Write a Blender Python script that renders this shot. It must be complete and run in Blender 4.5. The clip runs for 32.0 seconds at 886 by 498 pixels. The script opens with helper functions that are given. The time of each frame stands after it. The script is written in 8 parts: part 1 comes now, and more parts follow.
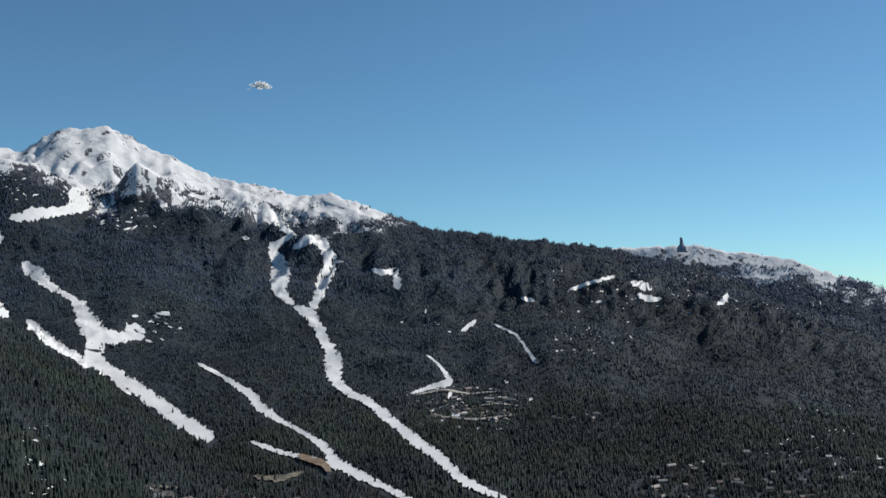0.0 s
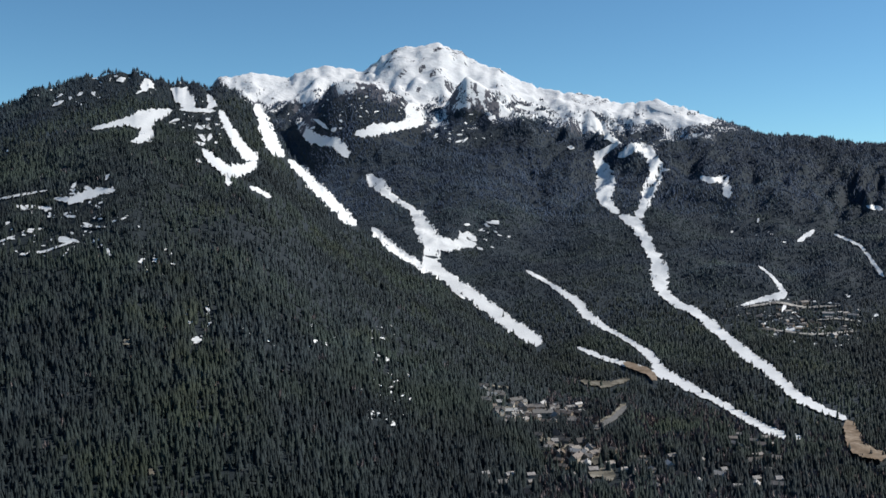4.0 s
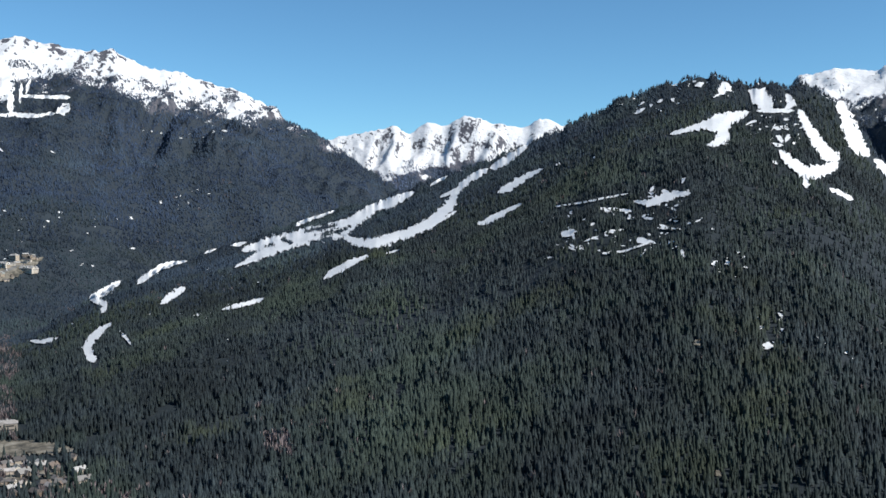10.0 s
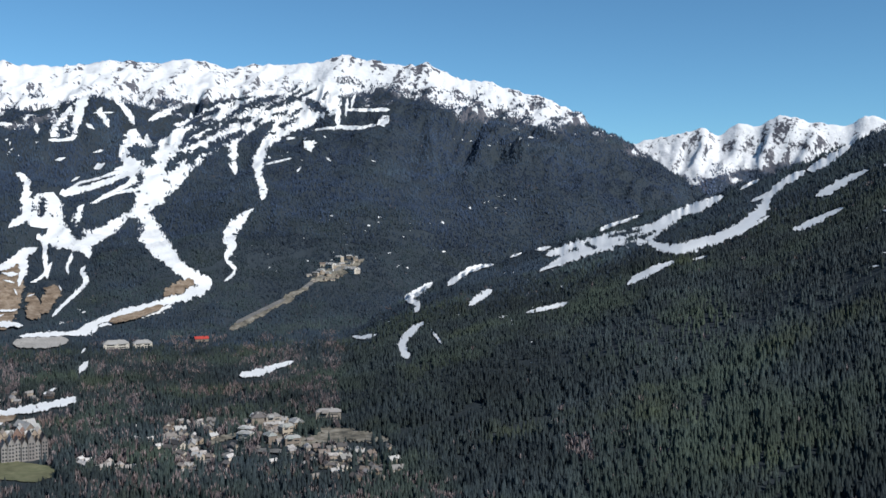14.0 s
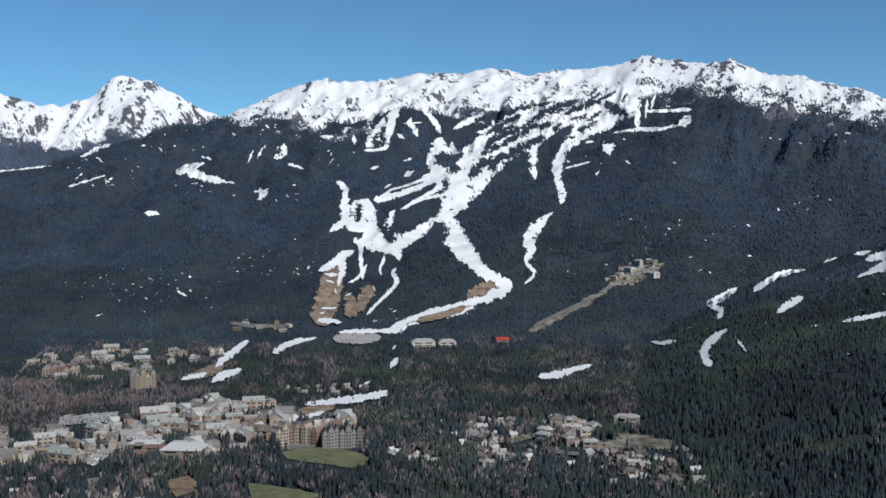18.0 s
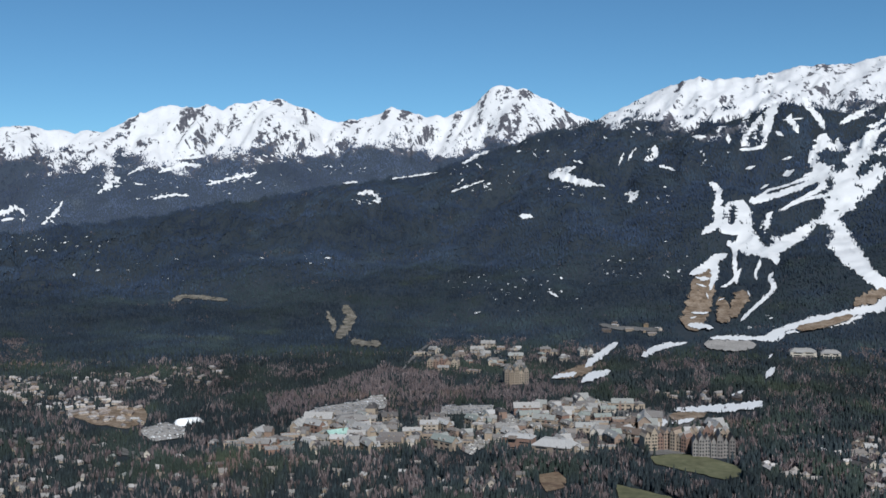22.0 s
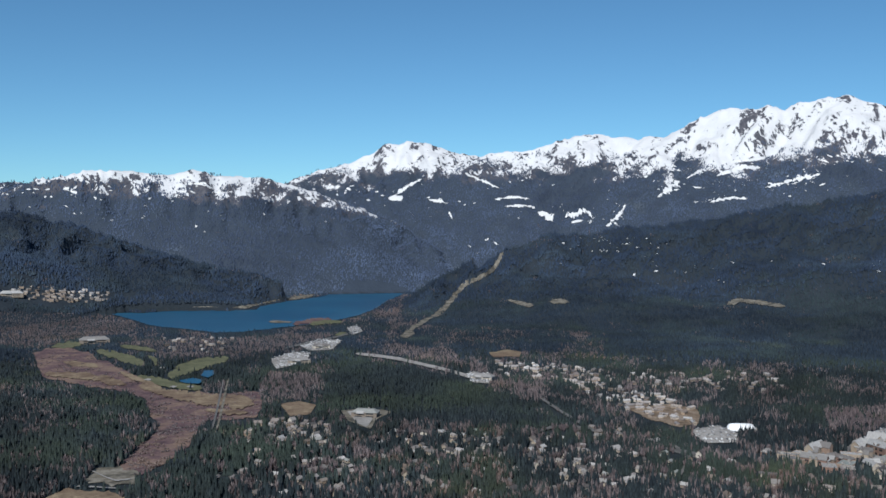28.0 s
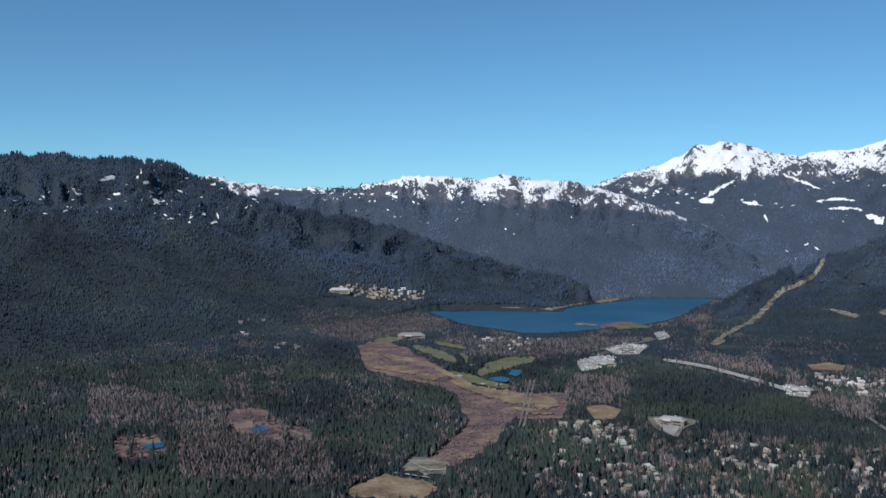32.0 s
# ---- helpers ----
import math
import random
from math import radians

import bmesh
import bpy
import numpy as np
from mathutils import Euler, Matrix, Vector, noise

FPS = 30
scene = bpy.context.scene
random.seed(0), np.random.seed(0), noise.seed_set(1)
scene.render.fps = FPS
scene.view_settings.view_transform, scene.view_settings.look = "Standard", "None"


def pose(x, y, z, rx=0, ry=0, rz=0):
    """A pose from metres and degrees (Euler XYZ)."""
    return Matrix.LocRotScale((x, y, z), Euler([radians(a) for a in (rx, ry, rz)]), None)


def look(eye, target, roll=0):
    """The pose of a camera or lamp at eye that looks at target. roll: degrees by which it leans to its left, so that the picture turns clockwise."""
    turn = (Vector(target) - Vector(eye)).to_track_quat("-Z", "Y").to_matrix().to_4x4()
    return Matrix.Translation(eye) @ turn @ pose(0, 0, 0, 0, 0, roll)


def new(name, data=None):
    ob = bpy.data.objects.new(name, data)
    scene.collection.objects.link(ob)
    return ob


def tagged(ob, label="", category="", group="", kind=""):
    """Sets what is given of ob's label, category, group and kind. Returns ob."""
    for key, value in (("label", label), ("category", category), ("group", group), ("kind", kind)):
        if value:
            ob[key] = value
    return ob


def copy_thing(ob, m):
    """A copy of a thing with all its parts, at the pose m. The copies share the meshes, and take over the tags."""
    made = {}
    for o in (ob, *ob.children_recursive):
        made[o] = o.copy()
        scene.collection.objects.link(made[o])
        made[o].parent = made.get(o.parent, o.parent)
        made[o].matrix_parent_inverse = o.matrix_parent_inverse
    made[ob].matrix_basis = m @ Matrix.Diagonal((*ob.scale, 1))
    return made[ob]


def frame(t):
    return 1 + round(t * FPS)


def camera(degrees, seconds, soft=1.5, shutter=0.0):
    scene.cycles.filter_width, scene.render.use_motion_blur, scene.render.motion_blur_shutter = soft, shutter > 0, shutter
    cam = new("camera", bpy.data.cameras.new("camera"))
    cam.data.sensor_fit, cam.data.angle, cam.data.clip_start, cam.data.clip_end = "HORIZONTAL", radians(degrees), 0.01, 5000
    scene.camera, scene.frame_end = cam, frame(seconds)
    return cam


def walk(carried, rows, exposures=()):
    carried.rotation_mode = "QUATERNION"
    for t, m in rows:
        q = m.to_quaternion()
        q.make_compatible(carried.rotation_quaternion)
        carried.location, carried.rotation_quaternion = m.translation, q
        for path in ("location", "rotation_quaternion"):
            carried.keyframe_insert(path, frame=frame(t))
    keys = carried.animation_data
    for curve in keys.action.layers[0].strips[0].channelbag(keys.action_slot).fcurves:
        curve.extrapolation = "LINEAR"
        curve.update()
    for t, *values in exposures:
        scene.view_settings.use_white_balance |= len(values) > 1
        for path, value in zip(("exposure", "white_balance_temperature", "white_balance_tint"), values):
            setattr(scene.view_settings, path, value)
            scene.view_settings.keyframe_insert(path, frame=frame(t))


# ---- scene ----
# ---- camera: it hangs still in the air and turns ----
EYE = 250.0
cam = camera(48.51, 32.0, soft=1.6)
PATH = [
    (0, 0.00, 3.02, -0.09),
    (0.5, 1.72, 3.01, -0.06),
    (1, 3.80, 3.00, -0.08),
    (1.5, 6.13, 3.00, -0.05),
    (2, 8.39, 2.29, -0.02),
    (2.5, 10.66, -0.62, -0.00),
    (3, 13.19, -2.41, 0.03),
    (3.5, 15.99, -2.41, 0.07),
    (5.5, 26.83, -2.35, -0.10),
    (6, 29.55, -2.32, -0.10),
    (6.5, 32.43, -2.31, -0.10),
    (7, 35.32, -2.28, -0.14),
    (7.5, 38.07, -2.26, -0.12),
    (8, 40.88, -2.24, -0.14),
    (8.5, 43.69, -2.23, -0.16),
    (9, 46.41, -2.20, -0.16),
    (9.5, 48.90, -2.18, -0.19),
    (10, 51.29, -2.17, -0.22),
    (10.5, 53.69, -2.13, -0.23),
    (11, 56.04, -2.11, -0.27),
    (11.5, 58.26, -2.07, -0.25),
    (12, 60.37, -2.05, -0.21),
    (12.5, 62.47, -2.01, -0.20),
    (13, 64.63, -1.99, -0.21),
    (13.5, 66.81, -1.97, -0.21),
    (14, 68.86, -1.95, -0.18),
    (14.5, 70.85, -1.93, -0.16),
    (16.5, 79.57, -1.84, 0.05),
    (17, 81.62, -1.80, 0.12),
    (17.5, 83.79, -1.78, 0.18),
    (18, 86.12, -1.74, 0.21),
    (18.5, 88.40, -1.70, 0.25),
    (19, 90.95, -1.67, 0.30),
    (19.5, 93.78, -1.63, 0.34),
    (20, 96.66, -1.60, 0.36),
    (20.5, 99.28, -1.56, 0.36),
    (21, 101.90, -1.53, 0.37),
    (21.5, 104.68, -1.51, 0.38),
    (22, 107.43, -1.49, 0.36),
    (22.5, 110.31, -1.46, 0.35),
    (23, 113.04, -1.43, 0.29),
    (23.5, 115.61, -1.42, 0.26),
    (24, 118.16, -1.39, 0.21),
    (24.5, 120.50, -1.36, 0.16),
    (25, 122.64, -1.35, 0.09),
    (25.5, 125.09, -1.34, 0.04),
    (27.5, 136.42, -1.30, -0.20),
    (28, 139.06, -1.28, -0.25),
    (28.5, 141.78, -1.27, -0.27),
    (29, 144.06, -1.25, -0.34),
    (29.5, 145.86, -1.23, -0.38),
    (30, 147.53, -1.21, -0.38),
    (30.5, 150.00, -1.21, -0.43),
    (31, 152.32, -1.21, -0.46),
    (31.5, 154.50, -1.21, -0.50),
    (32, 156.80, -1.21, -0.46),
]
TINT = 9
STOPS = [(0, 0.04, 6700), (1.5, 0.06, 6700), (3, 0.18, 6650), (6, 0.45, 6500), (9, 0.54, 6450), (12, 0.48, 6400), (14, 0.30, 6350), (17, 0.10, 6300), (20, -0.02, 6250), (23, -0.03, 6250), (27, -0.01, 6200), (30, 0.04, 6200), (32, 0.09, 6200)]
walk(cam, [(t, pose(0, 0, EYE, 90 + p, r, a)) for t, a, p, r in PATH], [(t, s, k, TINT) for t, s, k in STOPS])

# ---- daylight ----
SUN_A, SUN_E = -58.0, 41.0          # degrees to the left of the first view; height
world = bpy.data.worlds.new("sky")
scene.world = world
world.use_nodes = True
wn = world.node_tree.nodes
sky = wn.new("ShaderNodeTexSky")
sky.sky_type, sky.sun_disc = "NISHITA", False
sky.sun_elevation, sky.sun_rotation = radians(SUN_E), radians(-SUN_A)
sky.altitude, sky.air_density, sky.dust_density, sky.ozone_density = 3000, 1.0, 1.5, 1.5
wn["Background"].inputs["Strength"].default_value = 0.095
clear_air = wn.new("ShaderNodeMix")        # the dry mountain air gives a cyan-blue sky
clear_air.data_type, clear_air.blend_type = "RGBA", "MULTIPLY"
clear_air.inputs[0].default_value, clear_air.inputs[7].default_value = 1.0, (0.58, 0.90, 1.0, 1)
world.node_tree.links.new(sky.outputs[0], clear_air.inputs[6])
world.node_tree.links.new(clear_air.outputs[2], wn["Background"].inputs["Color"])
sun = new("sun", bpy.data.lights.new("sun", "SUN"))
sun.data.energy, sun.data.angle, sun.data.color = 4.5, radians(0.53), (1.0, 0.965, 0.91)
sa, se = radians(SUN_A), radians(SUN_E)
SUN_WAY = Vector((-math.sin(sa) * math.cos(se), math.cos(sa) * math.cos(se), math.sin(se)))
sun.matrix_world = look((0, 0, 3000), Vector((0, 0, 3000)) - SUN_WAY)


# ---- materials ----
def material(name, rough=0.9, spec=0.25):
    m = bpy.data.materials.new(name)
    m.use_nodes = True
    n, l = m.node_tree.nodes, m.node_tree.links
    b = n["Principled BSDF"]
    b.inputs["Roughness"].default_value = rough
    b.inputs["Specular IOR Level"].default_value = spec
    return m, n, l, b


def noise_node(n, l, scale, detail=4.0, rough=0.55, coord=None):
    t = n.new("ShaderNodeTexNoise")
    t.inputs["Scale"].default_value, t.inputs["Detail"].default_value, t.inputs["Roughness"].default_value = scale, detail, rough
    if coord is None:
        coord = n.new("ShaderNodeNewGeometry").outputs["Position"]
    l.new(coord, t.inputs["Vector"])
    return t.outputs["Fac"]


def ramp(n, l, fac, stops):
    r = n.new("ShaderNodeValToRGB")
    e = r.color_ramp.elements
    while len(e) < len(stops):
        e.new(0.5)
    for k, (p, c) in zip(e, stops):
        k.position, k.color = p, (*c, 1)
    l.new(fac, r.inputs["Fac"])
    return r.outputs["Color"]


def mix(n, l, fac, a, b, mode="MIX"):
    x = n.new("ShaderNodeMix")
    x.data_type, x.blend_type = "RGBA", mode
    for i, v in ((0, fac), (6, a), (7, b)):
        if isinstance(v, (int, float)):
            x.inputs[i].default_value = v
        elif isinstance(v, tuple):
            x.inputs[i].default_value = (*v, 1)
        else:
            l.new(v, x.inputs[i])
    return x.outputs[2]


def calc(n, l, op, a, b=0.0, c=0.0):
    x = n.new("ShaderNodeMath")
    x.operation = op
    for i, v in enumerate((a, b, c)):
        if isinstance(v, (int, float)):
            x.inputs[i].default_value = v
        else:
            l.new(v, x.inputs[i])
    return x.outputs[0]


def smooth(n, l, v, lo, hi):
    x = n.new("ShaderNodeMapRange")
    x.interpolation_type = "SMOOTHSTEP"
    l.new(v, x.inputs["Value"])
    x.inputs["From Min"].default_value, x.inputs["From Max"].default_value = lo, hi
    return x.outputs["Result"]


def bump(n, l, b, height, strength, distance):
    x = n.new("ShaderNodeBump")
    x.inputs["Strength"].default_value, x.inputs["Distance"].default_value = strength, distance
    l.new(height, x.inputs["Height"])
    l.new(x.outputs["Normal"], b.inputs["Normal"])


def mottled(name, dark, light, scale, rough=0.9, big=None, relief=0.0, spec=0.2):
    """A plain weathered surface: grain at one scale, broad patches at another."""
    m, n, l, b = material(name, rough, spec)
    fine = noise_node(n, l, scale, 5.0, 0.65)
    broad = noise_node(n, l, big or scale / 9, 3.0)
    col = ramp(n, l, fine, [(0.3, dark), (0.7, light)])
    tone = ramp(n, l, broad, [(0.3, (0.75, 0.75, 0.75)), (0.7, (1.15, 1.15, 1.15))])
    l.new(mix(n, l, 1.0, col, tone, "MULTIPLY"), b.inputs["Base Color"])
    if relief:
        bump(n, l, b, fine, 0.6, relief)
    return m


def ground_cover(name, tones, scale=0.02, rough=0.95):
    """Bog, meadow or dug earth: three tones in ragged patches, finely grained."""
    m, n, l, b = material(name, rough, 0.1)
    g = n.new("ShaderNodeNewGeometry").outputs["Position"]
    patchy = noise_node(n, l, scale, 6, 0.68, g)
    col = ramp(n, l, patchy, list(zip((0.36, 0.48, 0.60), tones)))
    fine = ramp(n, l, noise_node(n, l, 0.22, 5, 0.7, g), [(0.3, (0.6, 0.6, 0.6)), (0.7, (1.3, 1.3, 1.3))])
    l.new(mix(n, l, 1.0, col, fine, "MULTIPLY"), b.inputs["Base Color"])
    return m


def terrain_material():
    """Dark forest floor below; crisp snow and dark rock ribs on the heights."""
    m, n, l, b = material("mountain_ground", 0.92, 0.15)
    g = n.new("ShaderNodeNewGeometry")
    pos = g.outputs["Position"]
    down = n.new("ShaderNodeMapping")            # drawn out down the slope
    down.inputs["Scale"].default_value = (1.25, 1.25, 0.34)
    l.new(pos, down.inputs["Vector"])
    fine, mid, broad = noise_node(n, l, 0.065, 8, 0.72, down.outputs[0]), noise_node(n, l, 0.011, 7, 0.62, down.outputs[0]), noise_node(n, l, 0.0022, 4, 0.5, pos)
    earth = ramp(n, l, fine, [(0.3, (0.015, 0.021, 0.025)), (0.55, (0.023, 0.030, 0.034)), (0.75, (0.036, 0.037, 0.037))])
    earth = mix(n, l, smooth(n, l, broad, 0.4, 0.65), earth, (0.024, 0.030, 0.036))
    # blue haze of the farther ranges, mixed into the ground colour
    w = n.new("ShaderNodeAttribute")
    w.attribute_name = "haze_tint"
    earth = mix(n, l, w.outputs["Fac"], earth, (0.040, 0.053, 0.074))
    rock = ramp(n, l, fine, [(0.3, (0.045, 0.047, 0.062)), (0.52, (0.085, 0.085, 0.10)), (0.75, (0.16, 0.152, 0.16))])
    snow = ramp(n, l, mid, [(0.3, (0.56, 0.565, 0.58)), (0.7, (0.66, 0.66, 0.67))])
    a = n.new("ShaderNodeAttribute")
    a.attribute_name = "snow_cover"
    c = n.new("ShaderNodeAttribute")
    c.attribute_name = "alpine"
    steep = n.new("ShaderNodeSeparateXYZ")
    l.new(g.outputs["Normal"], steep.inputs[0])
    # snow lies where it is high enough and not too steep; ragged by two scales of noise
    s = calc(n, l, "ADD", a.outputs["Fac"], calc(n, l, "MULTIPLY", calc(n, l, "SUBTRACT", mid, 0.5), 1.9))
    s = calc(n, l, "ADD", s, calc(n, l, "MULTIPLY", calc(n, l, "SUBTRACT", fine, 0.5), 2.7))
    s = calc(n, l, "ADD", s, calc(n, l, "MULTIPLY", calc(n, l, "SUBTRACT", steep.outputs[2], 0.80), 1.8))
    cover = smooth(n, l, s, 0.44, 0.52)
    bare = mix(n, l, smooth(n, l, c.outputs["Fac"], 0.3, 0.7), earth, rock)
    l.new(mix(n, l, cover, bare, snow), b.inputs["Base Color"])
    bump(n, l, b, calc(n, l, "ADD", noise_node(n, l, 0.004, 5, 0.5, pos), calc(n, l, "MULTIPLY", fine, 0.03)), 0.9, 48.0)
    return m


def leaf_material(name, dark, light, patch, rough=0.75, grainy=0.4):
    """Foliage that differs from tree to tree and from stand to stand."""
    m, n, l, b = material(name, rough, 0.12)
    g = n.new("ShaderNodeNewGeometry")
    one = ramp(n, l, g.outputs["Random Per Island"], [(0.05, dark), (0.95, light)])
    stand = smooth(n, l, noise_node(n, l, 0.006, 4, 0.55, g.outputs["Position"]), 0.42, 0.68)
    col = mix(n, l, calc(n, l, "MULTIPLY", stand, 0.75), one, patch)
    spot = n.new("ShaderNodeMapping")
    spot.inputs["Location"].default_value = (700, 300, 90)
    l.new(g.outputs["Position"], spot.inputs["Vector"])
    olive = smooth(n, l, noise_node(n, l, 0.0075, 5, 0.65, spot.outputs[0]), 0.52, 0.74)
    col = mix(n, l, calc(n, l, "MULTIPLY", olive, 0.5), col, tuple(v * k for v, k in zip(patch, (1.5, 1.3, 0.85))))
    grain = ramp(n, l, noise_node(n, l, 0.5, 3, 0.7, g.outputs["Position"]), [(0.3, (1 - grainy,) * 3), (0.7, (1 + grainy,) * 3)])
    col = mix(n, l, 1.0, col, grain, "MULTIPLY")
    for size, low, high in ((0.0022, 0.72, 1.25), (0.011, 0.80, 1.18)):
        tone = ramp(n, l, noise_node(n, l, size, 4, 0.55, g.outputs["Position"]), [(0.35, (low,) * 3), (0.65, (high,) * 3)])
        col = mix(n, l, 1.0, col, tone, "MULTIPLY")
    l.new(col, b.inputs["Base Color"])
    return m


def snow_material():
    m, n, l, b = material("piste_snow", 0.6, 0.3)
    fine, broad = noise_node(n, l, 0.10, 5, 0.6), noise_node(n, l, 0.012, 4, 0.6)
    col = ramp(n, l, broad, [(0.3, (0.60, 0.605, 0.61)), (0.7, (0.71, 0.71, 0.71))])
    dirt = smooth(n, l, fine, 0.60, 0.78)
    l.new(mix(n, l, calc(n, l, "MULTIPLY", dirt, 0.35), col, (0.45, 0.42, 0.38)), b.inputs["Base Color"])
    bump(n, l, b, fine, 0.3, 2.5)
    return m


def water_material():
    m, n, l, b = material("lake_water", 0.35, 0.2)
    broad = noise_node(n, l, 0.004, 3, 0.5)
    l.new(ramp(n, l, broad, [(0.35, (0.010, 0.066, 0.135)), (0.7, (0.016, 0.095, 0.17))]), b.inputs["Base Color"])
    bump(n, l, b, noise_node(n, l, 0.15, 4, 0.6), 0.25, 0.5)
    return m


TERRAIN = terrain_material()
SNOW = snow_material()
WATER = water_material()
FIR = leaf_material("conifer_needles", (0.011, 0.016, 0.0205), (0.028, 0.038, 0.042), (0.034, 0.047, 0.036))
# needles get bluer and paler with distance, haze put into the base colour
MID_FIR = leaf_material("hazed_mountainside_needles", (0.015, 0.024, 0.038), (0.027, 0.040, 0.058), (0.032, 0.047, 0.049), grainy=0.2)
FAR_FIR = leaf_material("hazed_mountain_conifer", (0.021, 0.033, 0.057), (0.032, 0.049, 0.083), (0.034, 0.051, 0.070), grainy=0.1)
HAZED_FIR = leaf_material("hazed_fir_needles", (0.050, 0.070, 0.115), (0.068, 0.092, 0.146), (0.060, 0.082, 0.130), grainy=0.1)
TWIGS = leaf_material("bare_twigs", (0.085, 0.070, 0.074), (0.195, 0.162, 0.162), (0.135, 0.106, 0.110))
BARK = mottled("bark", (0.05, 0.038, 0.03), (0.11, 0.085, 0.065), 2.0)
DRY = ground_cover("dry_grass", [(0.11, 0.075, 0.055), (0.18, 0.130, 0.090), (0.25, 0.195, 0.130)])
MARSH = ground_cover("marsh_heath", [(0.075, 0.050, 0.056), (0.13, 0.085, 0.086), (0.20, 0.140, 0.11)], 0.02)
TRACK = ground_cover("dug_earth", [(0.06, 0.058, 0.05), (0.14, 0.125, 0.10), (0.23, 0.21, 0.175)], 0.045)
GREEN = mottled("golf_turf", (0.085, 0.092, 0.048), (0.15, 0.145, 0.085), 0.10, big=0.025)
BROWN = ground_cover("bare_slope", [(0.12, 0.088, 0.062), (0.19, 0.140, 0.100), (0.26, 0.205, 0.155)], 0.05)
GRAVEL = mottled("gravel_lot", (0.22, 0.205, 0.19), (0.38, 0.36, 0.335), 0.25, big=0.02)
ASPHALT = mottled("asphalt", (0.09, 0.088, 0.085), (0.17, 0.165, 0.16), 0.3, big=0.03)

# ---- the shape of the land ----
A0, A1 = -29.0, 186.0


def hashed(i, j, k):
    h = (i * 374761393 + j * 668265263 + k * 2147483647) & 0xFFFFFFFF
    h = ((h ^ (h >> 13)) * 1274126177) & 0xFFFFFFFF
    return ((h ^ (h >> 16)) & 0xFFFF) / 32767.5 - 1.0


def value_noise(x, y, k=0):
    xi, yi = np.floor(x).astype(np.int64), np.floor(y).astype(np.int64)
    u, v = x - xi, y - yi
    u, v = u * u * u * (u * (u * 6 - 15) + 10), v * v * v * (v * (v * 6 - 15) + 10)
    a, b = hashed(xi, yi, k), hashed(xi + 1, yi, k)
    c, d = hashed(xi, yi + 1, k), hashed(xi + 1, yi + 1, k)
    return (a + (b - a) * u) * (1 - v) + (c + (d - c) * u) * v


def fbm(x, y, k=0, octaves=4, fall=0.5):
    s, w = 0.0, 1.0
    for o in range(octaves):
        s = s + w * value_noise(x * 2.03 ** o + 17.3 * o, y * 2.03 ** o - 9.1 * o, k + o)
        w *= fall
    return s


def line(points):
    p = sorted(points)
    return np.array([q[0] for q in p]), np.array([q[1] for q in p])


def along(points, a):
    x, y = line(points)
    return np.interp(a, x, y)


# each range: bearing and height angle of its crest, as seen from the eye
CREST_NEAR = [(-60, -30), (9, -16), (11.5, -11)] + [(12.01, -9.03), (15.09, -7.53), (18.90, -4.33), (21.81, -2.09), (23.77, -0.69), (25.74, 1.33), (27.38, 2.87), (29.03, 5.41), (30.83, 6.85), (32.63, 7.16), (34.26, 7.08), (36.04, 7.66), (37.81, 7.34), (40.68, 6.61), (44.12, 4.96)] + [(44.34, 4.82), (48.16, 3.22), (51.83, 1.83), (54.67, 0.80), (57.56, 0.05), (62.45, -1.61), (66.07, -2.88), (69.35, -3.93), (71.96, -5.39), (74.55, -7.14), (80.22, -9.13)] + [(84, -12), (88, -20), (240, -30)]
CREST_WHISTLER = [(-120, -3), (-60, -4), (-35, -3.5)] + [(-24.20, -1.44), (-20.91, -0.68), (-19.46, -0.38), (-18.30, 0.21), (-16.21, 1.31), (-13.45, 2.25), (-9.66, 2.99), (-7.08, 3.30), (-3.82, 3.74), (0.80, 4.17)] + [(4.21, 5.47), (6.63, 6.24), (8.25, 6.09), (11.02, 6.60), (13.64, 7.24), (15.27, 7.97), (17.55, 8.91), (19.01, 9.52), (19.49, 9.51), (21.42, 9.35), (22.38, 8.70), (23.34, 8.11), (25.85, 8.29), (27.71, 7.58), (29.83, 7.72), (31.62, 7.40)] + [(36, 3.0), (42, -2), (48, -12), (56, -30)]
CREST_BLACKCOMB = [(40, -30), (50, -9)] + [(53.87, 1.32), (55.52, 2.33), (58.16, 4.14), (60.45, 5.22), (62.07, 6.29)] + [(60.74, 5.71), (63.07, 6.80), (66.07, 7.60), (68.23, 8.05), (69.79, 8.85), (71.05, 8.61), (72.64, 8.78), (74.57, 9.21), (76.18, 8.79), (79.12, 8.64), (81.08, 8.30), (83.05, 8.69), (85.01, 8.46), (87.61, 8.43), (90.19, 8.01), (93.05, 8.10), (95.55, 7.31), (98.61, 5.92)] + [(102.75, 4.83), (106.28, 3.60), (109.22, 2.81), (112.50, 2.31), (117.43, 1.71), (122.30, 0.90), (127.04, 0.12), (131.60, -0.36), (134.51, -0.95), (137.32, -1.85)] + [(133.28, -0.43), (135.57, -1.26), (137.20, -2.42), (140.49, -3.82)] + [(143, -6), (147, -12), (160, -30)]
CREST_LEFT = [(140, -30), (146, -12)] + [(148.40, -3.05), (152.97, -2.13), (156.93, -0.85), (159.57, 0.05), (162.19, 0.59), (165.43, 1.11), (168.62, 1.88), (170.19, 2.65), (171.74, 3.32), (173.87, 3.74), (176.24, 3.66), (177.97, 3.85), (181.05, 3.77)] + [(195, 4), (215, 2.5), (240, 0), (300, -3)]
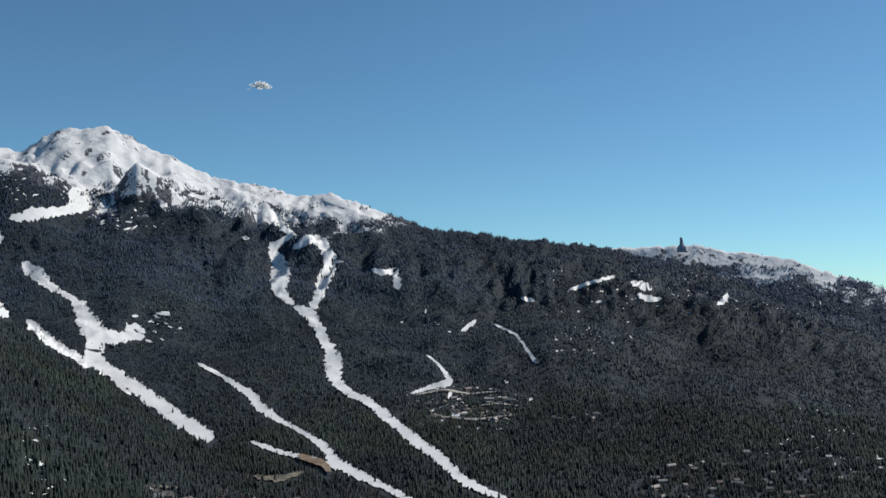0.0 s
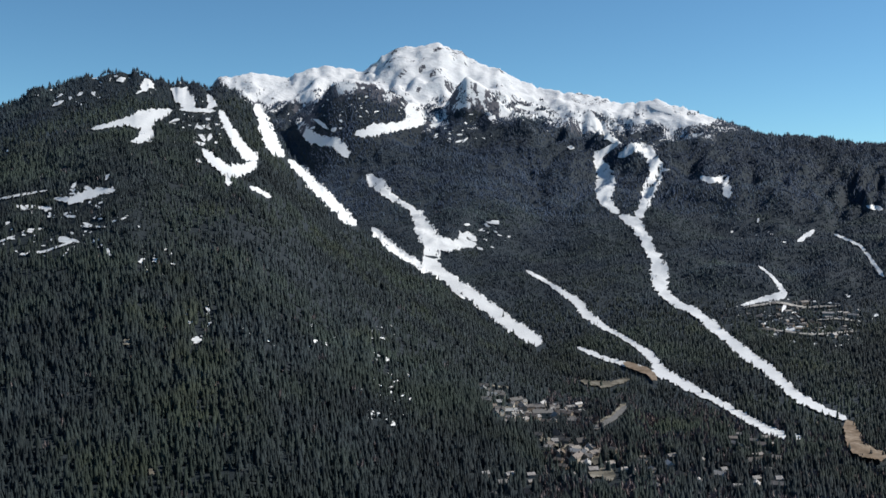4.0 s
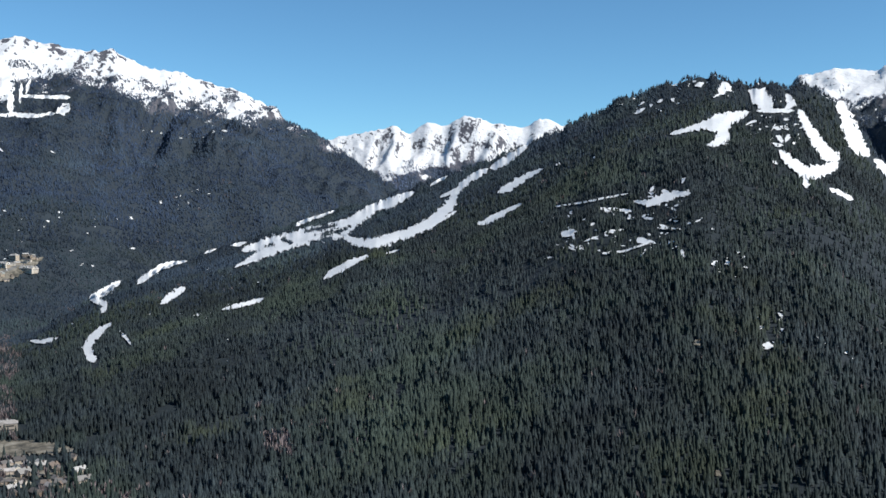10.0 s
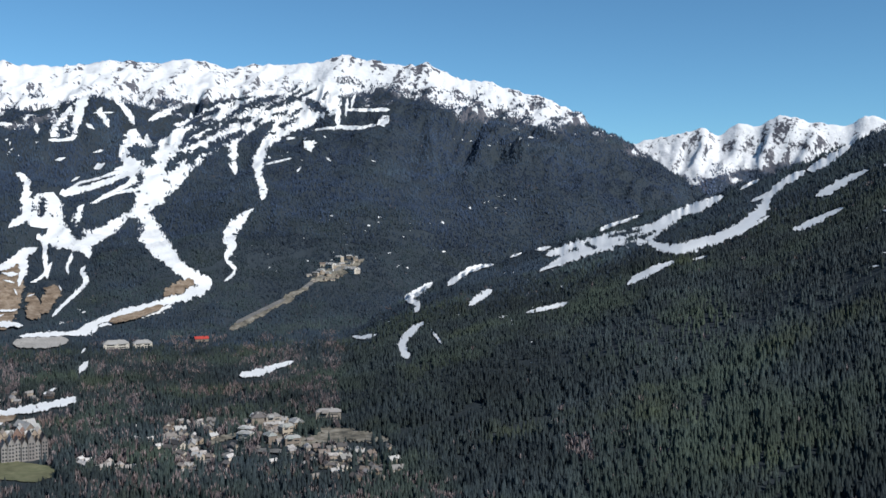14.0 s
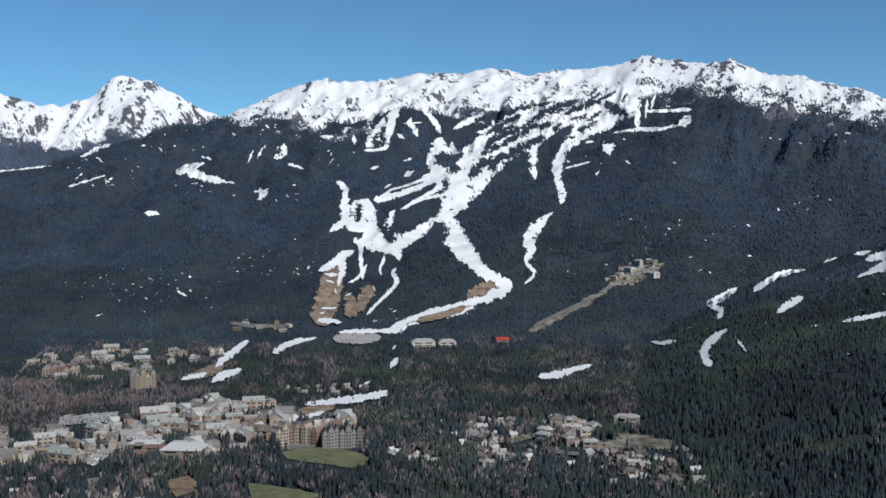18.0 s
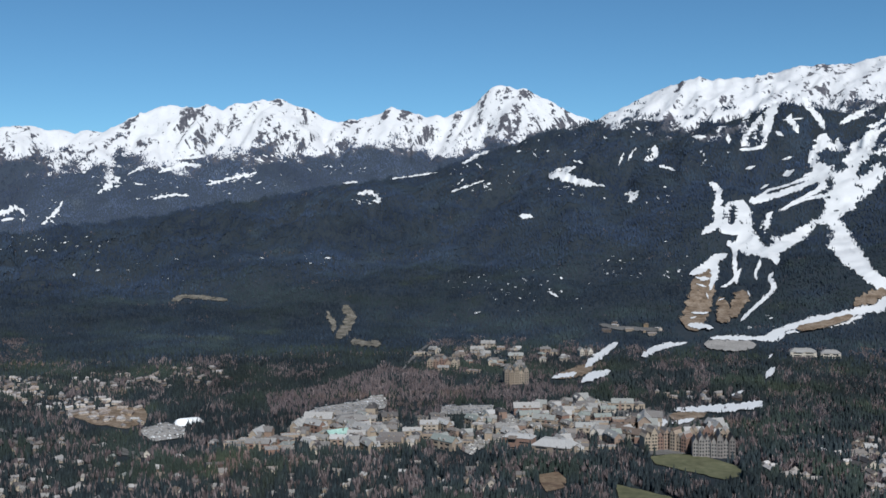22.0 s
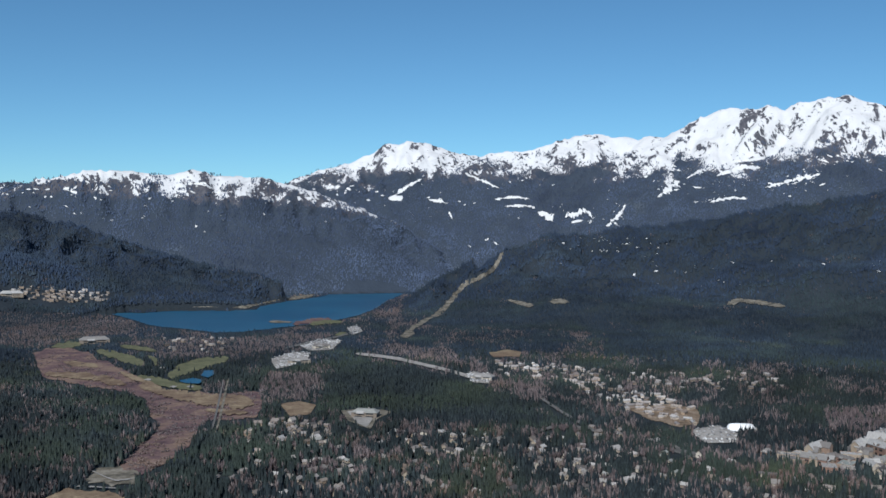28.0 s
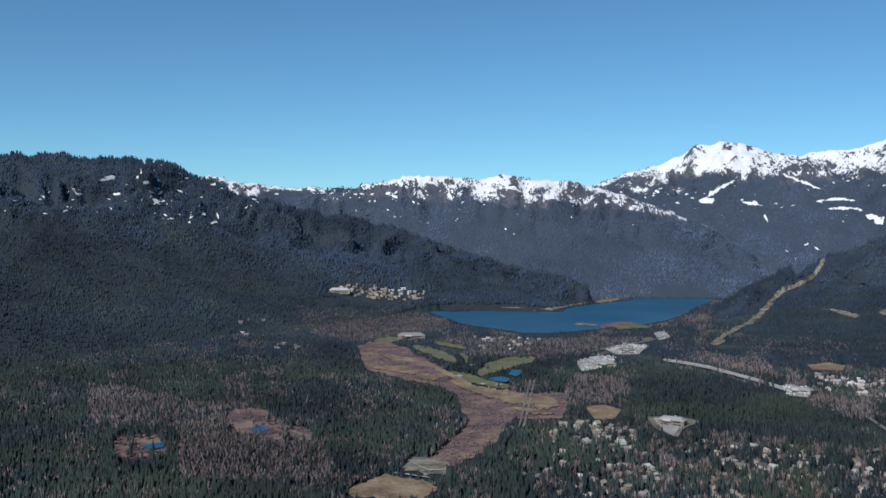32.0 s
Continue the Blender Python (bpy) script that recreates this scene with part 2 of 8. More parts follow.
CREST_SNOWY = [(120, -30), (128, -10)] + [(136.55, -2.22), (138.52, -1.64), (139.85, -0.92), (141.82, 0.32), (143.79, 1.03), (146.40, 1.96), (148.33, 2.56), (149.29, 2.77), (150.87, 2.75), (153.37, 3.19), (154.90, 2.91), (156.11, 2.98), (157.60, 3.16), (159.06, 3.07), (160.79, 2.69), (162.19, 2.23)] + [(162.85, 1.89)] + [(172, 1.0), (180, -10), (190, -30)]
CREST_TUSK = [(-60, -12), (-34, -1)] + [(-24.24, 0.75), (-22.36, 1.30), (-20.66, 1.81), (-19.51, 2.35), (-17.74, 2.68), (-16.23, 2.76), (-14.40, 3.23), (-12.84, 3.22), (-11.26, 3.07), (-9.98, 3.08), (-8.05, 3.10)] + [(-3, -2), (4, -30)]
CREST_GLACIER = [(34, -30), (39, 3.5)] + [(44.26, 5.01), (45.24, 5.36), (45.74, 5.43), (46.72, 4.84), (48.52, 5.16), (49.34, 5.41), (50.09, 5.53), (51.13, 5.04), (52.27, 5.16), (53.24, 4.50), (54.05, 4.91), (56.29, 4.55), (58.04, 4.11), (61.00, 3.10)] + [(64, 0), (70, -30)]
CREST_WEDGE = [(86, -30), (92, 3)] + [(98.06, 5.51), (100.35, 6.53), (101.66, 7.19), (102.64, 7.87), (103.46, 8.03), (104.44, 7.97), (105.92, 6.68), (107.23, 6.17), (108.53, 6.32), (110.30, 6.75), (111.42, 6.33), (113.01, 5.92), (114.27, 6.25), (115.51, 6.70), (116.73, 7.20), (117.95, 7.17), (119.46, 6.97), (119.91, 6.46), (120.79, 6.80), (121.53, 6.57), (123.11, 6.81), (124.11, 6.32)] + [(124.44, 6.24), (126.29, 5.23), (128.18, 5.17), (130.25, 5.38), (132.02, 5.11), (133.97, 4.57), (136.25, 4.41), (137.24, 4.05), (139.21, 4.59), (140.53, 4.98), (141.18, 4.97), (142.49, 4.80), (143.80, 4.10), (145.75, 3.30), (148.33, 2.56)] + [(164.79, 2.26), (168.31, 2.56), (170.19, 2.94)] + [(178, 1), (184, -30)]

CREST_KNOB = [(14, -30), (17.5, -2)] + [(19.20, 4.16), (19.58, 5.06), (20.09, 5.70), (21.12, 6.54), (22.71, 7.31), (23.98, 7.53), (25.08, 7.32), (25.93, 6.23), (26.81, 5.17)] + [(32, -3), (34, -30)]
CREST_RIB = [(10, -30), (13, 0)] + [(14.46, 5.31), (15.28, 6.12), (16.25, 7.08), (17.39, 7.77), (17.88, 7.22), (18.86, 5.77), (19.52, 4.64)] + [(22, 0), (24, -30)]
CREST_SHOULDER = [(75, -30), (79, -2)] + [(81.42, 4.95), (84.37, 5.63), (86.32, 6.08), (88.43, 6.48), (90.21, 5.88), (92.44, 5.18), (94.65, 4.54), (97.12, 3.96)] + [(104, 0), (110, -30)]
CREST_MOUND = [(124, -30), (129, -13)] + [(132.10, -10.85), (133.97, -10.02), (136.19, -9.10), (138.76, -8.30), (142.67, -7.68), (145.30, -7.98), (147.60, -9.36), (148.92, -10.65)] + [(151, -14), (156, -30)]
CREST_BENCH = [(96, -30), (101, -9)] + [(105.98, -6.32), (109.25, -5.35), (112.54, -5.68), (117.49, -5.80), (122.36, -5.55), (126.17, -5.62), (131.67, -5.91), (137.38, -5.95)] + [(142, -9), (150, -30)]

# name, crest, distance of foot and crest by bearing, curve of the slope, fall behind, roughness (metres), snow line
RANGES = []
RANGES.append(("near", CREST_NEAR, [(-60, 820), (10, 820), (30, 690), (55, 690), (72, 950), (85, 1300)], [(8, 1300), (20, 1860), (37, 2160), (50, 2330), (62, 2500), (75, 2030), (88, 1640)], 1.0, 0.55, 13.0))
RANGES.append(("whistler", CREST_WHISTLER, [(-60, 1300), (0, 1200), (20, 1640), (40, 2100)], [(-60, 3000), (-20, 3300), (-5, 3800), (19, 4550), (40, 4450)], 1.5, 0.5, 36.0))
RANGES.append(("blackcomb", CREST_BLACKCOMB, [(50, 2800), (72, 2150), (95, 2000), (108, 2200), (125, 2300), (142, 2500), (148, 3150)], [(50, 3900), (62, 4200), (78, 4500), (98, 4400), (112, 4100), (128, 3700), (142, 3300), (148, 3500)], 1.32, 0.7, 38.0))
RANGES.append(("left_hill", CREST_LEFT, [(146, 2800), (157, 2900), (170, 2250), (185, 1700), (230, 1300)], [(146, 3300), (160, 3700), (175, 3600), (240, 3300)], 1.1, 0.4, 24.0))
RANGES.append(("snowy_hill", CREST_SNOWY, [(125, 3900), (142, 3700), (150, 3560), (160, 3780), (180, 3850)], [(125, 4300), (145, 4200), (160, 4100), (180, 4200)], 1.0, 0.5, 20.0))
RANGES.append(("tusk", CREST_TUSK, [(-60, 3800), (5, 4100)], [(-60, 4500), (5, 4700)], 1.0, 0.5, 14.0))
RANGES.append(("glacier", CREST_GLACIER, [(34, 4000), (70, 4100)], [(34, 4800), (70, 4820)], 1.0, 0.3, 26.0))
RANGES.append(("wedge", CREST_WEDGE, [(86, 3800), (125, 3800), (141, 4000), (180, 4300)], [(86, 4880), (180, 4880)], 0.95, 0.3, 26.0))
RANGES.append(("knob", CREST_KNOB, [(20, 2800), (34, 2800)], [(20, 3750), (34, 3700)], 1.0, 0.6, 10.0))
RANGES.append(("rib", CREST_RIB, [(12, 3000), (24, 3000)], [(12, 3850), (24, 3850)], 1.0, 0.7, 10.0))
RANGES.append(("shoulder", CREST_SHOULDER, [(76, 2900), (110, 2900)], [(76, 3900), (110, 3800)], 1.05, 0.6, 12.0))
RANGES.append(("mound", CREST_MOUND, [(124, 1450), (140, 1400), (156, 1500)], [(124, 1900), (140, 2050), (156, 1800)], 0.8, 0.45, 5.0))
RANGES.append(("bench", CREST_BENCH, [(96, 1900), (150, 1900)], [(96, 2400), (150, 2500)], 0.8, 0.3, 6.0))
SNOWLINE = {}
SNOWLINE["near"] = [(0, 30), (90, 30)]
SNOWLINE["whistler"] = [(-40, 9), (-5, 9), (-1, 7)] + [(3.57, 4.59), (6.14, 4.72), (8.41, 4.74), (11.02, 4.98), (13.64, 5.60), (15.93, 6.05), (20.48, 5.56), (24.94, 6.06), (28.64, 6.16), (31.63, 6.43)]
SNOWLINE["blackcomb"] = [(58.16, 4.21), (60.45, 5.42), (62.72, 5.54)] + [(63.06, 5.58), (66.67, 6.16), (69.78, 6.94), (72.95, 7.27), (76.18, 7.07), (79.45, 6.56), (82.40, 5.93), (85.02, 6.08), (87.62, 6.32), (90.21, 5.88), (93.39, 5.29), (96.18, 5.92), (98.61, 6.11)] + [(112, 6), (120, 9)]
SNOWLINE["left_hill"] = [(150, 9), (186, 9)]
SNOWLINE["snowy_hill"] = [(141.82, 0.55), (146.40, 1.60), (149.92, 2.12), (153.37, 2.30), (157.60, 2.32), (161.64, 1.94)] + [(170, 3)]
SNOWLINE["knob"] = [(19.19, 4.64), (20.48, 6.33), (22.40, 7.00), (23.98, 7.09), (25.56, 6.61), (26.82, 4.86)]
SNOWLINE["rib"] = [(14.46, 4.83), (15.93, 6.18), (17.40, 6.59), (19.19, 4.97)]
SNOWLINE["shoulder"] = [(76, 20), (110, 20)]
SNOWLINE["mound"] = [(120, 20), (160, 20)]
SNOWLINE["bench"] = [(90, 20), (160, 20)]
SNOWLINE["tusk"] = [(-30, 4)] + [(-24.24, 0.66), (-21.80, 1.15), (-20.65, 1.28), (-19.50, 1.54), (-16.52, 1.75), (-13.45, 2.03), (-9.98, 2.53)]
SNOWLINE["glacier"] = [(44.25, 3.68), (49.17, 2.91), (52.44, 2.40), (55.02, 1.80), (57.89, 2.99)]
SNOWLINE["wedge"] = [(98.72, 5.51), (102.66, 4.90), (107.25, 4.36), (110.48, 4.86), (114.29, 4.32), (117.39, 4.28), (120.39, 4.05), (123.30, 3.48), (126.10, 3.10)] + [(125.66, 4.53), (128.80, 3.67), (133.63, 3.62), (136.90, 3.36), (141.83, 3.40), (145.10, 2.98), (148.33, 2.46)]


# where snow still lies in openings of the woods: bearing, height angle, half widths; by how much
GLADE_ROWS = []
GLADE_ROWS.append((-0.05, [(40.73, -1.13, 170, 45), (34.93, -2.94, 30, 25), (32.64, -6.39, 28, 45), (26.20, -7.52, 45, 25), (22.08, -10.69, 45, 70), (38.80, 0.81, 60, 20), (16.72, -1.57, 60, 30)]))
GLADE_ROWS.append((-0.1, [(35.88, 6.96, 70, 22), (39.73, 5.78, 60, 25), (32.63, 4.26, 40, 60), (44.44, 3.00, 60, 15)]))
GLADE_ROWS.append((0.0, [(17.57, 4.17, 50, 14), (23.04, 6.51, 110, 30), (6.14, 5.59, 80, 28), (17.89, 5.94, 110, 40), (24.94, 5.37, 90, 25), (32.84, 4.25, 60, 30)]))
GLADE_ROWS.append((-0.25, [(-2.17, -6.11, 110, 50), (-8.59, 0.53, 110, 50), (-8.06, -1.92, 90, 50), (34.11, -3.13, 60, 25), (0.37, -1.04, 80, 30), (28.80, -7.34, 60, 25), (17.90, 4.17, 40, 20)]))
GLADE_ROWS.append((-0.3, [(-15.59, 0.43, 160, 40), (-19.46, -0.82, 100, 30), (-0.53, -6.09, 120, 35), (-8.67, -1.84, 60, 20), (22.39, -8.03, 40, 60), (-21.64, -7.42, 90, 60)]))
GLADE_ROWS.append((-0.2, [(99.22, 4.60, 150, 40), (96.53, 1.50, 70, 25), (66.33, 0.64, 60, 20), (72.61, -0.40, 160, 9), (65.14, 4.25, 110, 12), (100.81, -4.43, 40, 20), (104.17, 2.97, 100, 25), (77.16, 3.79, 60, 40), (93.40, 4.08, 80, 40)]))
GLADE_ROWS.append((-0.4, [(95.02, -2.33, 70, 40), (102.27, -4.07, 110, 50), (75.20, -1.77, 200, 60), (62.11, -3.57, 150, 80), (68.14, -7.49, 200, 60), (87.69, -5.67, 150, 30)]))
GLADE_ROWS.append((-0.4, [(141.83, 1.86, 170, 30), (133.62, 1.73, 160, 30), (127.21, 2.69, 120, 25), (122.58, 3.29, 90, 35), (119.02, 2.93, 140, 35), (138.53, 0.57, 140, 20), (131.34, 0.59, 60, 25)]))
GLADE_ROWS.append((0.15, [(158.19, 2.16, 220, 22), (150.87, 2.11, 200, 16), (144.45, 1.68, 90, 20)]))
GLADE_ROWS.append((-0.4, [(154.60, 0.95, 330, 40), (131.98, -1.21, 200, 30), (124.05, -2.09, 150, 40)]))
GLADE_ROWS.append((0.0, [(172.04, 2.55, 90, 35), (171.43, 0.98, 80, 30), (177.40, 1.36, 150, 16), (179.39, 0.87, 60, 10), (174.76, 1.71, 70, 40), (167.99, 1.66, 50, 25)]))
GLADE_ROWS.append((-0.11, [(122.32, 3.23, 45, 14), (119.38, 2.45, 45, 22), (111.82, 1.47, 28, 14), (125.80, 2.42, 18, 10), (129.02, 0.77, 12, 20), (130.85, 0.56, 28, 14), (117.30, 3.74, 50, 10), (113.44, 3.17, 60, 8), (127.40, 3.08, 60, 20), (124.16, 2.02, 50, 20), (105.58, 2.15, 40, 10), (100.35, 1.78, 50, 12)]))


GLADE_ROWS.append((-0.3, [(96.07, -2.56, 80, 22), (103.78, -3.60, 110, 28), (129.35, -0.97, 100, 14), (115.99, -2.02, 60, 14)]))


def STREAK(a, r):
    """Ribs (near 1) and gullies that run aslant down the alpine slopes."""
    q = np.radians(a) * 4300
    w = 90 * fbm(q / 520, r / 520, 51, 3)
    one = 1 - np.abs(fbm((q + 0.28 * r + w) / 190, (r - 0.2 * q) / 520, 61, 4, 0.6))
    two = 1 - np.abs(fbm((q - 0.22 * r - w) / 360, (r + 0.2 * q) / 700, 71, 3, 0.5))
    return np.clip(0.6 * one + 0.4 * two, 0, 1)


GLADES = [(a, e, wa * 0.0329, we * 0.0329, g) for g, rows in GLADE_ROWS for a, e, wa, we in rows]


BEARINGS = np.arange(-180, 320, 0.25)
_k = np.exp(-0.5 * (np.arange(-28, 29) * 0.25 / 2.4) ** 2)
_k /= _k.sum()
BROAD = {}


def broad_crest(k, a):
    """A range's crest with its teeth smoothed away, for the slopes below it."""
    if k not in BROAD:
        top = EYE + along(RANGES[k][3], BEARINGS) * np.tan(np.radians(along(RANGES[k][1], BEARINGS)))
        BROAD[k] = np.convolve(np.pad(top, 28, "edge"), _k, "valid")
    return np.interp(a, BEARINGS, BROAD[k])


def land(a, r):
    """Height of the ground at bearing a (degrees) and distance r, and which range it belongs to (-1: valley floor)."""
    a, r = np.broadcast_arrays(np.asarray(a, float), np.asarray(r, float))
    t = np.radians(a)
    x, y = -np.sin(t) * r, np.cos(t) * r
    best, owner = np.zeros(a.shape), np.full(a.shape, -1)
    q = t * 3800
    ridge = 1 - np.abs(fbm((q + 0.22 * r + 120 * fbm(q / 700, r / 700, 5, 2)) / 640, (r - 0.3 * q) / 1300, 11, 4, 0.5))
    rough_n = fbm(x / 330, y / 330, 21, 5, 0.55)
    jag = 7.0 * fbm(a * 2.2, a * 0 + 4.5, 31, 4, 0.6)
    gully = STREAK(a, r)
    # the lake fills the flat end of the valley
    lake_end = np.interp(a, [148, 157, 164, 166], [3000, 2990, 2500, 2300])
    for k, (_, crest, foot, top, power, fall, amp) in enumerate(RANGES):
        rf, rt = along(foot, a), along(top, a)
        zt = EYE + rt * np.tan(np.radians(along(crest, a)))
        s = np.clip((r - rf) / (rt - rf), 0, 1)
        zb = np.minimum(broad_crest(k, a), zt + 140)
        up = (zb + (zt - zb) * s ** 3 + (jag * s ** 14 if amp > 12 else 0.0)) * s ** power - (r > rt) * (r - rt) * fall
        env = np.clip(up / 90, 0, 1) * (0.10 + 3.2 * s * (1 - s))
        if amp >= 20:
            up = up + 100.0 * (gully - 0.6) * np.clip((s - 0.5) * 4, 0, 1) * np.clip((1.03 - s) * 5, 0.15, 1)
        up = up + amp * env * (0.7 * rough_n + 1.1 * (ridge - 0.62)) - (r < rf) * 500
        up = np.where((a > 147.5) & (a < 166) & (r < lake_end), np.minimum(up, 0), up)
        take = up > best
        best, owner = np.where(take, up, best), np.where(take, k, owner)
    return best, owner


def place(a, r, z):
    t = np.radians(a)
    return np.stack([-np.sin(t) * r, np.cos(t) * r, z], -1)


R_TEST = np.concatenate([np.arange(500, 1000, 20.0), np.arange(1000, 4940, 9.0)])


T_A = np.arange(A0 - 1, A1 + 1, 0.06)
T_Z = np.concatenate([land(T_A[k:k + 400, None], R_TEST[None, :])[0] for k in range(0, len(T_A), 400)])


def meet(a, e, lift=0.0):
    """The visible point of the ground at bearing a and height angle e."""
    a, e = np.atleast_1d(np.asarray(a, float)), np.atleast_1d(np.asarray(e, float))
    out = np.zeros((len(a), 3))
    for i in range(0, len(a), 1500):
        aa, ee = a[i:i + 1500], e[i:i + 1500]
        k = np.clip((aa - T_A[0]) / 0.06, 0, len(T_A) - 2)
        k0 = k.astype(int)
        part_k = (k - k0)[:, None]
        z = T_Z[k0] * (1 - part_k) + T_Z[k0 + 1] * part_k
        seen = np.maximum.accumulate(np.degrees(np.arctan2(z - EYE, R_TEST[None, :])), 1)
        j = np.clip((seen < ee[:, None]).sum(1), 1, len(R_TEST) - 1)
        q = np.arange(len(aa))
        s0, s1 = seen[q, j - 1], seen[q, j]
        f = np.clip((ee - s0) / np.maximum(s1 - s0, 1e-6), 0, 1)
        r = R_TEST[j - 1] + f * (R_TEST[j] - R_TEST[j - 1])
        zz = z[q, j - 1] + f * (z[q, j] - z[q, j - 1])
        out[i:i + 1500] = place(aa, r, zz + lift)
    return out


# ---- what lies on it, by bearing and height angle; the woods keep off it ----
STEP = 0.045
MA, ME = np.arange(A0, A1, STEP), np.arange(-20, 12, STEP)
CLEAR = np.zeros((len(MA), len(ME)), bool)
WOBBLE = fbm(MA[:, None] * 4.4, ME[None, :] * 5.6, 41, 4, 0.75)
CLUMPS = fbm(MA[:, None] * 4.2, ME[None, :] * 5.2, 43, 2)


def clear_strip(points, grow=0.0):
    for (a, e, w), (b, f, v) in zip(points, points[1:]):
        h = max(w, v) / 2 + 0.3
        i0, i1 = np.searchsorted(MA, [min(a, b) - h, max(a, b) + h])
        j0, j1 = np.searchsorted(ME, [min(e, f) - h, max(e, f) + h])
        x, y = MA[i0:i1, None], ME[None, j0:j1]
        d = (b - a) ** 2 + (f - e) ** 2 + 1e-9
        s = np.clip(((x - a) * (b - a) + (y - e) * (f - e)) / d, 0, 1)
        gap = np.hypot(x - a - s * (b - a), y - e - s * (f - e))
        half = (w + (v - w) * s) / 2
        CLEAR[i0:i1, j0:j1] |= (gap < half * (0.95 + 0.38 * WOBBLE[i0:i1, j0:j1]) + grow) & ((CLUMPS[i0:i1, j0:j1] < 0.9) | (half < 0.18))


STANDS = np.zeros_like(CLEAR)


def in_strip(points):
    """The cells of a narrow belt of trees, with an uneven edge."""
    out = np.zeros_like(CLEAR)
    for (a, e, w), (b, f, v) in zip(points, points[1:]):
        h = max(w, v) / 2 + 0.3
        i0, i1 = np.searchsorted(MA, [min(a, b) - h, max(a, b) + h])
        j0, j1 = np.searchsorted(ME, [min(e, f) - h, max(e, f) + h])
        x, y = MA[i0:i1, None], ME[None, j0:j1]
        s = np.clip(((x - a) * (b - a) + (y - e) * (f - e)) / ((b - a) ** 2 + (f - e) ** 2 + 1e-9), 0, 1)
        gap = np.hypot(x - a - s * (b - a), y - e - s * (f - e))
        out[i0:i1, j0:j1] |= gap < (w + (v - w) * s) / 2 * (1.0 + 0.5 * WOBBLE[i0:i1, j0:j1])
    return out


def area(points):
    a, e = np.array(points).T[:2]
    x, y = np.broadcast_arrays(MA[:, None], ME[None, :])
    inside = np.zeros(x.shape, bool)
    i0, i1 = np.searchsorted(MA, [a.min(), a.max()])
    xs, ys = x[i0:i1], y[i0:i1]
    for k in range(len(a)):
        inside[i0:i1] ^= ((e[k] > ys) != (e[k - 1] > ys)) & (xs < (a[k - 1] - a[k]) * (ys - e[k]) / (e[k - 1] - e[k] + 1e-12) + a[k])
    return inside


# stands of trees left between the runs
STANDS |= in_strip([(78.02, 6.79, 0.13), (78.72, 6.55, 0.36), (79.53, 6.31, 0.39), (80.34, 5.97, 0.36), (80.86, 5.68, 0.16)])
STANDS |= in_strip([(79.63, 6.66, 0.13), (81.32, 6.33, 0.23), (82.79, 6.03, 0.23), (84.10, 5.75, 0.26)])
STANDS |= in_strip([(76.10, 7.19, 0.13), (76.64, 6.89, 0.20), (77.12, 6.61, 0.23), (77.76, 6.34, 0.20), (78.72, 6.04, 0.20), (79.05, 5.91, 0.10)])
STANDS |= in_strip([(76.99, 7.05, 0.13), (77.50, 6.75, 0.20), (78.02, 6.44, 0.20), (78.72, 6.16, 0.16)])
STANDS |= in_strip([(75.46, 7.14, 0.13), (75.72, 6.64, 0.16)])
STANDS |= in_strip([(76.54, 6.34, 0.52), (75.84, 6.04, 0.46), (75.59, 5.91, 0.26)])
STANDS |= in_strip([(78.56, 5.62, 0.20), (77.95, 5.77, 0.26), (77.76, 5.86, 0.10)])
STANDS |= in_strip([(80.41, 5.26, 0.26), (79.95, 5.35, 0.26)])
STANDS |= in_strip([(79.53, 5.12, 0.33), (79.31, 5.31, 0.20)])
STANDS |= in_strip([(80.60, 5.39, 0.26), (81.32, 5.01, 0.39), (82.14, 4.56, 0.36), (82.82, 4.11, 0.23)])
STANDS |= in_strip([(80.28, 4.61, 0.29), (80.83, 4.36, 0.33), (81.65, 3.97, 0.46), (82.37, 3.53, 0.39)])
STANDS |= in_strip([(81.26, 3.71, 0.46), (81.49, 3.26, 0.98), (82.14, 2.81, 0.84)])
STANDS |= in_strip([(81.71, 5.85, 0.26), (82.63, 5.41, 0.39), (83.35, 4.96, 0.33)])
STANDS |= in_strip([(82.14, 5.28, 0.20), (82.95, 4.90, 0.33), (83.54, 4.12, 0.26)])
STANDS |= in_strip([(82.96, 4.12, 0.26), (83.41, 3.86, 0.26), (83.74, 3.67, 0.16)])
STANDS |= in_strip([(83.28, 3.40, 0.39), (83.94, 3.01, 0.52), (84.40, 2.49, 0.33)])
STANDS |= in_strip([(82.63, 3.69, 0.26), (83.09, 3.27, 0.39), (83.22, 2.88, 0.46)])
STANDS |= in_strip([(86.30, 3.55, 0.46), (85.75, 3.38, 0.65), (85.09, 3.64, 0.33)])
STANDS |= in_strip([(86.57, 3.22, 0.13), (85.91, 3.15, 0.20)])
STANDS |= in_strip([(85.58, 2.89, 0.46), (85.19, 2.82, 0.33)])
STANDS |= in_strip([(85.91, 2.30, 0.26), (85.98, 1.78, 0.46), (86.25, 1.52, 0.20)])
STANDS |= in_strip([(84.54, 1.84, 0.20), (84.34, 1.74, 0.16)])
STANDS |= in_strip([(91.04, 0.74, 0.33), (91.01, 0.28, 0.42), (91.11, -0.17, 0.26)])
STANDS |= in_strip([(89.80, 0.61, 0.46), (89.54, 0.08, 0.65), (89.67, -0.31, 0.46)])
STANDS |= in_strip([(89.48, -0.64, 0.52), (89.15, -1.04, 0.72)])
STANDS |= in_strip([(86.42, -0.55, 0.52), (86.35, -0.82, 0.98), (86.49, -1.18, 0.72)])
STANDS |= in_strip([(91.05, -1.16, 0.20), (90.86, -1.03, 0.16)])
STANDS |= in_strip([(90.59, -0.11, 0.10), (90.46, -0.24, 0.10)])
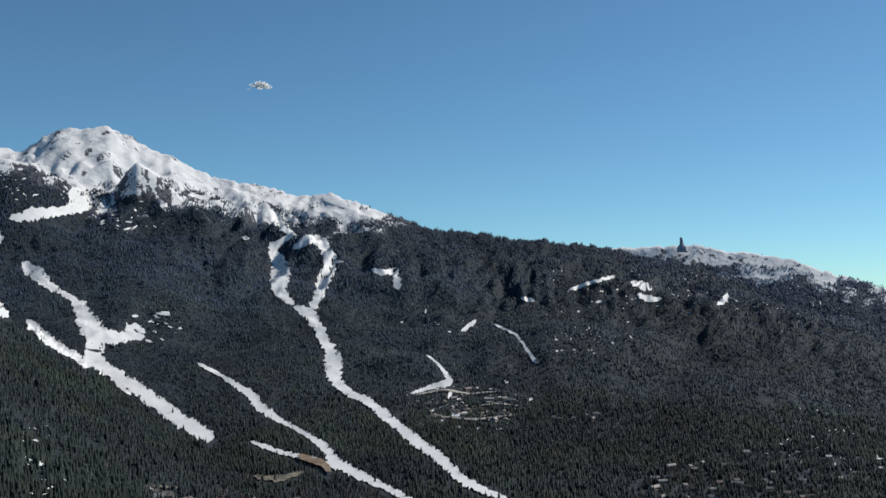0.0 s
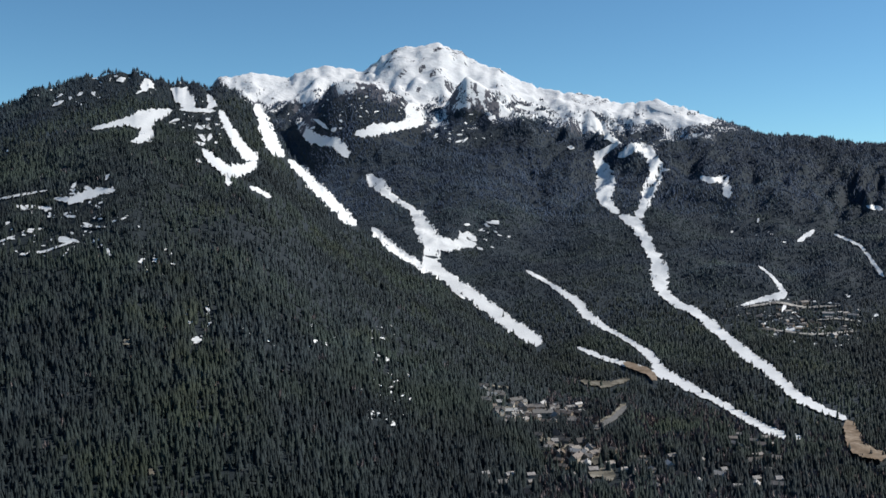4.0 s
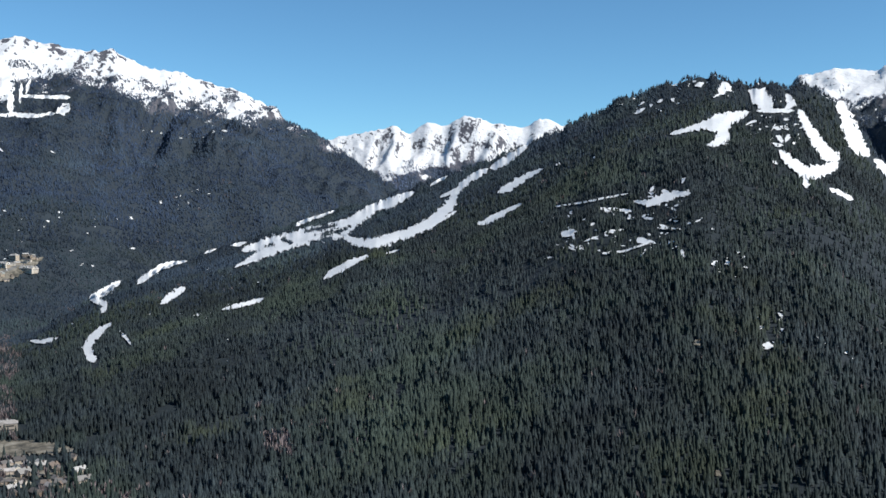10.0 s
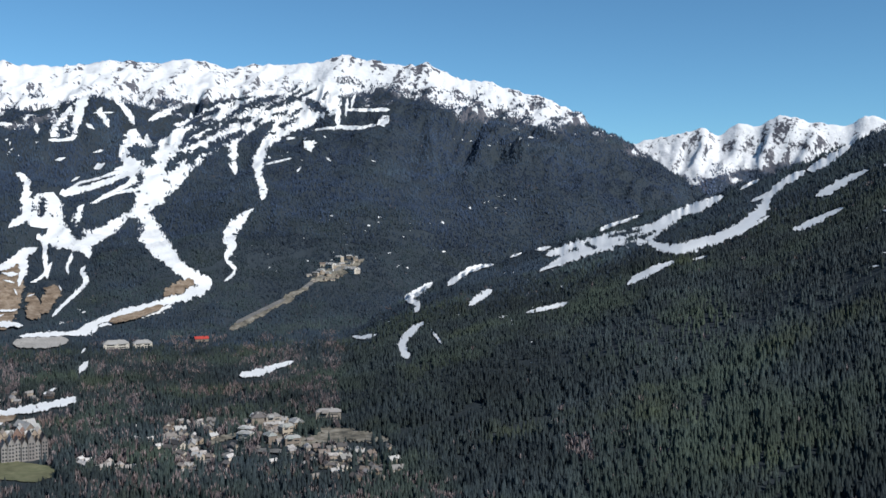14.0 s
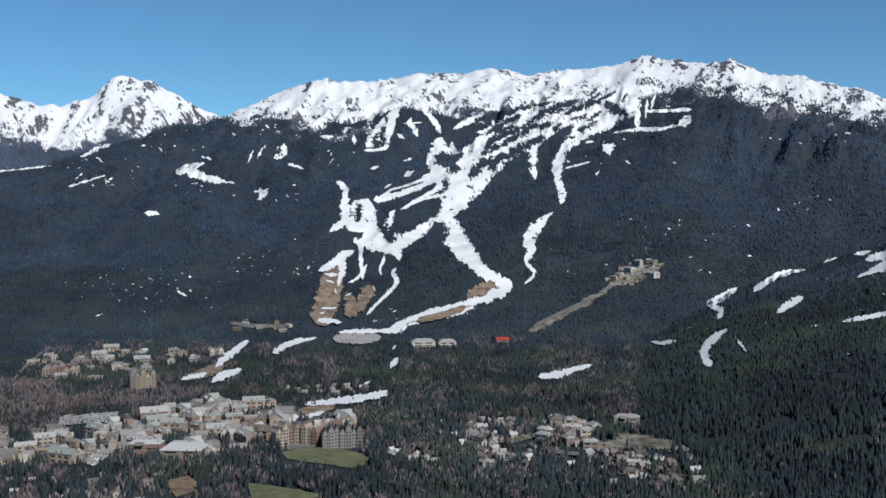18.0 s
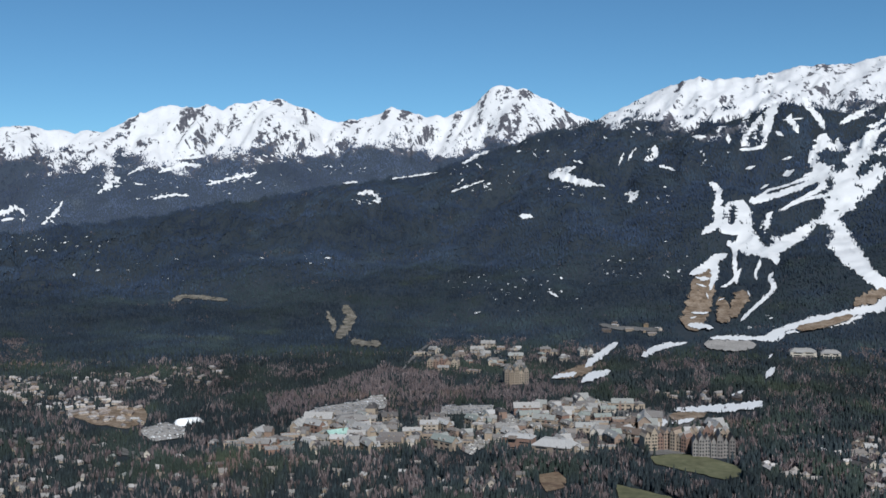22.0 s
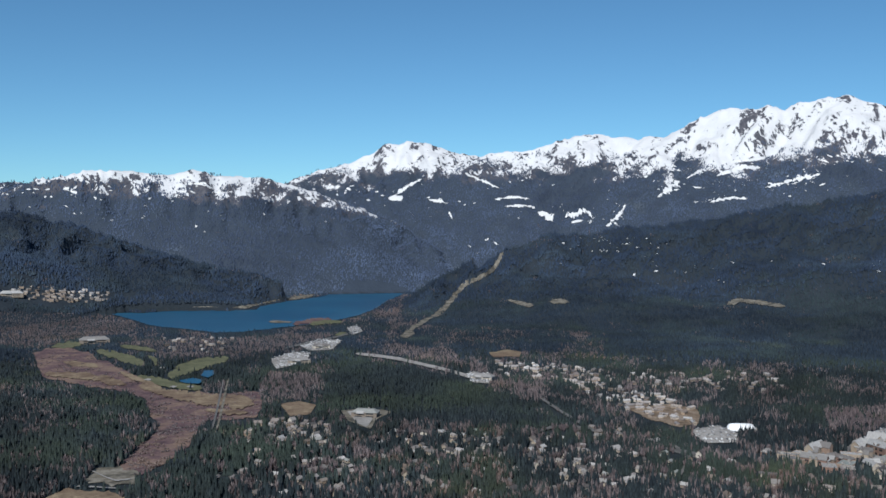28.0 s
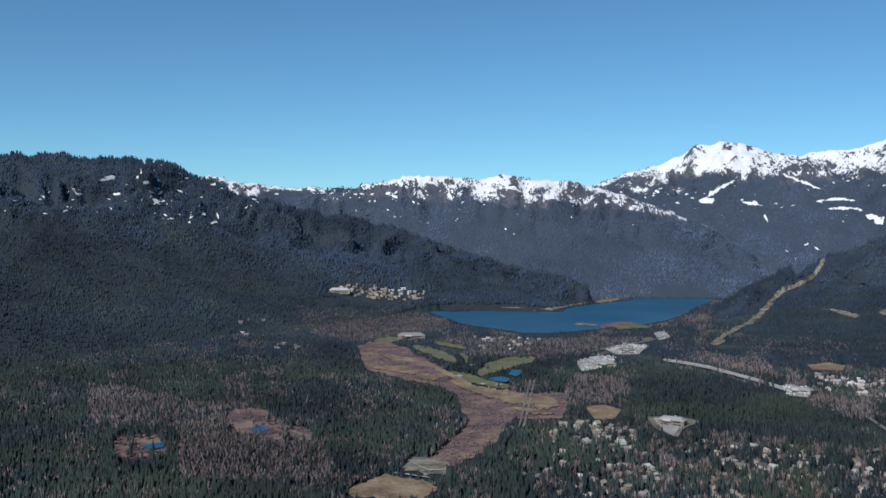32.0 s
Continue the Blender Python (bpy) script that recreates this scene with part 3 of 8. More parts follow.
STANDS |= in_strip([(89.51, 5.37, 0.16), (89.58, 4.85, 0.23)])
STANDS |= in_strip([(89.31, 5.89, 0.16), (89.28, 5.60, 0.20)])
STANDS |= in_strip([(89.84, 4.92, 0.20), (90.04, 4.37, 0.29)])
STANDS |= in_strip([(89.45, 4.53, 0.26), (89.58, 4.27, 0.20)])
STANDS |= in_strip([(77.60, 5.60, 0.20), (77.18, 5.88, 0.20), (76.93, 6.03, 0.10)])
STANDS |= in_strip([(78.08, 5.03, 0.33), (77.44, 5.28, 0.20), (77.18, 5.53, 0.10)])
STANDS |= in_strip([(60.46, -1.75, 0.20), (60.08, -1.92, 0.26)])
STANDS |= in_strip([(59.19, -1.27, 0.13), (58.23, -1.04, 0.20), (57.46, -0.91, 0.10)])
STANDS |= in_strip([(58.23, -1.47, 0.16), (57.20, -1.27, 0.23), (56.62, -0.98, 0.13)])
STANDS |= in_strip([(58.87, -1.92, 0.20), (57.78, -1.76, 0.20)])
STANDS |= in_strip([(61.50, -2.14, 0.10), (61.03, -2.01, 0.16)])
STANDS |= in_strip([(53.63, 0.21, 0.33), (54.77, -0.45, 0.58), (55.75, -0.98, 0.46), (56.49, -1.30, 0.16)])
STANDS |= in_strip([(51.66, 0.74, 0.16), (51.99, 0.08, 0.26)])
STANDS |= in_strip([(49.86, 1.30, 0.13), (50.28, 0.81, 0.20)])
STANDS |= area([(75.08, 5.80), (75.11, 5.07), (76.41, 4.97), (75.84, 5.53)])
STANDS |= area([(78.47, 5.36), (78.66, 4.78), (79.31, 4.34), (79.63, 3.76), (79.79, 2.85), (80.54, 2.86), (80.60, 4.03), (80.08, 4.48), (79.18, 5.18)])
STANDS |= area([(88.81, 0.47), (88.69, 0.08), (89.15, -0.54), (88.76, -0.94), (87.93, -0.78), (87.64, -0.32), (87.04, 0.04), (86.32, 0.53), (86.18, 1.12), (86.64, 1.12), (87.30, 0.73), (87.96, 0.60)])
STANDS |= area([(85.90, 5.11), (84.59, 5.17), (83.94, 4.84), (84.92, 4.36), (85.38, 4.13), (85.64, 4.52)])


def clear_area(points):
    a, e = np.array(points).T[:2]
    i0, i1 = np.searchsorted(MA, [a.min(), a.max()])
    j0, j1 = np.searchsorted(ME, [e.min(), e.max()])
    x, y = np.broadcast_arrays(MA[i0:i1, None], ME[None, j0:j1])
    inside = np.zeros(x.shape, bool)
    for k in range(len(a)):
        p, q = k, k - 1
        hit = ((e[p] > y) != (e[q] > y)) & (x < (a[q] - a[p]) * (y - e[p]) / (e[q] - e[p] + 1e-12) + a[p])
        inside ^= hit
    CLEAR[i0:i1, j0:j1] |= inside


def in_stand(a, e):
    i = np.clip(((a - A0) / STEP).astype(int), 0, len(MA) - 1)
    j = np.clip(((e + 20) / STEP).astype(int), 0, len(ME) - 1)
    return STANDS[i, j]


def is_clear(a, e):
    i = np.clip(((a - A0) / STEP).astype(int), 0, len(MA) - 1)
    j = np.clip(((e + 20) / STEP).astype(int), 0, len(ME) - 1)
    return CLEAR[i, j]


def link_mesh(name, verts, faces, mat, label="", category="", kind="", group="", shade=False, attributes=()):
    me = bpy.data.meshes.new(name)
    faces = np.asarray(faces)
    me.vertices.add(len(verts))
    me.vertices.foreach_set("co", np.asarray(verts, np.float32).ravel())
    k = faces.shape[1]
    me.loops.add(faces.size)
    me.loops.foreach_set("vertex_index", faces.ravel().astype(np.int32))
    me.polygons.add(len(faces))
    me.polygons.foreach_set("loop_start", np.arange(0, faces.size, k, dtype=np.int32))
    me.polygons.foreach_set("loop_total", np.full(len(faces), k, np.int32))
    if shade:
        me.polygons.foreach_set("use_smooth", np.ones(len(faces), bool))
    for key, values in attributes:
        me.attributes.new(key, "FLOAT", "POINT").data.foreach_set("value", values.astype(np.float32).ravel())
    me.update(calc_edges=True)
    me.materials.append(mat)
    return tagged(new(name, me), label, category, group, kind)


COUNT = [0]


def strip(name, points, mat, label, category, lift=1.6, kind="structure", ragged=0.22):
    """A band of snow or earth laid down a slope: bearing, height angle and width along it."""
    p = np.array(points)
    d = np.hypot(np.diff(p[:, 0]), np.diff(p[:, 1]))
    s = np.concatenate([[0], np.cumsum(d)])
    n = max(6, int(s[-1] / 0.07))
    u = np.linspace(0, s[-1], n)
    a, e, w = (np.interp(u, s, p[:, i]) for i in range(3))
    k = np.ones(5) / 5
    if n > 12:
        pad = lambda v: np.convolve(np.pad(v, 2, "edge"), k, "valid")
        a, e, w = pad(a), pad(e), pad(w)
    ta, te = np.gradient(a), np.gradient(e)
    m = np.hypot(ta, te) + 1e-9
    na, ne = -te / m, ta / m
    COUNT[0] += 1
    rim = lambda q: w * 0.54 * (1 + 1.6 * ragged * np.minimum(1, 0.55 / w) * fbm(u * 4.2, u * 0 + q, COUNT[0], 5, 0.8))
    lo, hi = rim(3.5), rim(8.5)
    taper = np.clip(np.minimum(u, s[-1] - u) / 0.22, 0.25, 1)
    lo, hi = lo * taper, hi * taper
    cols = max(6, int(w.max() / 0.07))
    off = -lo[:, None] + (lo + hi)[:, None] * np.linspace(0, 1, cols)[None, :]
    aa, ee = a[:, None] + na[:, None] * off, e[:, None] + ne[:, None] * off
    v = meet(aa.ravel(), ee.ravel(), lift + 0.03 * (COUNT[0] % 40))
    i = np.arange((n - 1) * cols).reshape(n - 1, cols)[:, :-1].ravel()
    f = np.stack([i, i + 1, i + cols + 1, i + cols], 1)
    f = f[~in_stand(aa.ravel()[i], ee.ravel()[i])]
    clear_strip([(x, y, z) for x, y, z in zip(a[::2], e[::2], w[::2])])
    return link_mesh(name, v, f, mat, label, category, kind, shade=True)


LOTS = []


def patch(name, points, mat, label, category, lift=0.8, kind="structure", clear=True, ragged=0.05):
    """A flat area of the valley floor with an uneven edge."""
    p = np.array(points)
    q = np.vstack([p, p[:1]])
    s = np.concatenate([[0], np.cumsum(np.hypot(*np.diff(q, axis=0).T))])
    n = max(24, int(s[-1] / 0.12))
    u = np.linspace(0, s[-1], n, endpoint=False)
    a, e = np.interp(u, s, q[:, 0]), np.interp(u, s, q[:, 1])
    COUNT[0] += 1
    a = a + ragged * fbm(u * 2.0, u * 0 + 1.5, COUNT[0], 3)
    e = e + ragged * 0.6 * fbm(u * 2.0, u * 0 + 6.5, COUNT[0], 3)
    if clear:
        clear_area(list(zip(a, e)))
    if name == "parking_lot":
        LOTS.append((list(zip(a, e)), lift + 0.02 * (COUNT[0] % 30)))
    r = EYE / np.tan(np.radians(-e))
    v = place(a, r, np.full(n, lift + 0.02 * (COUNT[0] % 30)))
    bm = bmesh.new()
    bmesh.ops.triangulate(bm, faces=[bm.faces.new([bm.verts.new(c) for c in v])])
    for fc in bm.faces:
        if fc.normal.z < 0:
            fc.normal_flip()
    me = bpy.data.meshes.new(name)
    bm.to_mesh(me)
    bm.free()
    me.materials.append(mat)
    return tagged(new(name, me), label, category, "", kind)


# ---- ground ----
fine_a = np.concatenate([np.arange(-174, A0, 3.0), np.arange(A0, A1, 0.155)])
rings = np.concatenate([[0, 120, 300, 500, 650, 760, 840], np.arange(900, 3400, 32.0), np.arange(3412, 4960, 17.0)])
ga, gr = np.meshgrid(fine_a, rings, indexing="ij")
gz, gown = land(ga, gr)
ge = np.degrees(np.arctan2(gz - EYE, gr))
cover = np.full(ga.shape, -1.0)
alpine = np.zeros(ga.shape)
for k, rg in enumerate(RANGES):
    sl = along(SNOWLINE[rg[0]], ga) + 0.6 * fbm(ga * 0.9, ge * 2.2, 121, 4, 0.6)
    cover = np.where(gown == k, np.clip(0.56 + (ge - sl + 0.12) * 1.3, -1.0, 0.95), cover)
    alpine = np.where(gown == k, np.clip(0.5 + (ge - sl + 0.5) * 0.9, 0, 1), alpine)
rocky = STREAK(ga, gr)
gq = np.radians(ga) * 4300
crag = 1 - np.abs(fbm((gq + 0.3 * gr + 60 * fbm(gq / 200, gr / 400, 77, 2)) / 85, (gr - 0.2 * gq) / 270, 73, 3, 0.6))
vein = 1 - np.abs(fbm((gq + 0.45 * gr) / 30, (gr - 0.3 * gq) / 190, 79, 4, 0.75))
rocky = 0.26 * rocky + 0.30 * crag + 0.44 * vein
height = np.zeros(ga.shape)
for k, rg in enumerate(RANGES):
    height = np.where(gown == k, np.clip(1 - (along(rg[1], ga) - ge) / 0.9, 0, 1), height)
rocky = rocky + 0.10 * height * np.where(np.isin(gown, (1, 2)), 1.0, 0.4)
q1, q2 = np.percentile(rocky[alpine > 0.5], (60, 90))
cover = cover - np.clip((rocky - q1) / (q2 - q1), -0.3, 1.4) * 1.0 * (cover > -0.9) * np.where(gown == 6, 0.3, 0.65)
cover = np.where(in_stand(ga, ge), -1.0, cover)
alpine = np.where(in_stand(ga, ge), 0.0, alpine)
cover = cover + np.where(np.isin(gown, (1, 5)) & (cover > 0), 0.24, 0.0)
na_, nr_ = ga.shape
qi = (np.arange(na_)[:, None] * nr_ + np.arange(nr_ - 1)[None, :]).ravel()
qj = (((np.arange(na_) + 1) % na_)[:, None] * nr_ + np.arange(nr_ - 1)[None, :]).ravel()
# the last attribute tints the ground of the farther ranges with blue haze
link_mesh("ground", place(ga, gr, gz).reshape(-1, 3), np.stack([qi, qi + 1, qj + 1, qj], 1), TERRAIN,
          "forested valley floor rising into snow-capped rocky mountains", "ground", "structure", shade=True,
          attributes=(("snow_cover", cover), ("alpine", alpine), ("haze_tint", np.where(np.isin(gown, (4, 5, 6, 7)), 1.0, np.where(np.isin(gown, (1, 2, 3)), 0.25, 0.0)))))
seen_e = np.maximum.accumulate(ge, 1)

# ---- ski runs ----
RUN = ("ski_run", SNOW, "groomed white snow run cut through dark conifer forest", "ski run")


def ski_run(points, lift=1.6):
    strip(RUN[0], points, *RUN[1:], lift=lift, ragged=0.2)


ski_run([(4.19, 1.80, 0.34), (3.39, 1.60, 0.34), (2.75, 1.70, 0.39), (2.59, 0.57, 0.44)])
ski_run([(23.23, 2.03, 0.39), (22.44, 1.39, 0.73), (21.80, 0.74, 0.39), (20.68, 0.09, 0.24), (20.19, -0.40, 0.63), (19.87, -1.21, 0.97), (19.23, -2.03, 1.07), (17.92, -2.04, 0.49), (16.77, -2.04, 0.34)])
ski_run([(19.23, -1.87, 0.87), (19.56, -3.01, 0.83), (18.75, -3.84, 0.63), (17.28, -4.83, 0.68), (15.96, -5.82, 0.63), (14.64, -6.81, 0.73), (12.99, -7.80, 0.63)])
ski_run([(22.94, -1.04, 0.34), (21.82, -2.18, 0.49), (20.53, -3.01, 0.44), (19.56, -3.67, 0.39)])
ski_run([(13.98, -3.53, 0.14), (12.66, -4.25, 0.19), (11.01, -5.34, 0.44), (10.35, -6.15, 0.54), (9.36, -6.80, 0.29), (7.88, -7.60, 0.24), (6.73, -8.40, 0.49), (6.07, -9.36, 0.58), (4.12, -10.27, 0.39), (2.50, -11.02, 0.29), (1.22, -11.76, 0.39), (-0.05, -12.32, 0.49), (-1.62, -12.55, 0.24)])
ski_run([(11.01, -7.95, 0.19), (9.36, -8.59, 0.24), (7.38, -9.06, 0.29), (6.07, -9.52, 0.24)])
ski_run([(14.62, 5.96, 0.19), (13.48, 5.73, 0.24)])
ski_run([(17.92, -1.71, 0.44), (17.26, -1.45, 0.29), (16.77, -1.88, 0.29)])
ski_run([(18.26, -4.66, 0.19), (17.44, -5.26, 0.17)])
ski_run([(-1.04, -1.84, 0.24), (-1.96, -1.10, 0.29)])
ski_run([(0.98, -3.14, 0.12), (0.18, -3.77, 0.14), (-0.45, -4.72, 0.39), (0.80, -5.06, 0.24), (1.91, -5.40, 0.14)])
ski_run([(-2.88, -1.35, 0.14), (-4.25, -1.97, 0.12), (-5.46, -3.67, 0.19)])
ski_run([(-10.77, 1.07, 0.29), (-11.40, 0.91, 0.46), (-12.03, 0.62, 0.35)])
ski_run([(-11.08, 0.36, 0.23), (-11.86, 0.10, 0.35), (-12.56, 0.11, 0.23)])
ski_run([(-15.52, -0.27, 0.26), (-16.04, 0.11, 0.29), (-16.14, 0.49, 0.20)])
ski_run([(-7.23, 0.59, 0.14), (-9.01, 1.17, 0.23), (-9.97, 1.40, 0.23)])
ski_run([(-4.46, 0.16, 0.23), (-5.38, -0.04, 0.23)])
ski_run([(69.43, -3.91, 0.18), (70.21, -4.47, 0.41), (70.98, -4.84, 0.36), (70.21, -5.27, 0.27), (70.52, -5.74, 0.18)])
ski_run([(69.90, -6.23, 0.18), (70.84, -6.91, 0.41), (71.30, -7.62, 0.45), (70.85, -8.42, 0.45)])
ski_run([(65.95, -4.36, 0.23), (66.75, -4.84, 0.41), (67.38, -5.32, 0.18)])
ski_run([(72.68, -6.95, 0.16), (73.58, -7.17, 0.20), (74.18, -7.05, 0.11)])
ski_run([(77.56, -8.44, 0.17), (78.70, -8.83, 0.22), (79.82, -9.15, 0.50)])
ski_run([(101.31, 2.56, 0.41), (100.72, 2.87, 0.41), (99.69, 3.20, 0.21)])
ski_run([(100.73, 2.78, 0.41), (99.70, 2.36, 0.48), (98.65, 2.12, 0.21)])
ski_run([(95.27, 4.37, 0.28), (95.22, 3.74, 0.35), (95.90, 3.47, 0.21)])
ski_run([(89.24, -10.07, 0.20), (89.90, -10.22, 0.39), (91.22, -10.43, 0.39), (92.87, -10.60, 0.29), (94.38, -10.66, 0.13)])
ski_run([(95.96, -11.23, 0.39), (95.17, -11.31, 0.52), (94.52, -11.39, 0.23)])
ski_run([(94.39, -11.43, 0.16), (93.70, -11.29, 0.20), (93.04, -11.11, 0.13)])
ski_run([(91.22, -9.82, 0.10), (90.72, -9.63, 0.16), (90.29, -9.41, 0.10)])
ski_run([(88.89, -7.38, 0.23), (89.09, -7.64, 0.16)])
ski_run([(88.77, -8.09, 0.26), (89.10, -8.48, 0.33), (89.23, -8.74, 0.16)])
ski_run([(97.34, -6.93, 0.26), (98.06, -7.43, 0.33), (98.77, -7.98, 0.39), (99.28, -8.42, 0.20)])
ski_run([(97.74, -8.56, 0.23), (98.55, -8.82, 0.39), (99.19, -9.06, 0.39), (99.48, -9.30, 0.20)])
ski_run([(99.67, -8.72, 0.20), (100.46, -8.88, 0.26), (101.19, -9.05, 0.16)])
ski_run([(96.06, -7.73, 0.26), (95.47, -7.42, 0.33), (94.81, -7.11, 0.29), (94.16, -6.93, 0.20)])
ski_run([(80.62, -9.23, 0.28), (79.46, -9.04, 0.35), (77.48, -8.47, 0.17)])
ski_run([(31.52, 5.60, 0.28), (31.01, 4.61, 0.49), (30.58, 3.89, 0.53), (30.06, 3.16, 0.60), (29.35, 2.77, 0.49)])
ski_run([(29.49, 6.03, 0.39), (29.14, 5.21, 0.67), (28.79, 4.30, 0.74), (28.44, 3.38, 0.74), (27.87, 2.94, 0.39)])
ski_run([(32.51, 3.40, 0.25), (32.00, 2.86, 0.46), (31.31, 2.23, 0.56), (30.60, 2.14, 0.74), (29.89, 2.33, 0.49), (29.42, 2.69, 0.39)])
ski_run([(30.99, 2.23, 0.39), (31.06, 1.27, 0.32)])
ski_run([(29.90, 1.31, 0.21), (29.19, 0.94, 0.28), (28.62, 0.65, 0.18)])
ski_run([(27.72, 2.86, 0.32), (26.82, 2.08, 0.53), (26.09, 1.33, 0.63), (25.35, 0.58, 0.63), (24.62, -0.18, 0.63), (23.78, -0.99, 0.53)])
ski_run([(32.84, 4.66, 0.25), (32.41, 4.54, 0.28)])
ski_run([(32.67, 4.17, 0.32), (32.33, 4.04, 0.21)])
ski_run([(19.27, 4.24, 0.18), (19.04, 4.39, 0.25)])
ski_run([(17.64, 3.87, 0.18), (17.31, 4.15, 0.14)])

ski_run([(75.18, 7.32, 0.84), (75.24, 6.69, 0.84), (75.27, 6.06, 0.98), (74.99, 5.61, 0.29), (74.92, 5.10, 0.29)])
ski_run([(76.32, 4.87, 0.10), (75.52, 4.98, 0.16), (74.89, 5.07, 0.23), (73.95, 5.01, 0.20), (73.38, 5.06, 0.13), (72.70, 5.21, 0.20)])
ski_run([(72.70, 5.21, 0.26), (72.33, 5.42, 0.52), (72.02, 5.72, 0.46)])
ski_run([(74.58, 6.04, 0.13), (73.32, 6.04, 0.16), (71.93, 6.07, 0.20)])
ski_run([(74.39, 6.73, 0.16), (74.45, 6.23, 0.16), (74.48, 5.60, 0.10)])
ski_run([(73.95, 6.97, 0.16), (74.08, 6.54, 0.16), (74.20, 6.16, 0.13)])
ski_run([(75.46, 7.27, 1.30), (76.16, 6.78, 1.62), (77.05, 6.29, 1.76), (78.08, 5.83, 1.69), (79.05, 5.43, 1.50), (80.02, 5.12, 1.36), (80.83, 4.78, 1.24), (81.65, 4.40, 1.17), (82.46, 3.95, 1.30), (83.28, 3.43, 1.50), (84.07, 2.88, 1.76), (84.73, 2.30, 2.15), (85.19, 1.74, 1.82), (85.39, 1.25, 1.69), (85.59, 0.79, 1.30)])
ski_run([(78.08, 7.01, 0.39), (79.37, 6.62, 0.65), (80.67, 6.19, 0.84), (81.81, 5.73, 0.78), (82.63, 5.31, 0.65), (83.45, 4.83, 0.52), (83.94, 4.35, 0.58), (84.60, 3.80, 0.78), (85.19, 3.28, 0.98)])
ski_run([(75.68, 5.85, 0.65), (76.32, 5.61, 0.78), (76.93, 5.30, 0.72), (77.50, 5.05, 0.52), (77.98, 4.77, 0.46), (78.40, 4.52, 0.42), (78.79, 4.27, 0.46), (79.11, 3.95, 0.49), (79.34, 3.50, 0.55), (79.50, 3.01, 0.58), (79.50, 2.52, 0.46), (79.37, 2.04, 0.39), (79.14, 1.54, 0.49), (79.21, 1.15, 0.39), (79.31, 0.76, 0.16)])
ski_run([(83.21, 5.74, 0.13), (83.18, 5.32, 0.20), (83.22, 4.90, 0.29), (83.54, 4.58, 0.33), (83.77, 4.32, 0.26)])
ski_run([(86.56, 4.66, 0.58), (86.30, 4.33, 0.72), (86.63, 3.87, 0.58), (86.90, 3.42, 0.58), (86.50, 2.96, 0.72), (86.11, 2.43, 0.84), (85.85, 1.75, 0.98)])
ski_run([(85.71, 4.07, 0.52), (85.38, 4.33, 0.29), (84.86, 4.62, 0.23), (83.94, 4.97, 0.20), (83.21, 5.22, 0.20), (82.46, 5.60, 0.16)])
ski_run([(86.17, 4.07, 0.33), (85.58, 3.94, 0.39), (85.19, 3.67, 0.33)])
ski_run([(85.58, 5.04, 0.13), (85.08, 5.43, 0.26), (84.33, 5.75, 0.33), (83.61, 5.97, 0.16)])
ski_run([(84.00, 3.93, 0.16), (83.28, 4.12, 0.26), (82.46, 4.57, 0.20), (81.81, 4.82, 0.20)])
ski_run([(80.73, 4.42, 0.33), (80.90, 3.77, 0.46), (80.90, 3.19, 0.49), (80.83, 2.67, 0.39), (80.77, 2.21, 0.23)])
ski_run([(85.33, 1.58, 1.62), (85.52, 1.05, 1.56), (85.72, 0.60, 0.98), (85.99, 0.20, 0.72), (86.12, -0.19, 0.58)])
ski_run([(86.05, 0.00, 0.52), (85.73, -0.46, 1.04), (85.47, -0.99, 1.30), (85.20, -1.51, 1.17), (84.74, -2.04, 1.04), (84.28, -2.57, 0.84), (83.89, -3.03, 0.65), (83.43, -3.39, 0.58), (82.77, -3.72, 0.72), (82.25, -3.95, 0.52), (82.05, -4.05, 0.20)])
ski_run([(82.12, -4.02, 0.46), (82.77, -4.34, 0.58), (83.63, -4.67, 0.46), (84.62, -4.93, 0.39), (85.61, -5.19, 0.39), (86.60, -5.39, 0.33), (87.59, -5.71, 0.26), (88.52, -6.10, 0.29), (89.24, -6.38, 0.20)])
ski_run([(83.63, -3.85, 0.39), (83.14, -4.08, 0.46), (83.56, -4.34, 0.33)])
ski_run([(85.99, 0.14, 0.46), (86.71, -0.22, 0.49), (87.24, -0.52, 0.52), (87.67, -0.94, 0.65), (88.36, -1.30, 0.78), (89.15, -1.43, 0.98), (90.07, -1.29, 1.30), (90.79, -0.83, 1.50)])
ski_run([(90.79, -0.83, 1.62), (90.85, -0.21, 1.69), (90.78, 0.42, 1.50), (90.58, 0.87, 1.10), (90.45, 1.20, 0.33)])
ski_run([(88.88, 0.54, 0.23), (89.21, 0.11, 0.39), (89.34, -0.31, 0.39), (89.54, -0.77, 0.46)])
ski_run([(92.02, 1.01, 0.33), (91.73, 0.48, 0.52), (91.76, -0.11, 0.58), (92.42, -0.53, 0.29), (92.74, -0.79, 0.16)])
ski_run([(92.33, 2.18, 0.29), (92.04, 2.02, 0.29), (91.72, 1.66, 0.29), (91.82, 1.27, 0.36), (91.72, 0.81, 0.52)])
ski_run([(90.19, 1.07, 0.39), (89.47, 1.20, 0.36), (88.74, 1.39, 0.29), (87.95, 1.65, 0.29), (87.03, 2.04, 0.29), (86.05, 2.50, 0.33)])
ski_run([(88.68, 0.41, 0.16), (88.16, 0.74, 0.16), (87.43, 1.19, 0.20), (86.74, 1.52, 0.26), (86.08, 1.91, 0.33)])
ski_run([(87.89, 0.87, 0.10), (87.04, 1.19, 0.13), (86.25, 1.39, 0.26)])
ski_run([(89.66, 1.20, 0.26), (89.20, 1.66, 0.13), (88.22, 1.92, 0.10), (87.30, 2.24, 0.16), (86.41, 2.57, 0.26)])
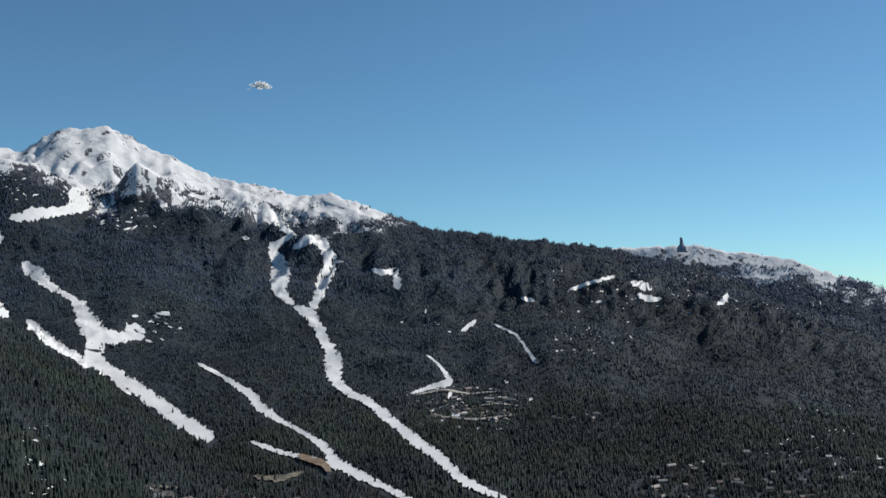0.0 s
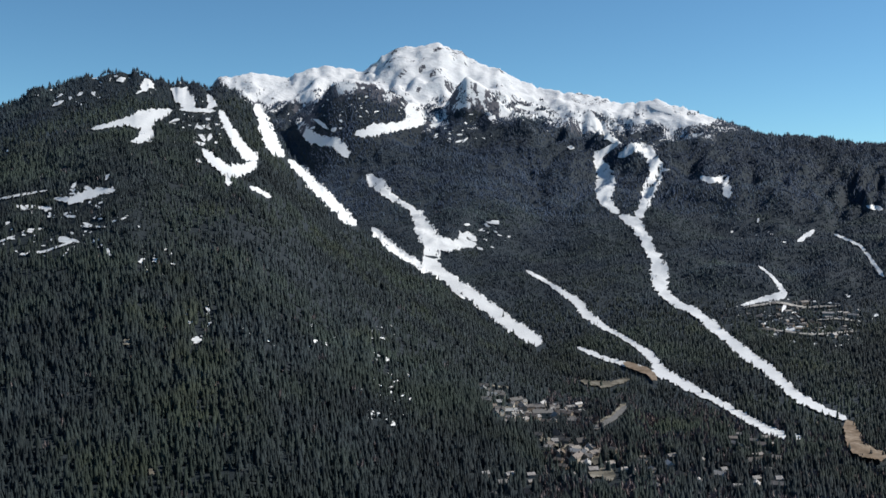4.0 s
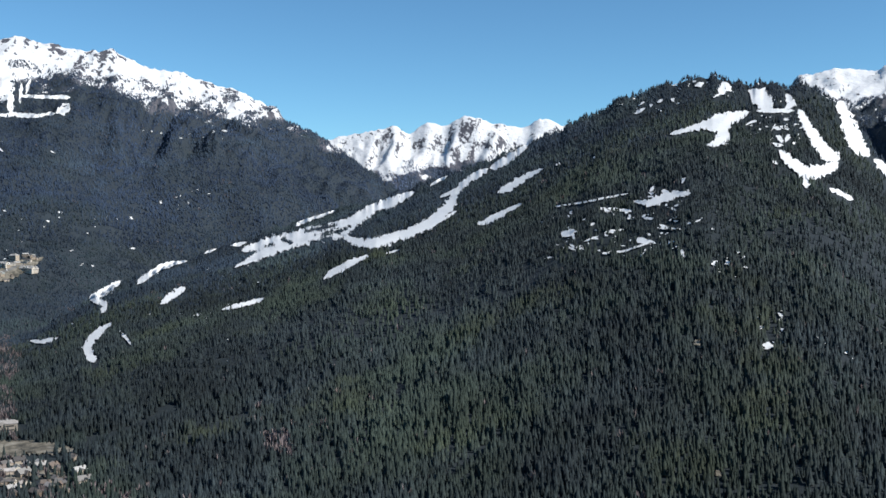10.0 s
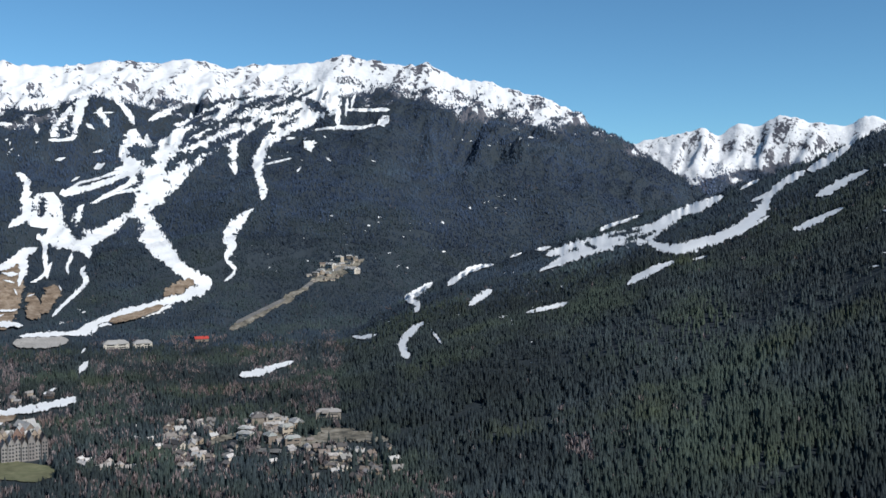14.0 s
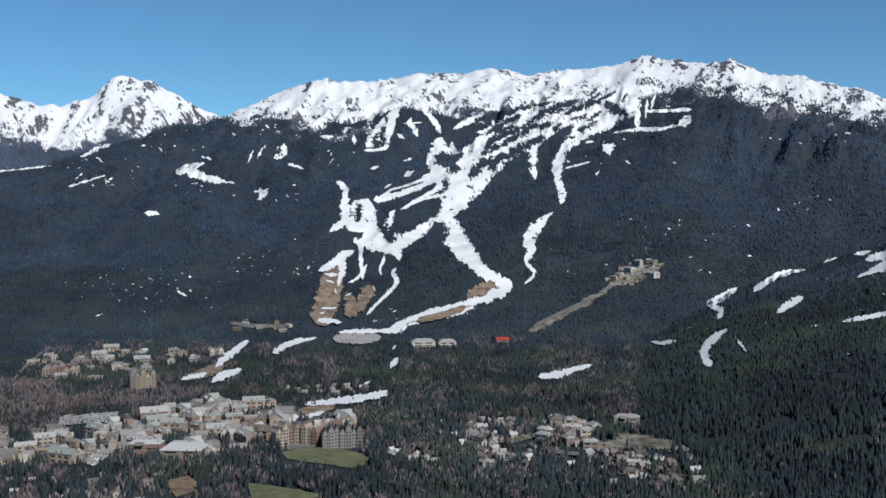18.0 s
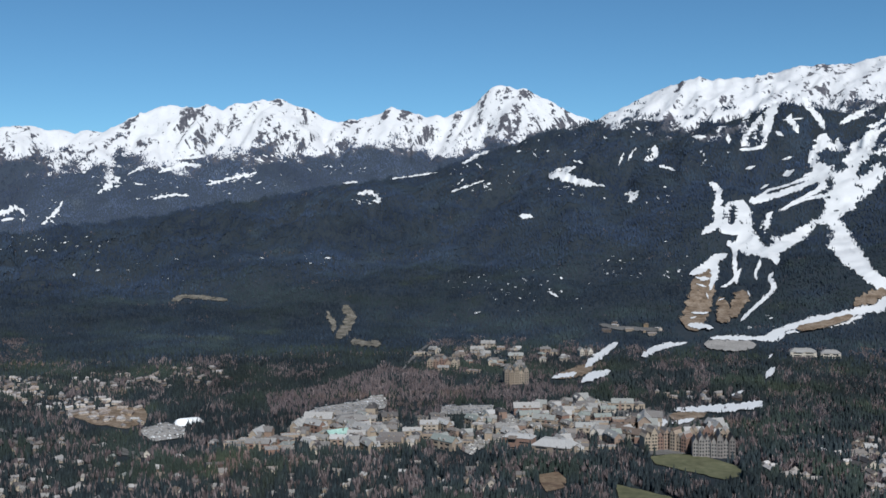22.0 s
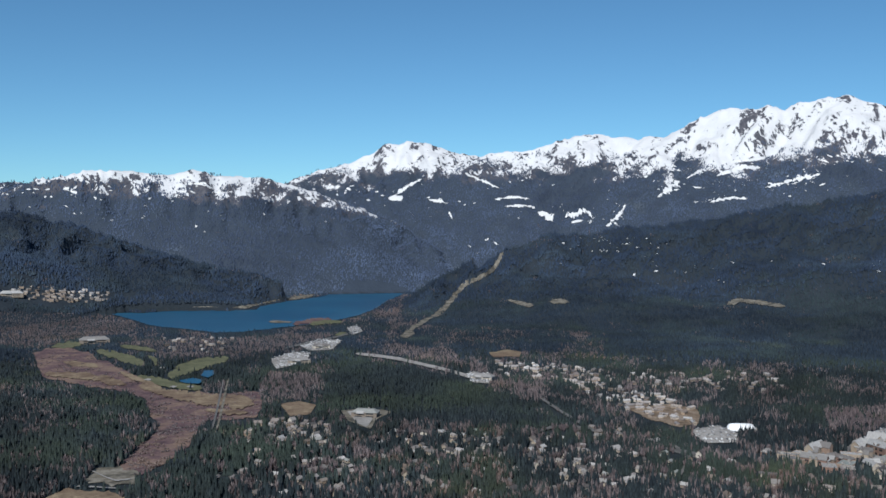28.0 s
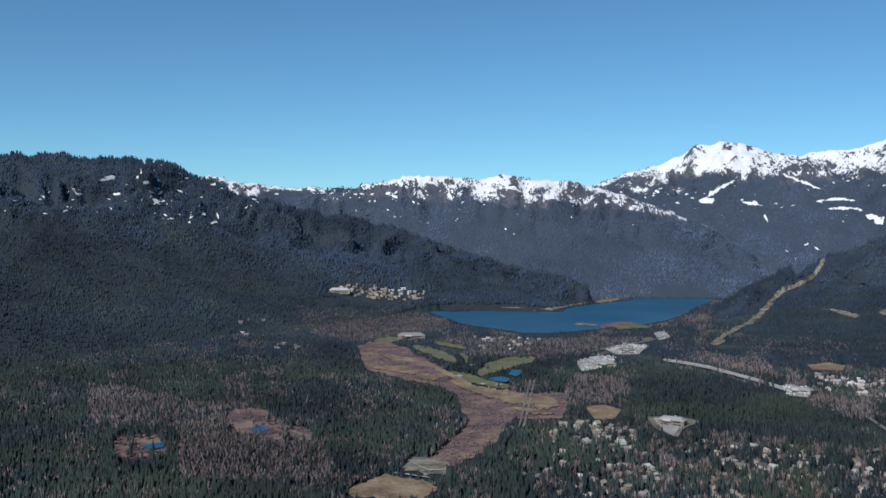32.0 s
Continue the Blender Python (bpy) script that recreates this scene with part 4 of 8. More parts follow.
ski_run([(87.39, 2.37, 0.13), (86.73, 2.63, 0.16), (86.18, 2.89, 0.20)])
ski_run([(88.38, 2.47, 0.33), (87.79, 2.77, 0.23)])
ski_run([(90.34, 2.87, 0.16), (89.82, 3.03, 0.13)])
ski_run([(89.53, 1.76, 0.13), (89.10, 2.02, 0.13)])
ski_run([(88.41, 3.36, 0.10), (87.85, 3.52, 0.13)])
ski_run([(89.22, -1.63, 0.58), (88.73, -2.02, 0.46), (88.67, -2.49, 0.16)])
ski_run([(91.31, -1.16, 0.58), (90.86, -1.62, 0.29), (90.93, -2.18, 0.20), (90.87, -2.83, 0.23), (90.81, -3.65, 0.13)], 5.5)
ski_run([(91.25, -1.88, 0.13), (91.97, -2.27, 0.52), (92.50, -2.65, 0.49), (93.09, -2.98, 0.29), (93.41, -3.10, 0.13)], 5.5)
ski_run([(91.97, -2.40, 0.46), (91.98, -3.05, 0.39), (92.15, -3.64, 0.20), (92.25, -4.03, 0.16)], 5.5)
ski_run([(93.50, -5.97, 0.26), (92.52, -6.02, 0.26), (92.00, -6.12, 0.13)], 5.5)
ski_run([(93.30, -5.58, 0.16), (92.97, -5.46, 0.10)], 5.5)
ski_run([(90.54, -2.67, 0.10), (90.87, -3.32, 0.20), (91.26, -3.65, 0.16), (91.69, -3.81, 0.13)], 5.5)
ski_run([(88.83, -2.81, 0.13), (89.10, -3.17, 0.20), (88.80, -3.54, 0.26), (88.97, -3.96, 0.23), (89.40, -4.39, 0.23), (89.96, -4.91, 0.16), (90.39, -5.36, 0.16), (90.62, -5.62, 0.10)])
ski_run([(89.55, -2.09, 0.13), (89.62, -2.51, 0.16), (89.82, -2.84, 0.13), (89.72, -3.33, 0.13)])
ski_run([(79.70, 0.37, 0.13), (80.09, 0.08, 0.26), (80.51, -0.34, 0.55), (80.97, -0.80, 0.72), (81.13, -1.26, 0.62), (80.90, -1.72, 0.49), (81.00, -2.11, 0.42), (81.36, -2.41, 0.23), (81.13, -2.80, 0.23), (80.74, -3.13, 0.20), (81.00, -3.52, 0.16), (81.43, -3.85, 0.10)])
ski_run([(92.26, -6.57, 0.16), (90.89, -6.53, 0.23), (89.57, -6.54, 0.20), (88.72, -6.42, 0.46), (88.19, -6.20, 0.23)])
ski_run([(88.26, -6.20, 0.13), (86.93, -5.88, 0.20), (85.61, -5.56, 0.26), (84.29, -5.16, 0.23)])
ski_run([(95.51, -7.25, 0.23), (94.48, -7.05, 0.20), (93.44, -6.85, 0.10)])
ski_run([(82.71, -3.36, 0.13), (82.90, -3.62, 0.20)])
ski_run([(88.72, 6.60, 0.46), (88.95, 6.05, 0.52), (89.12, 5.50, 0.52), (89.25, 5.02, 0.46), (89.45, 4.53, 0.39), (89.78, 4.07, 0.26)])
ski_run([(89.18, 5.99, 0.26), (89.51, 5.60, 0.29), (89.90, 5.08, 0.52), (90.17, 4.63, 0.49), (90.56, 4.10, 0.42)])
ski_run([(90.73, 3.97, 0.13), (89.84, 3.98, 0.16), (89.19, 4.27, 0.23)])
ski_run([(90.16, 6.27, 0.20), (90.29, 5.89, 0.46), (90.49, 5.60, 0.20)])
ski_run([(87.90, 5.89, 0.13), (88.07, 5.57, 0.23), (87.81, 5.21, 0.29), (87.55, 4.72, 0.23)])
ski_run([(88.43, 5.50, 0.10), (87.28, 5.57, 0.07)])
ski_run([(88.76, 4.89, 0.29), (88.33, 4.63, 0.13)])
ski_run([(87.41, 6.73, 0.23), (87.05, 6.18, 0.33), (86.72, 5.73, 0.29), (86.36, 5.30, 0.29), (86.27, 4.85, 0.23)])
ski_run([(91.28, 4.85, 0.29), (91.21, 4.27, 0.13)])
ski_run([(93.22, 4.77, 0.13), (92.45, 4.71, 0.20)])
ski_run([(76.92, 4.21, 0.26), (76.57, 3.95, 0.58), (76.48, 3.59, 0.16)])
ski_run([(77.56, 3.25, 0.10), (78.40, 3.03, 0.10), (79.11, 2.85, 0.10)])
ski_run([(73.00, 3.15, 0.13), (72.78, 3.05, 0.08)])



ski_run([(10.26, 5.20, 0.58), (9.70, 4.60, 0.42), (9.26, 4.19, 0.39), (8.80, 3.82, 0.26), (8.48, 3.75, 0.10)])
ski_run([(8.62, 3.75, 0.13), (9.37, 3.40, 0.29), (9.88, 2.98, 0.55), (9.58, 2.36, 0.68), (9.31, 1.74, 0.88), (9.50, 1.13, 1.04), (9.44, 0.51, 0.75), (9.02, 0.05, 0.46), (8.56, -0.29, 0.29)])
ski_run([(8.75, 2.93, 0.20), (8.24, 3.26, 0.49), (7.65, 3.55, 0.55), (7.09, 3.38, 0.49), (6.71, 2.77, 0.68), (6.51, 2.29, 0.78), (6.67, 1.72, 0.65), (6.88, 1.11, 0.72), (7.15, 0.51, 0.58), (7.34, -0.10, 0.49), (7.61, -0.56, 0.58)])
ski_run([(6.57, 2.20, 0.16), (5.79, 2.22, 0.13)])
ski_run([(8.67, -0.38, 0.20), (8.04, -0.65, 0.58), (7.58, -0.92, 0.58), (7.29, -1.47, 0.62), (6.94, -2.23, 0.55), (6.53, -2.82, 0.62), (6.30, -3.42, 0.88), (6.34, -4.03, 0.94), (6.14, -4.63, 0.62), (5.71, -5.12, 0.42), (5.21, -5.43, 0.36)] + [(4.47, -5.77, 0.45), (2.85, -7.03, 0.5), (1.73, -7.97, 0.58), (-0.02, -9.19, 0.52), (-1.13, -10.24, 0.5), (-2.53, -10.96, 0.34), (-3.75, -11.35, 0.24)])
ski_run([(11.60, 3.57, 0.16), (11.18, 3.50, 0.29)])
ski_run([(20.72, 6.22, 0.55), (20.56, 5.67, 0.81), (20.20, 5.25, 1.10), (20.58, 4.97, 0.65), (21.22, 4.82, 0.49), (22.03, 4.70, 0.42), (22.67, 4.64, 0.72), (23.32, 4.42, 0.49), (23.93, 4.29, 0.23)])
ski_run([(26.28, 5.21, 0.13), (25.76, 4.88, 0.23), (25.34, 4.56, 0.10)])
ski_run([(26.71, 4.63, 0.42), (26.44, 4.17, 0.68), (25.89, 3.91, 0.55), (25.27, 3.91, 0.49), (24.74, 3.74, 0.68), (24.48, 3.32, 0.65), (24.25, 2.93, 0.20)])
ski_run([(18.03, 3.88, 0.20), (17.56, 4.01, 0.10)])
ski_run([(19.30, 4.12, 0.26), (19.05, 4.22, 0.16)])
ski_run([(52.91, 1.09, 0.19), (53.63, 0.80, 0.45), (54.44, 0.40, 0.48), (55.42, 0.07, 0.53), (56.23, -0.52, 0.72), (56.88, -1.01, 0.66), (57.52, -1.44, 0.53), (58.49, -1.66, 0.40), (59.45, -1.76, 0.53), (60.40, -1.98, 0.72), (61.35, -2.33, 0.64), (61.98, -2.65, 0.43), (62.76, -3.03, 0.21), (63.29, -3.31, 0.11)])
ski_run([(57.46, 0.03, 0.11), (58.48, -0.33, 0.16), (59.38, -0.62, 0.21), (59.83, -0.92, 0.24)])
ski_run([(56.23, -0.46, 0.27), (57.52, -0.85, 0.38), (58.49, -1.11, 0.45), (59.45, -1.34, 0.56), (60.40, -1.66, 0.59), (61.35, -1.88, 0.64), (62.29, -2.13, 0.40), (62.91, -2.32, 0.16)])
ski_run([(46.35, 3.86, 0.16), (47.24, 3.27, 0.40), (47.89, 2.78, 0.45), (48.61, 2.49, 0.27)])
ski_run([(48.65, 2.49, 0.21), (49.37, 2.06, 0.38), (50.09, 1.60, 0.38), (50.51, 1.10, 0.32), (50.74, 0.61, 0.51), (51.17, -0.02, 0.59), (51.99, -0.67, 0.56), (52.97, -1.17, 0.48), (53.95, -1.50, 0.53), (54.93, -1.83, 0.56), (55.91, -1.89, 0.53), (56.62, -1.73, 0.38), (57.27, -1.27, 0.27)])
ski_run([(51.01, 2.05, 0.11), (51.66, 1.72, 0.19), (52.09, 1.42, 0.08)])
ski_run([(50.15, 1.47, 0.16), (50.84, 1.07, 0.21), (51.53, 0.77, 0.13)])
ski_run([(50.48, 0.02, 0.16), (51.17, -0.44, 0.21), (51.69, -0.74, 0.13)])
ski_run([(45.43, 2.49, 0.11), (46.25, 2.13, 0.27), (46.90, 1.74, 0.38), (47.56, 1.31, 0.38), (48.18, 1.05, 0.13)])
ski_run([(46.67, 0.46, 0.11), (47.39, 0.10, 0.21), (48.21, -0.33, 0.40), (48.86, -0.67, 0.27), (49.42, -0.77, 0.11)])
ski_run([(62.53, -1.81, 0.11), (63.06, -1.94, 0.21), (63.53, -2.03, 0.13)])
ski_run([(64.26, -2.18, 0.11), (64.94, -2.46, 0.16)])
ski_run([(65.85, -2.87, 0.11), (66.87, -3.04, 0.27), (67.62, -3.40, 0.34), (68.21, -3.80, 0.32), (68.60, -4.16, 0.21)])
ski_run([(53.82, -2.29, 0.11), (54.67, -2.52, 0.13)])
ski_run([(55.52, -2.61, 0.13), (56.23, -2.87, 0.30), (56.88, -3.20, 0.40), (57.69, -3.61, 0.38), (58.24, -4.03, 0.19)])
ski_run([(38.40, 4.34, 0.13), (37.40, 4.61, 0.26), (36.61, 4.82, 0.36), (35.74, 4.91, 0.91), (35.31, 5.12, 0.78), (34.66, 5.33, 0.52), (34.05, 5.50, 0.23)])
ski_run([(35.67, 4.65, 0.72), (35.39, 4.14, 0.78), (35.94, 3.80, 0.29), (36.38, 3.71, 0.13)])
ski_run([(34.19, 6.72, 0.29), (33.63, 6.40, 0.84), (33.23, 5.98, 0.88), (32.83, 5.63, 0.29)])
ski_run([(33.75, 5.56, 0.16), (32.47, 5.53, 0.20), (31.69, 5.51, 0.16)])
ski_run([(32.21, 6.45, 0.33), (31.82, 5.97, 0.49), (32.23, 5.58, 0.20)])
ski_run([(32.56, 7.38, 0.46), (31.71, 7.20, 0.33)])
ski_run([(36.55, 7.19, 0.29), (37.01, 7.01, 0.26)])
ski_run([(35.73, 6.48, 0.39), (35.36, 7.00, 0.46), (35.02, 6.65, 0.23)])
ski_run([(39.06, 6.13, 0.26), (38.77, 6.32, 0.29)])
ski_run([(39.76, 5.85, 0.20), (40.33, 5.54, 0.16)])
ski_run([(40.44, 0.57, 0.10), (39.42, 0.45, 0.37), (38.62, 0.77, 0.46), (37.93, 1.00, 0.35), (37.10, 1.00, 0.12)])
ski_run([(37.68, 1.58, 0.26), (37.46, 1.90, 0.23)])
ski_run([(44.83, 0.24, 0.08), (43.46, 0.44, 0.08), (41.51, 0.83, 0.10), (40.61, 1.00, 0.06)])
ski_run([(41.83, 0.15, 0.17), (40.47, -0.01, 0.10)])
ski_run([(43.12, -1.79, 0.08), (42.30, -1.46, 0.10)])
ski_run([(41.66, -1.19, 0.12), (40.85, -1.06, 0.08)])
ski_run([(41.81, -2.43, 0.15), (40.84, -2.33, 0.10), (39.30, -1.76, 0.10)])
ski_run([(45.40, -2.79, 0.06), (44.91, -2.69, 0.08)])
ski_run([(38.92, -0.98, 0.10), (37.65, -1.04, 0.10)])
ski_run([(35.27, -3.00, 0.25), (34.96, -2.84, 0.20)])
strip("snow_glade", [(140.29, 2.78, 0.09), (141.14, 2.31, 0.14), (141.84, 1.79, 0.14), (142.28, 1.55, 0.07)], SNOW, "patch of old snow in a glade of the mountain forest", "snow", lift=2.2, ragged=0.5)
strip("snow_glade", [(139.94, 1.57, 0.09), (139.31, 1.48, 0.17), (138.74, 1.33, 0.09)], SNOW, "patch of old snow in a glade of the mountain forest", "snow", lift=2.2, ragged=0.5)
strip("snow_glade", [(138.72, 0.84, 0.19), (138.52, 0.44, 0.09)], SNOW, "patch of old snow in a glade of the mountain forest", "snow", lift=2.2, ragged=0.5)
strip("snow_glade", [(135.50, 1.19, 0.07), (134.30, 1.22, 0.12), (133.63, 1.06, 0.09)], SNOW, "patch of old snow in a glade of the mountain forest", "snow", lift=2.2, ragged=0.5)
strip("snow_glade", [(133.60, 0.84, 0.21), (132.93, 0.65, 0.35), (132.68, 0.30, 0.09)], SNOW, "patch of old snow in a glade of the mountain forest", "snow", lift=2.2, ragged=0.5)
strip("snow_glade", [(132.03, 0.55, 0.14), (131.22, 0.78, 0.35), (130.72, 1.00, 0.19), (130.41, 0.46, 0.07)], SNOW, "patch of old snow in a glade of the mountain forest", "snow", lift=2.2, ragged=0.5)
strip("snow_glade", [(128.54, 1.36, 0.09), (128.83, 0.84, 0.21), (129.31, 0.32, 0.24), (129.69, 0.03, 0.09)], SNOW, "patch of old snow in a glade of the mountain forest", "snow", lift=2.2, ragged=0.5)
strip("snow_glade", [(125.54, 2.66, 0.21), (125.93, 2.33, 0.33), (126.80, 1.71, 0.12)], SNOW, "patch of old snow in a glade of the mountain forest", "snow", lift=2.2, ragged=0.5)
strip("snow_glade", [(124.27, 3.28, 0.14), (124.83, 2.99, 0.12), (125.22, 2.72, 0.07)], SNOW, "patch of old snow in a glade of the mountain forest", "snow", lift=2.2, ragged=0.5)
strip("snow_glade", [(123.59, 2.89, 0.09), (122.22, 3.38, 0.21), (121.17, 3.31, 0.17)], SNOW, "patch of old snow in a glade of the mountain forest", "snow", lift=2.2, ragged=0.5)
strip("snow_glade", [(122.87, 3.61, 0.07), (120.90, 3.87, 0.12)], SNOW, "patch of old snow in a glade of the mountain forest", "snow", lift=2.2, ragged=0.5)
strip("snow_glade", [(123.93, 1.42, 0.09), (122.88, 1.68, 0.12), (121.83, 1.61, 0.07)], SNOW, "patch of old snow in a glade of the mountain forest", "snow", lift=2.2, ragged=0.5)
strip("snow_glade", [(120.98, 2.23, 0.09), (119.60, 2.59, 0.21), (118.08, 2.95, 0.14)], SNOW, "patch of old snow in a glade of the mountain forest", "snow", lift=2.2, ragged=0.5)
strip("snow_glade", [(136.10, 1.59, 0.07), (134.90, 1.75, 0.12), (133.99, 1.60, 0.07)], SNOW, "patch of old snow in a glade of the mountain forest", "snow", lift=2.2, ragged=0.5)
strip("snow_glade", [(137.85, 3.12, 0.09), (136.53, 2.58, 0.09), (135.73, 2.22, 0.07)], SNOW, "patch of old snow in a glade of the mountain forest", "snow", lift=2.2, ragged=0.5)
strip("snow_glade", [(112.45, 1.67, 0.09), (111.73, 1.86, 0.21), (111.21, 1.57, 0.14), (111.05, 1.21, 0.21), (111.60, 1.31, 0.09)], SNOW, "patch of old snow in a glade of the mountain forest", "snow", lift=2.2, ragged=0.5)
strip("snow_glade", [(113.23, 2.33, 0.09), (112.32, 2.39, 0.09)], SNOW, "patch of old snow in a glade of the mountain forest", "snow", lift=2.2, ragged=0.5)
strip("snow_glade", [(106.98, 1.76, 0.14), (106.29, 2.01, 0.09), (104.97, 2.47, 0.07)], SNOW, "patch of old snow in a glade of the mountain forest", "snow", lift=2.2, ragged=0.5)
strip("snow_glade", [(110.50, 2.57, 0.07), (109.15, 2.75, 0.07), (107.74, 2.93, 0.07)], SNOW, "patch of old snow in a glade of the mountain forest", "snow", lift=2.2, ragged=0.5)
strip("snow_glade", [(106.35, 3.42, 0.09), (105.35, 3.91, 0.19), (104.60, 4.18, 0.07)], SNOW, "patch of old snow in a glade of the mountain forest", "snow", lift=2.2, ragged=0.5)
strip("snow_glade", [(105.47, 3.44, 0.19), (105.13, 3.14, 0.07)], SNOW, "patch of old snow in a glade of the mountain forest", "snow", lift=2.2, ragged=0.5)
strip("snow_glade", [(100.31, 2.52, 0.21), (99.56, 2.39, 0.21), (98.68, 2.15, 0.17), (97.98, 2.02, 0.07)], SNOW, "patch of old snow in a glade of the mountain forest", "snow", lift=2.2, ragged=0.5)
strip("snow_glade", [(103.05, 0.38, 0.09), (102.44, 0.35, 0.26), (102.10, 0.22, 0.07)], SNOW, "patch of old snow in a glade of the mountain forest", "snow", lift=2.2, ragged=0.5)
strip("snow_glade", [(97.01, 3.92, 0.12), (97.30, 3.20, 0.09)], SNOW, "patch of old snow in a glade of the mountain forest", "snow", lift=2.2, ragged=0.5)
strip("snow_glade", [(96.44, 4.09, 0.14), (96.78, 3.46, 0.12)], SNOW, "patch of old snow in a glade of the mountain forest", "snow", lift=2.2, ragged=0.5)
strip("snow_glade", [(97.00, 1.54, 0.21), (96.09, 1.59, 0.28), (96.83, 1.08, 0.12)], SNOW, "patch of old snow in a glade of the mountain forest", "snow", lift=2.2, ragged=0.5)
strip("snow_glade", [(95.09, 3.17, 0.14), (94.10, 2.85, 0.09)], SNOW, "patch of old snow in a glade of the mountain forest", "snow", lift=2.2, ragged=0.5)
strip("snow_glade", [(101.39, -4.01, 0.09), (100.76, -4.37, 0.12)], SNOW, "patch of old snow in a glade of the mountain forest", "snow", lift=2.2, ragged=0.5)
strip("snow_glade", [(105.65, -5.32, 0.09), (105.27, -5.22, 0.09)], SNOW, "patch of old snow in a glade of the mountain forest", "snow", lift=2.2, ragged=0.5)
ski_run([(93.09, -3.24, 0.13), (92.50, -3.37, 0.20), (92.18, -3.31, 0.10)], 5.5)
ski_run([(92.44, -4.13, 0.16), (92.31, -4.46, 0.10)], 5.5)
ski_run([(93.30, -5.26, 0.10), (92.52, -5.30, 0.10), (92.25, -5.21, 0.07)], 5.5)
ski_run([(90.22, -3.99, 0.13), (90.09, -4.31, 0.10)], 5.5)
ski_run([(91.79, -4.56, 0.10), (91.47, -4.43, 0.10)], 5.5)
ski_run([(92.99, -3.63, 0.10), (92.44, -3.80, 0.10)], 5.5)
ski_run([(64.04, -5.70, 0.10), (63.27, -5.52, 0.23), (62.24, -5.28, 0.26), (61.45, -5.04, 0.10)])
ski_run([(68.89, -7.58, 0.10), (69.40, -6.89, 0.13), (69.72, -6.58, 0.10)])
ski_run([(65.62, -6.00, 0.10), (65.07, -5.89, 0.10)])
CLEAR &= ~STANDS

# ---- how trees are made and strewn ----
rng = np.random.default_rng(5)


def cone_mesh(sides, tiers):
    """A conifer of unit height: stacked ragged skirts."""
    v, f = [], []
    for k in range(tiers):
        lo, hi = 0.06 + 0.62 * k / tiers, 0.06 + 0.94 * min(1, (k + 1.55) / tiers) if k < tiers - 1 else 1.0
        rad = 0.20 * (1 - 0.72 * k / tiers)
        b = len(v)
        v.append((0, 0, hi))
        for i in range(sides):
            t = 2 * math.pi * (i + 0.5 * k) / sides
            q = rad * (1.0 if i % 2 else 0.78)
            v.append((q * math.cos(t), q * math.sin(t), lo + (0.03 if i % 2 else 0.0)))
        for i in range(sides):
            f.append((b, b + 1 + i, b + 1 + (i + 1) % sides))
    return np.array(v), np.array(f)


def woods(name, base, size, shape, mat, label, slim=1.0):
    v, f = shape
    n = len(base)
    turn = rng.uniform(0, 6.283, n)
    c, s = np.cos(turn)[:, None], np.sin(turn)[:, None]
    wide = (size * slim * rng.uniform(0.8, 1.25, n))[:, None]
    x = base[:, 0:1] + wide * (c * v[:, 0] - s * v[:, 1]) + (rng.normal(0, 0.02, n) * size)[:, None] * v[:, 2]
    y = base[:, 1:2] + wide * (s * v[:, 0] + c * v[:, 1])
    z = base[:, 2:3] + size[:, None] * v[:, 2] - 0.5
    verts = np.stack([x, y, z], -1).reshape(-1, 3)
    faces = (f[None] + (np.arange(n) * len(v))[:, None, None]).reshape(-1, 3)
    return link_mesh(name, verts, faces, mat, label, "forest", "stuff", shade=True)


def scatter(a0, a1, r0, r1, gap):
    n = int(math.radians(a1 - a0) * (r1 * r1 - r0 * r0) / 2 / gap ** 2)
    a = rng.uniform(a0, a1, n)
    r = np.sqrt(rng.uniform(r0 * r0, r1 * r1, n))
    z, own = land(a, r)
    e = np.degrees(np.arctan2(z - EYE, r))
    i = np.clip(np.searchsorted(fine_a, a), 1, len(fine_a) - 1)
    j = np.clip(np.searchsorted(rings, r) - 2, 0, len(rings) - 1)
    top = np.degrees(np.arctan2(z + 14 - EYE, r))
    keep = (top > np.minimum(seen_e[i, j], seen_e[i - 1, j])) & (e > -18.5) & ~is_clear(a, e)
    sl = np.full(n, 30.0)
    for k, rg in enumerate(RANGES):
        sl = np.where(own == k, along(SNOWLINE[rg[0]], a) + 0.6 * fbm(a * 0.9, e * 2.2, 121, 4, 0.6), sl)
    keep &= in_stand(a, e) | (rng.uniform(0, 1, n) > np.clip(0.40 + (e - sl) * 2.0 + 0.50 * fbm(a * 4.0, e * 7.0, 131, 3, 0.6), 0.0, 1))
    return a[keep], r[keep], z[keep], e[keep], own[keep]


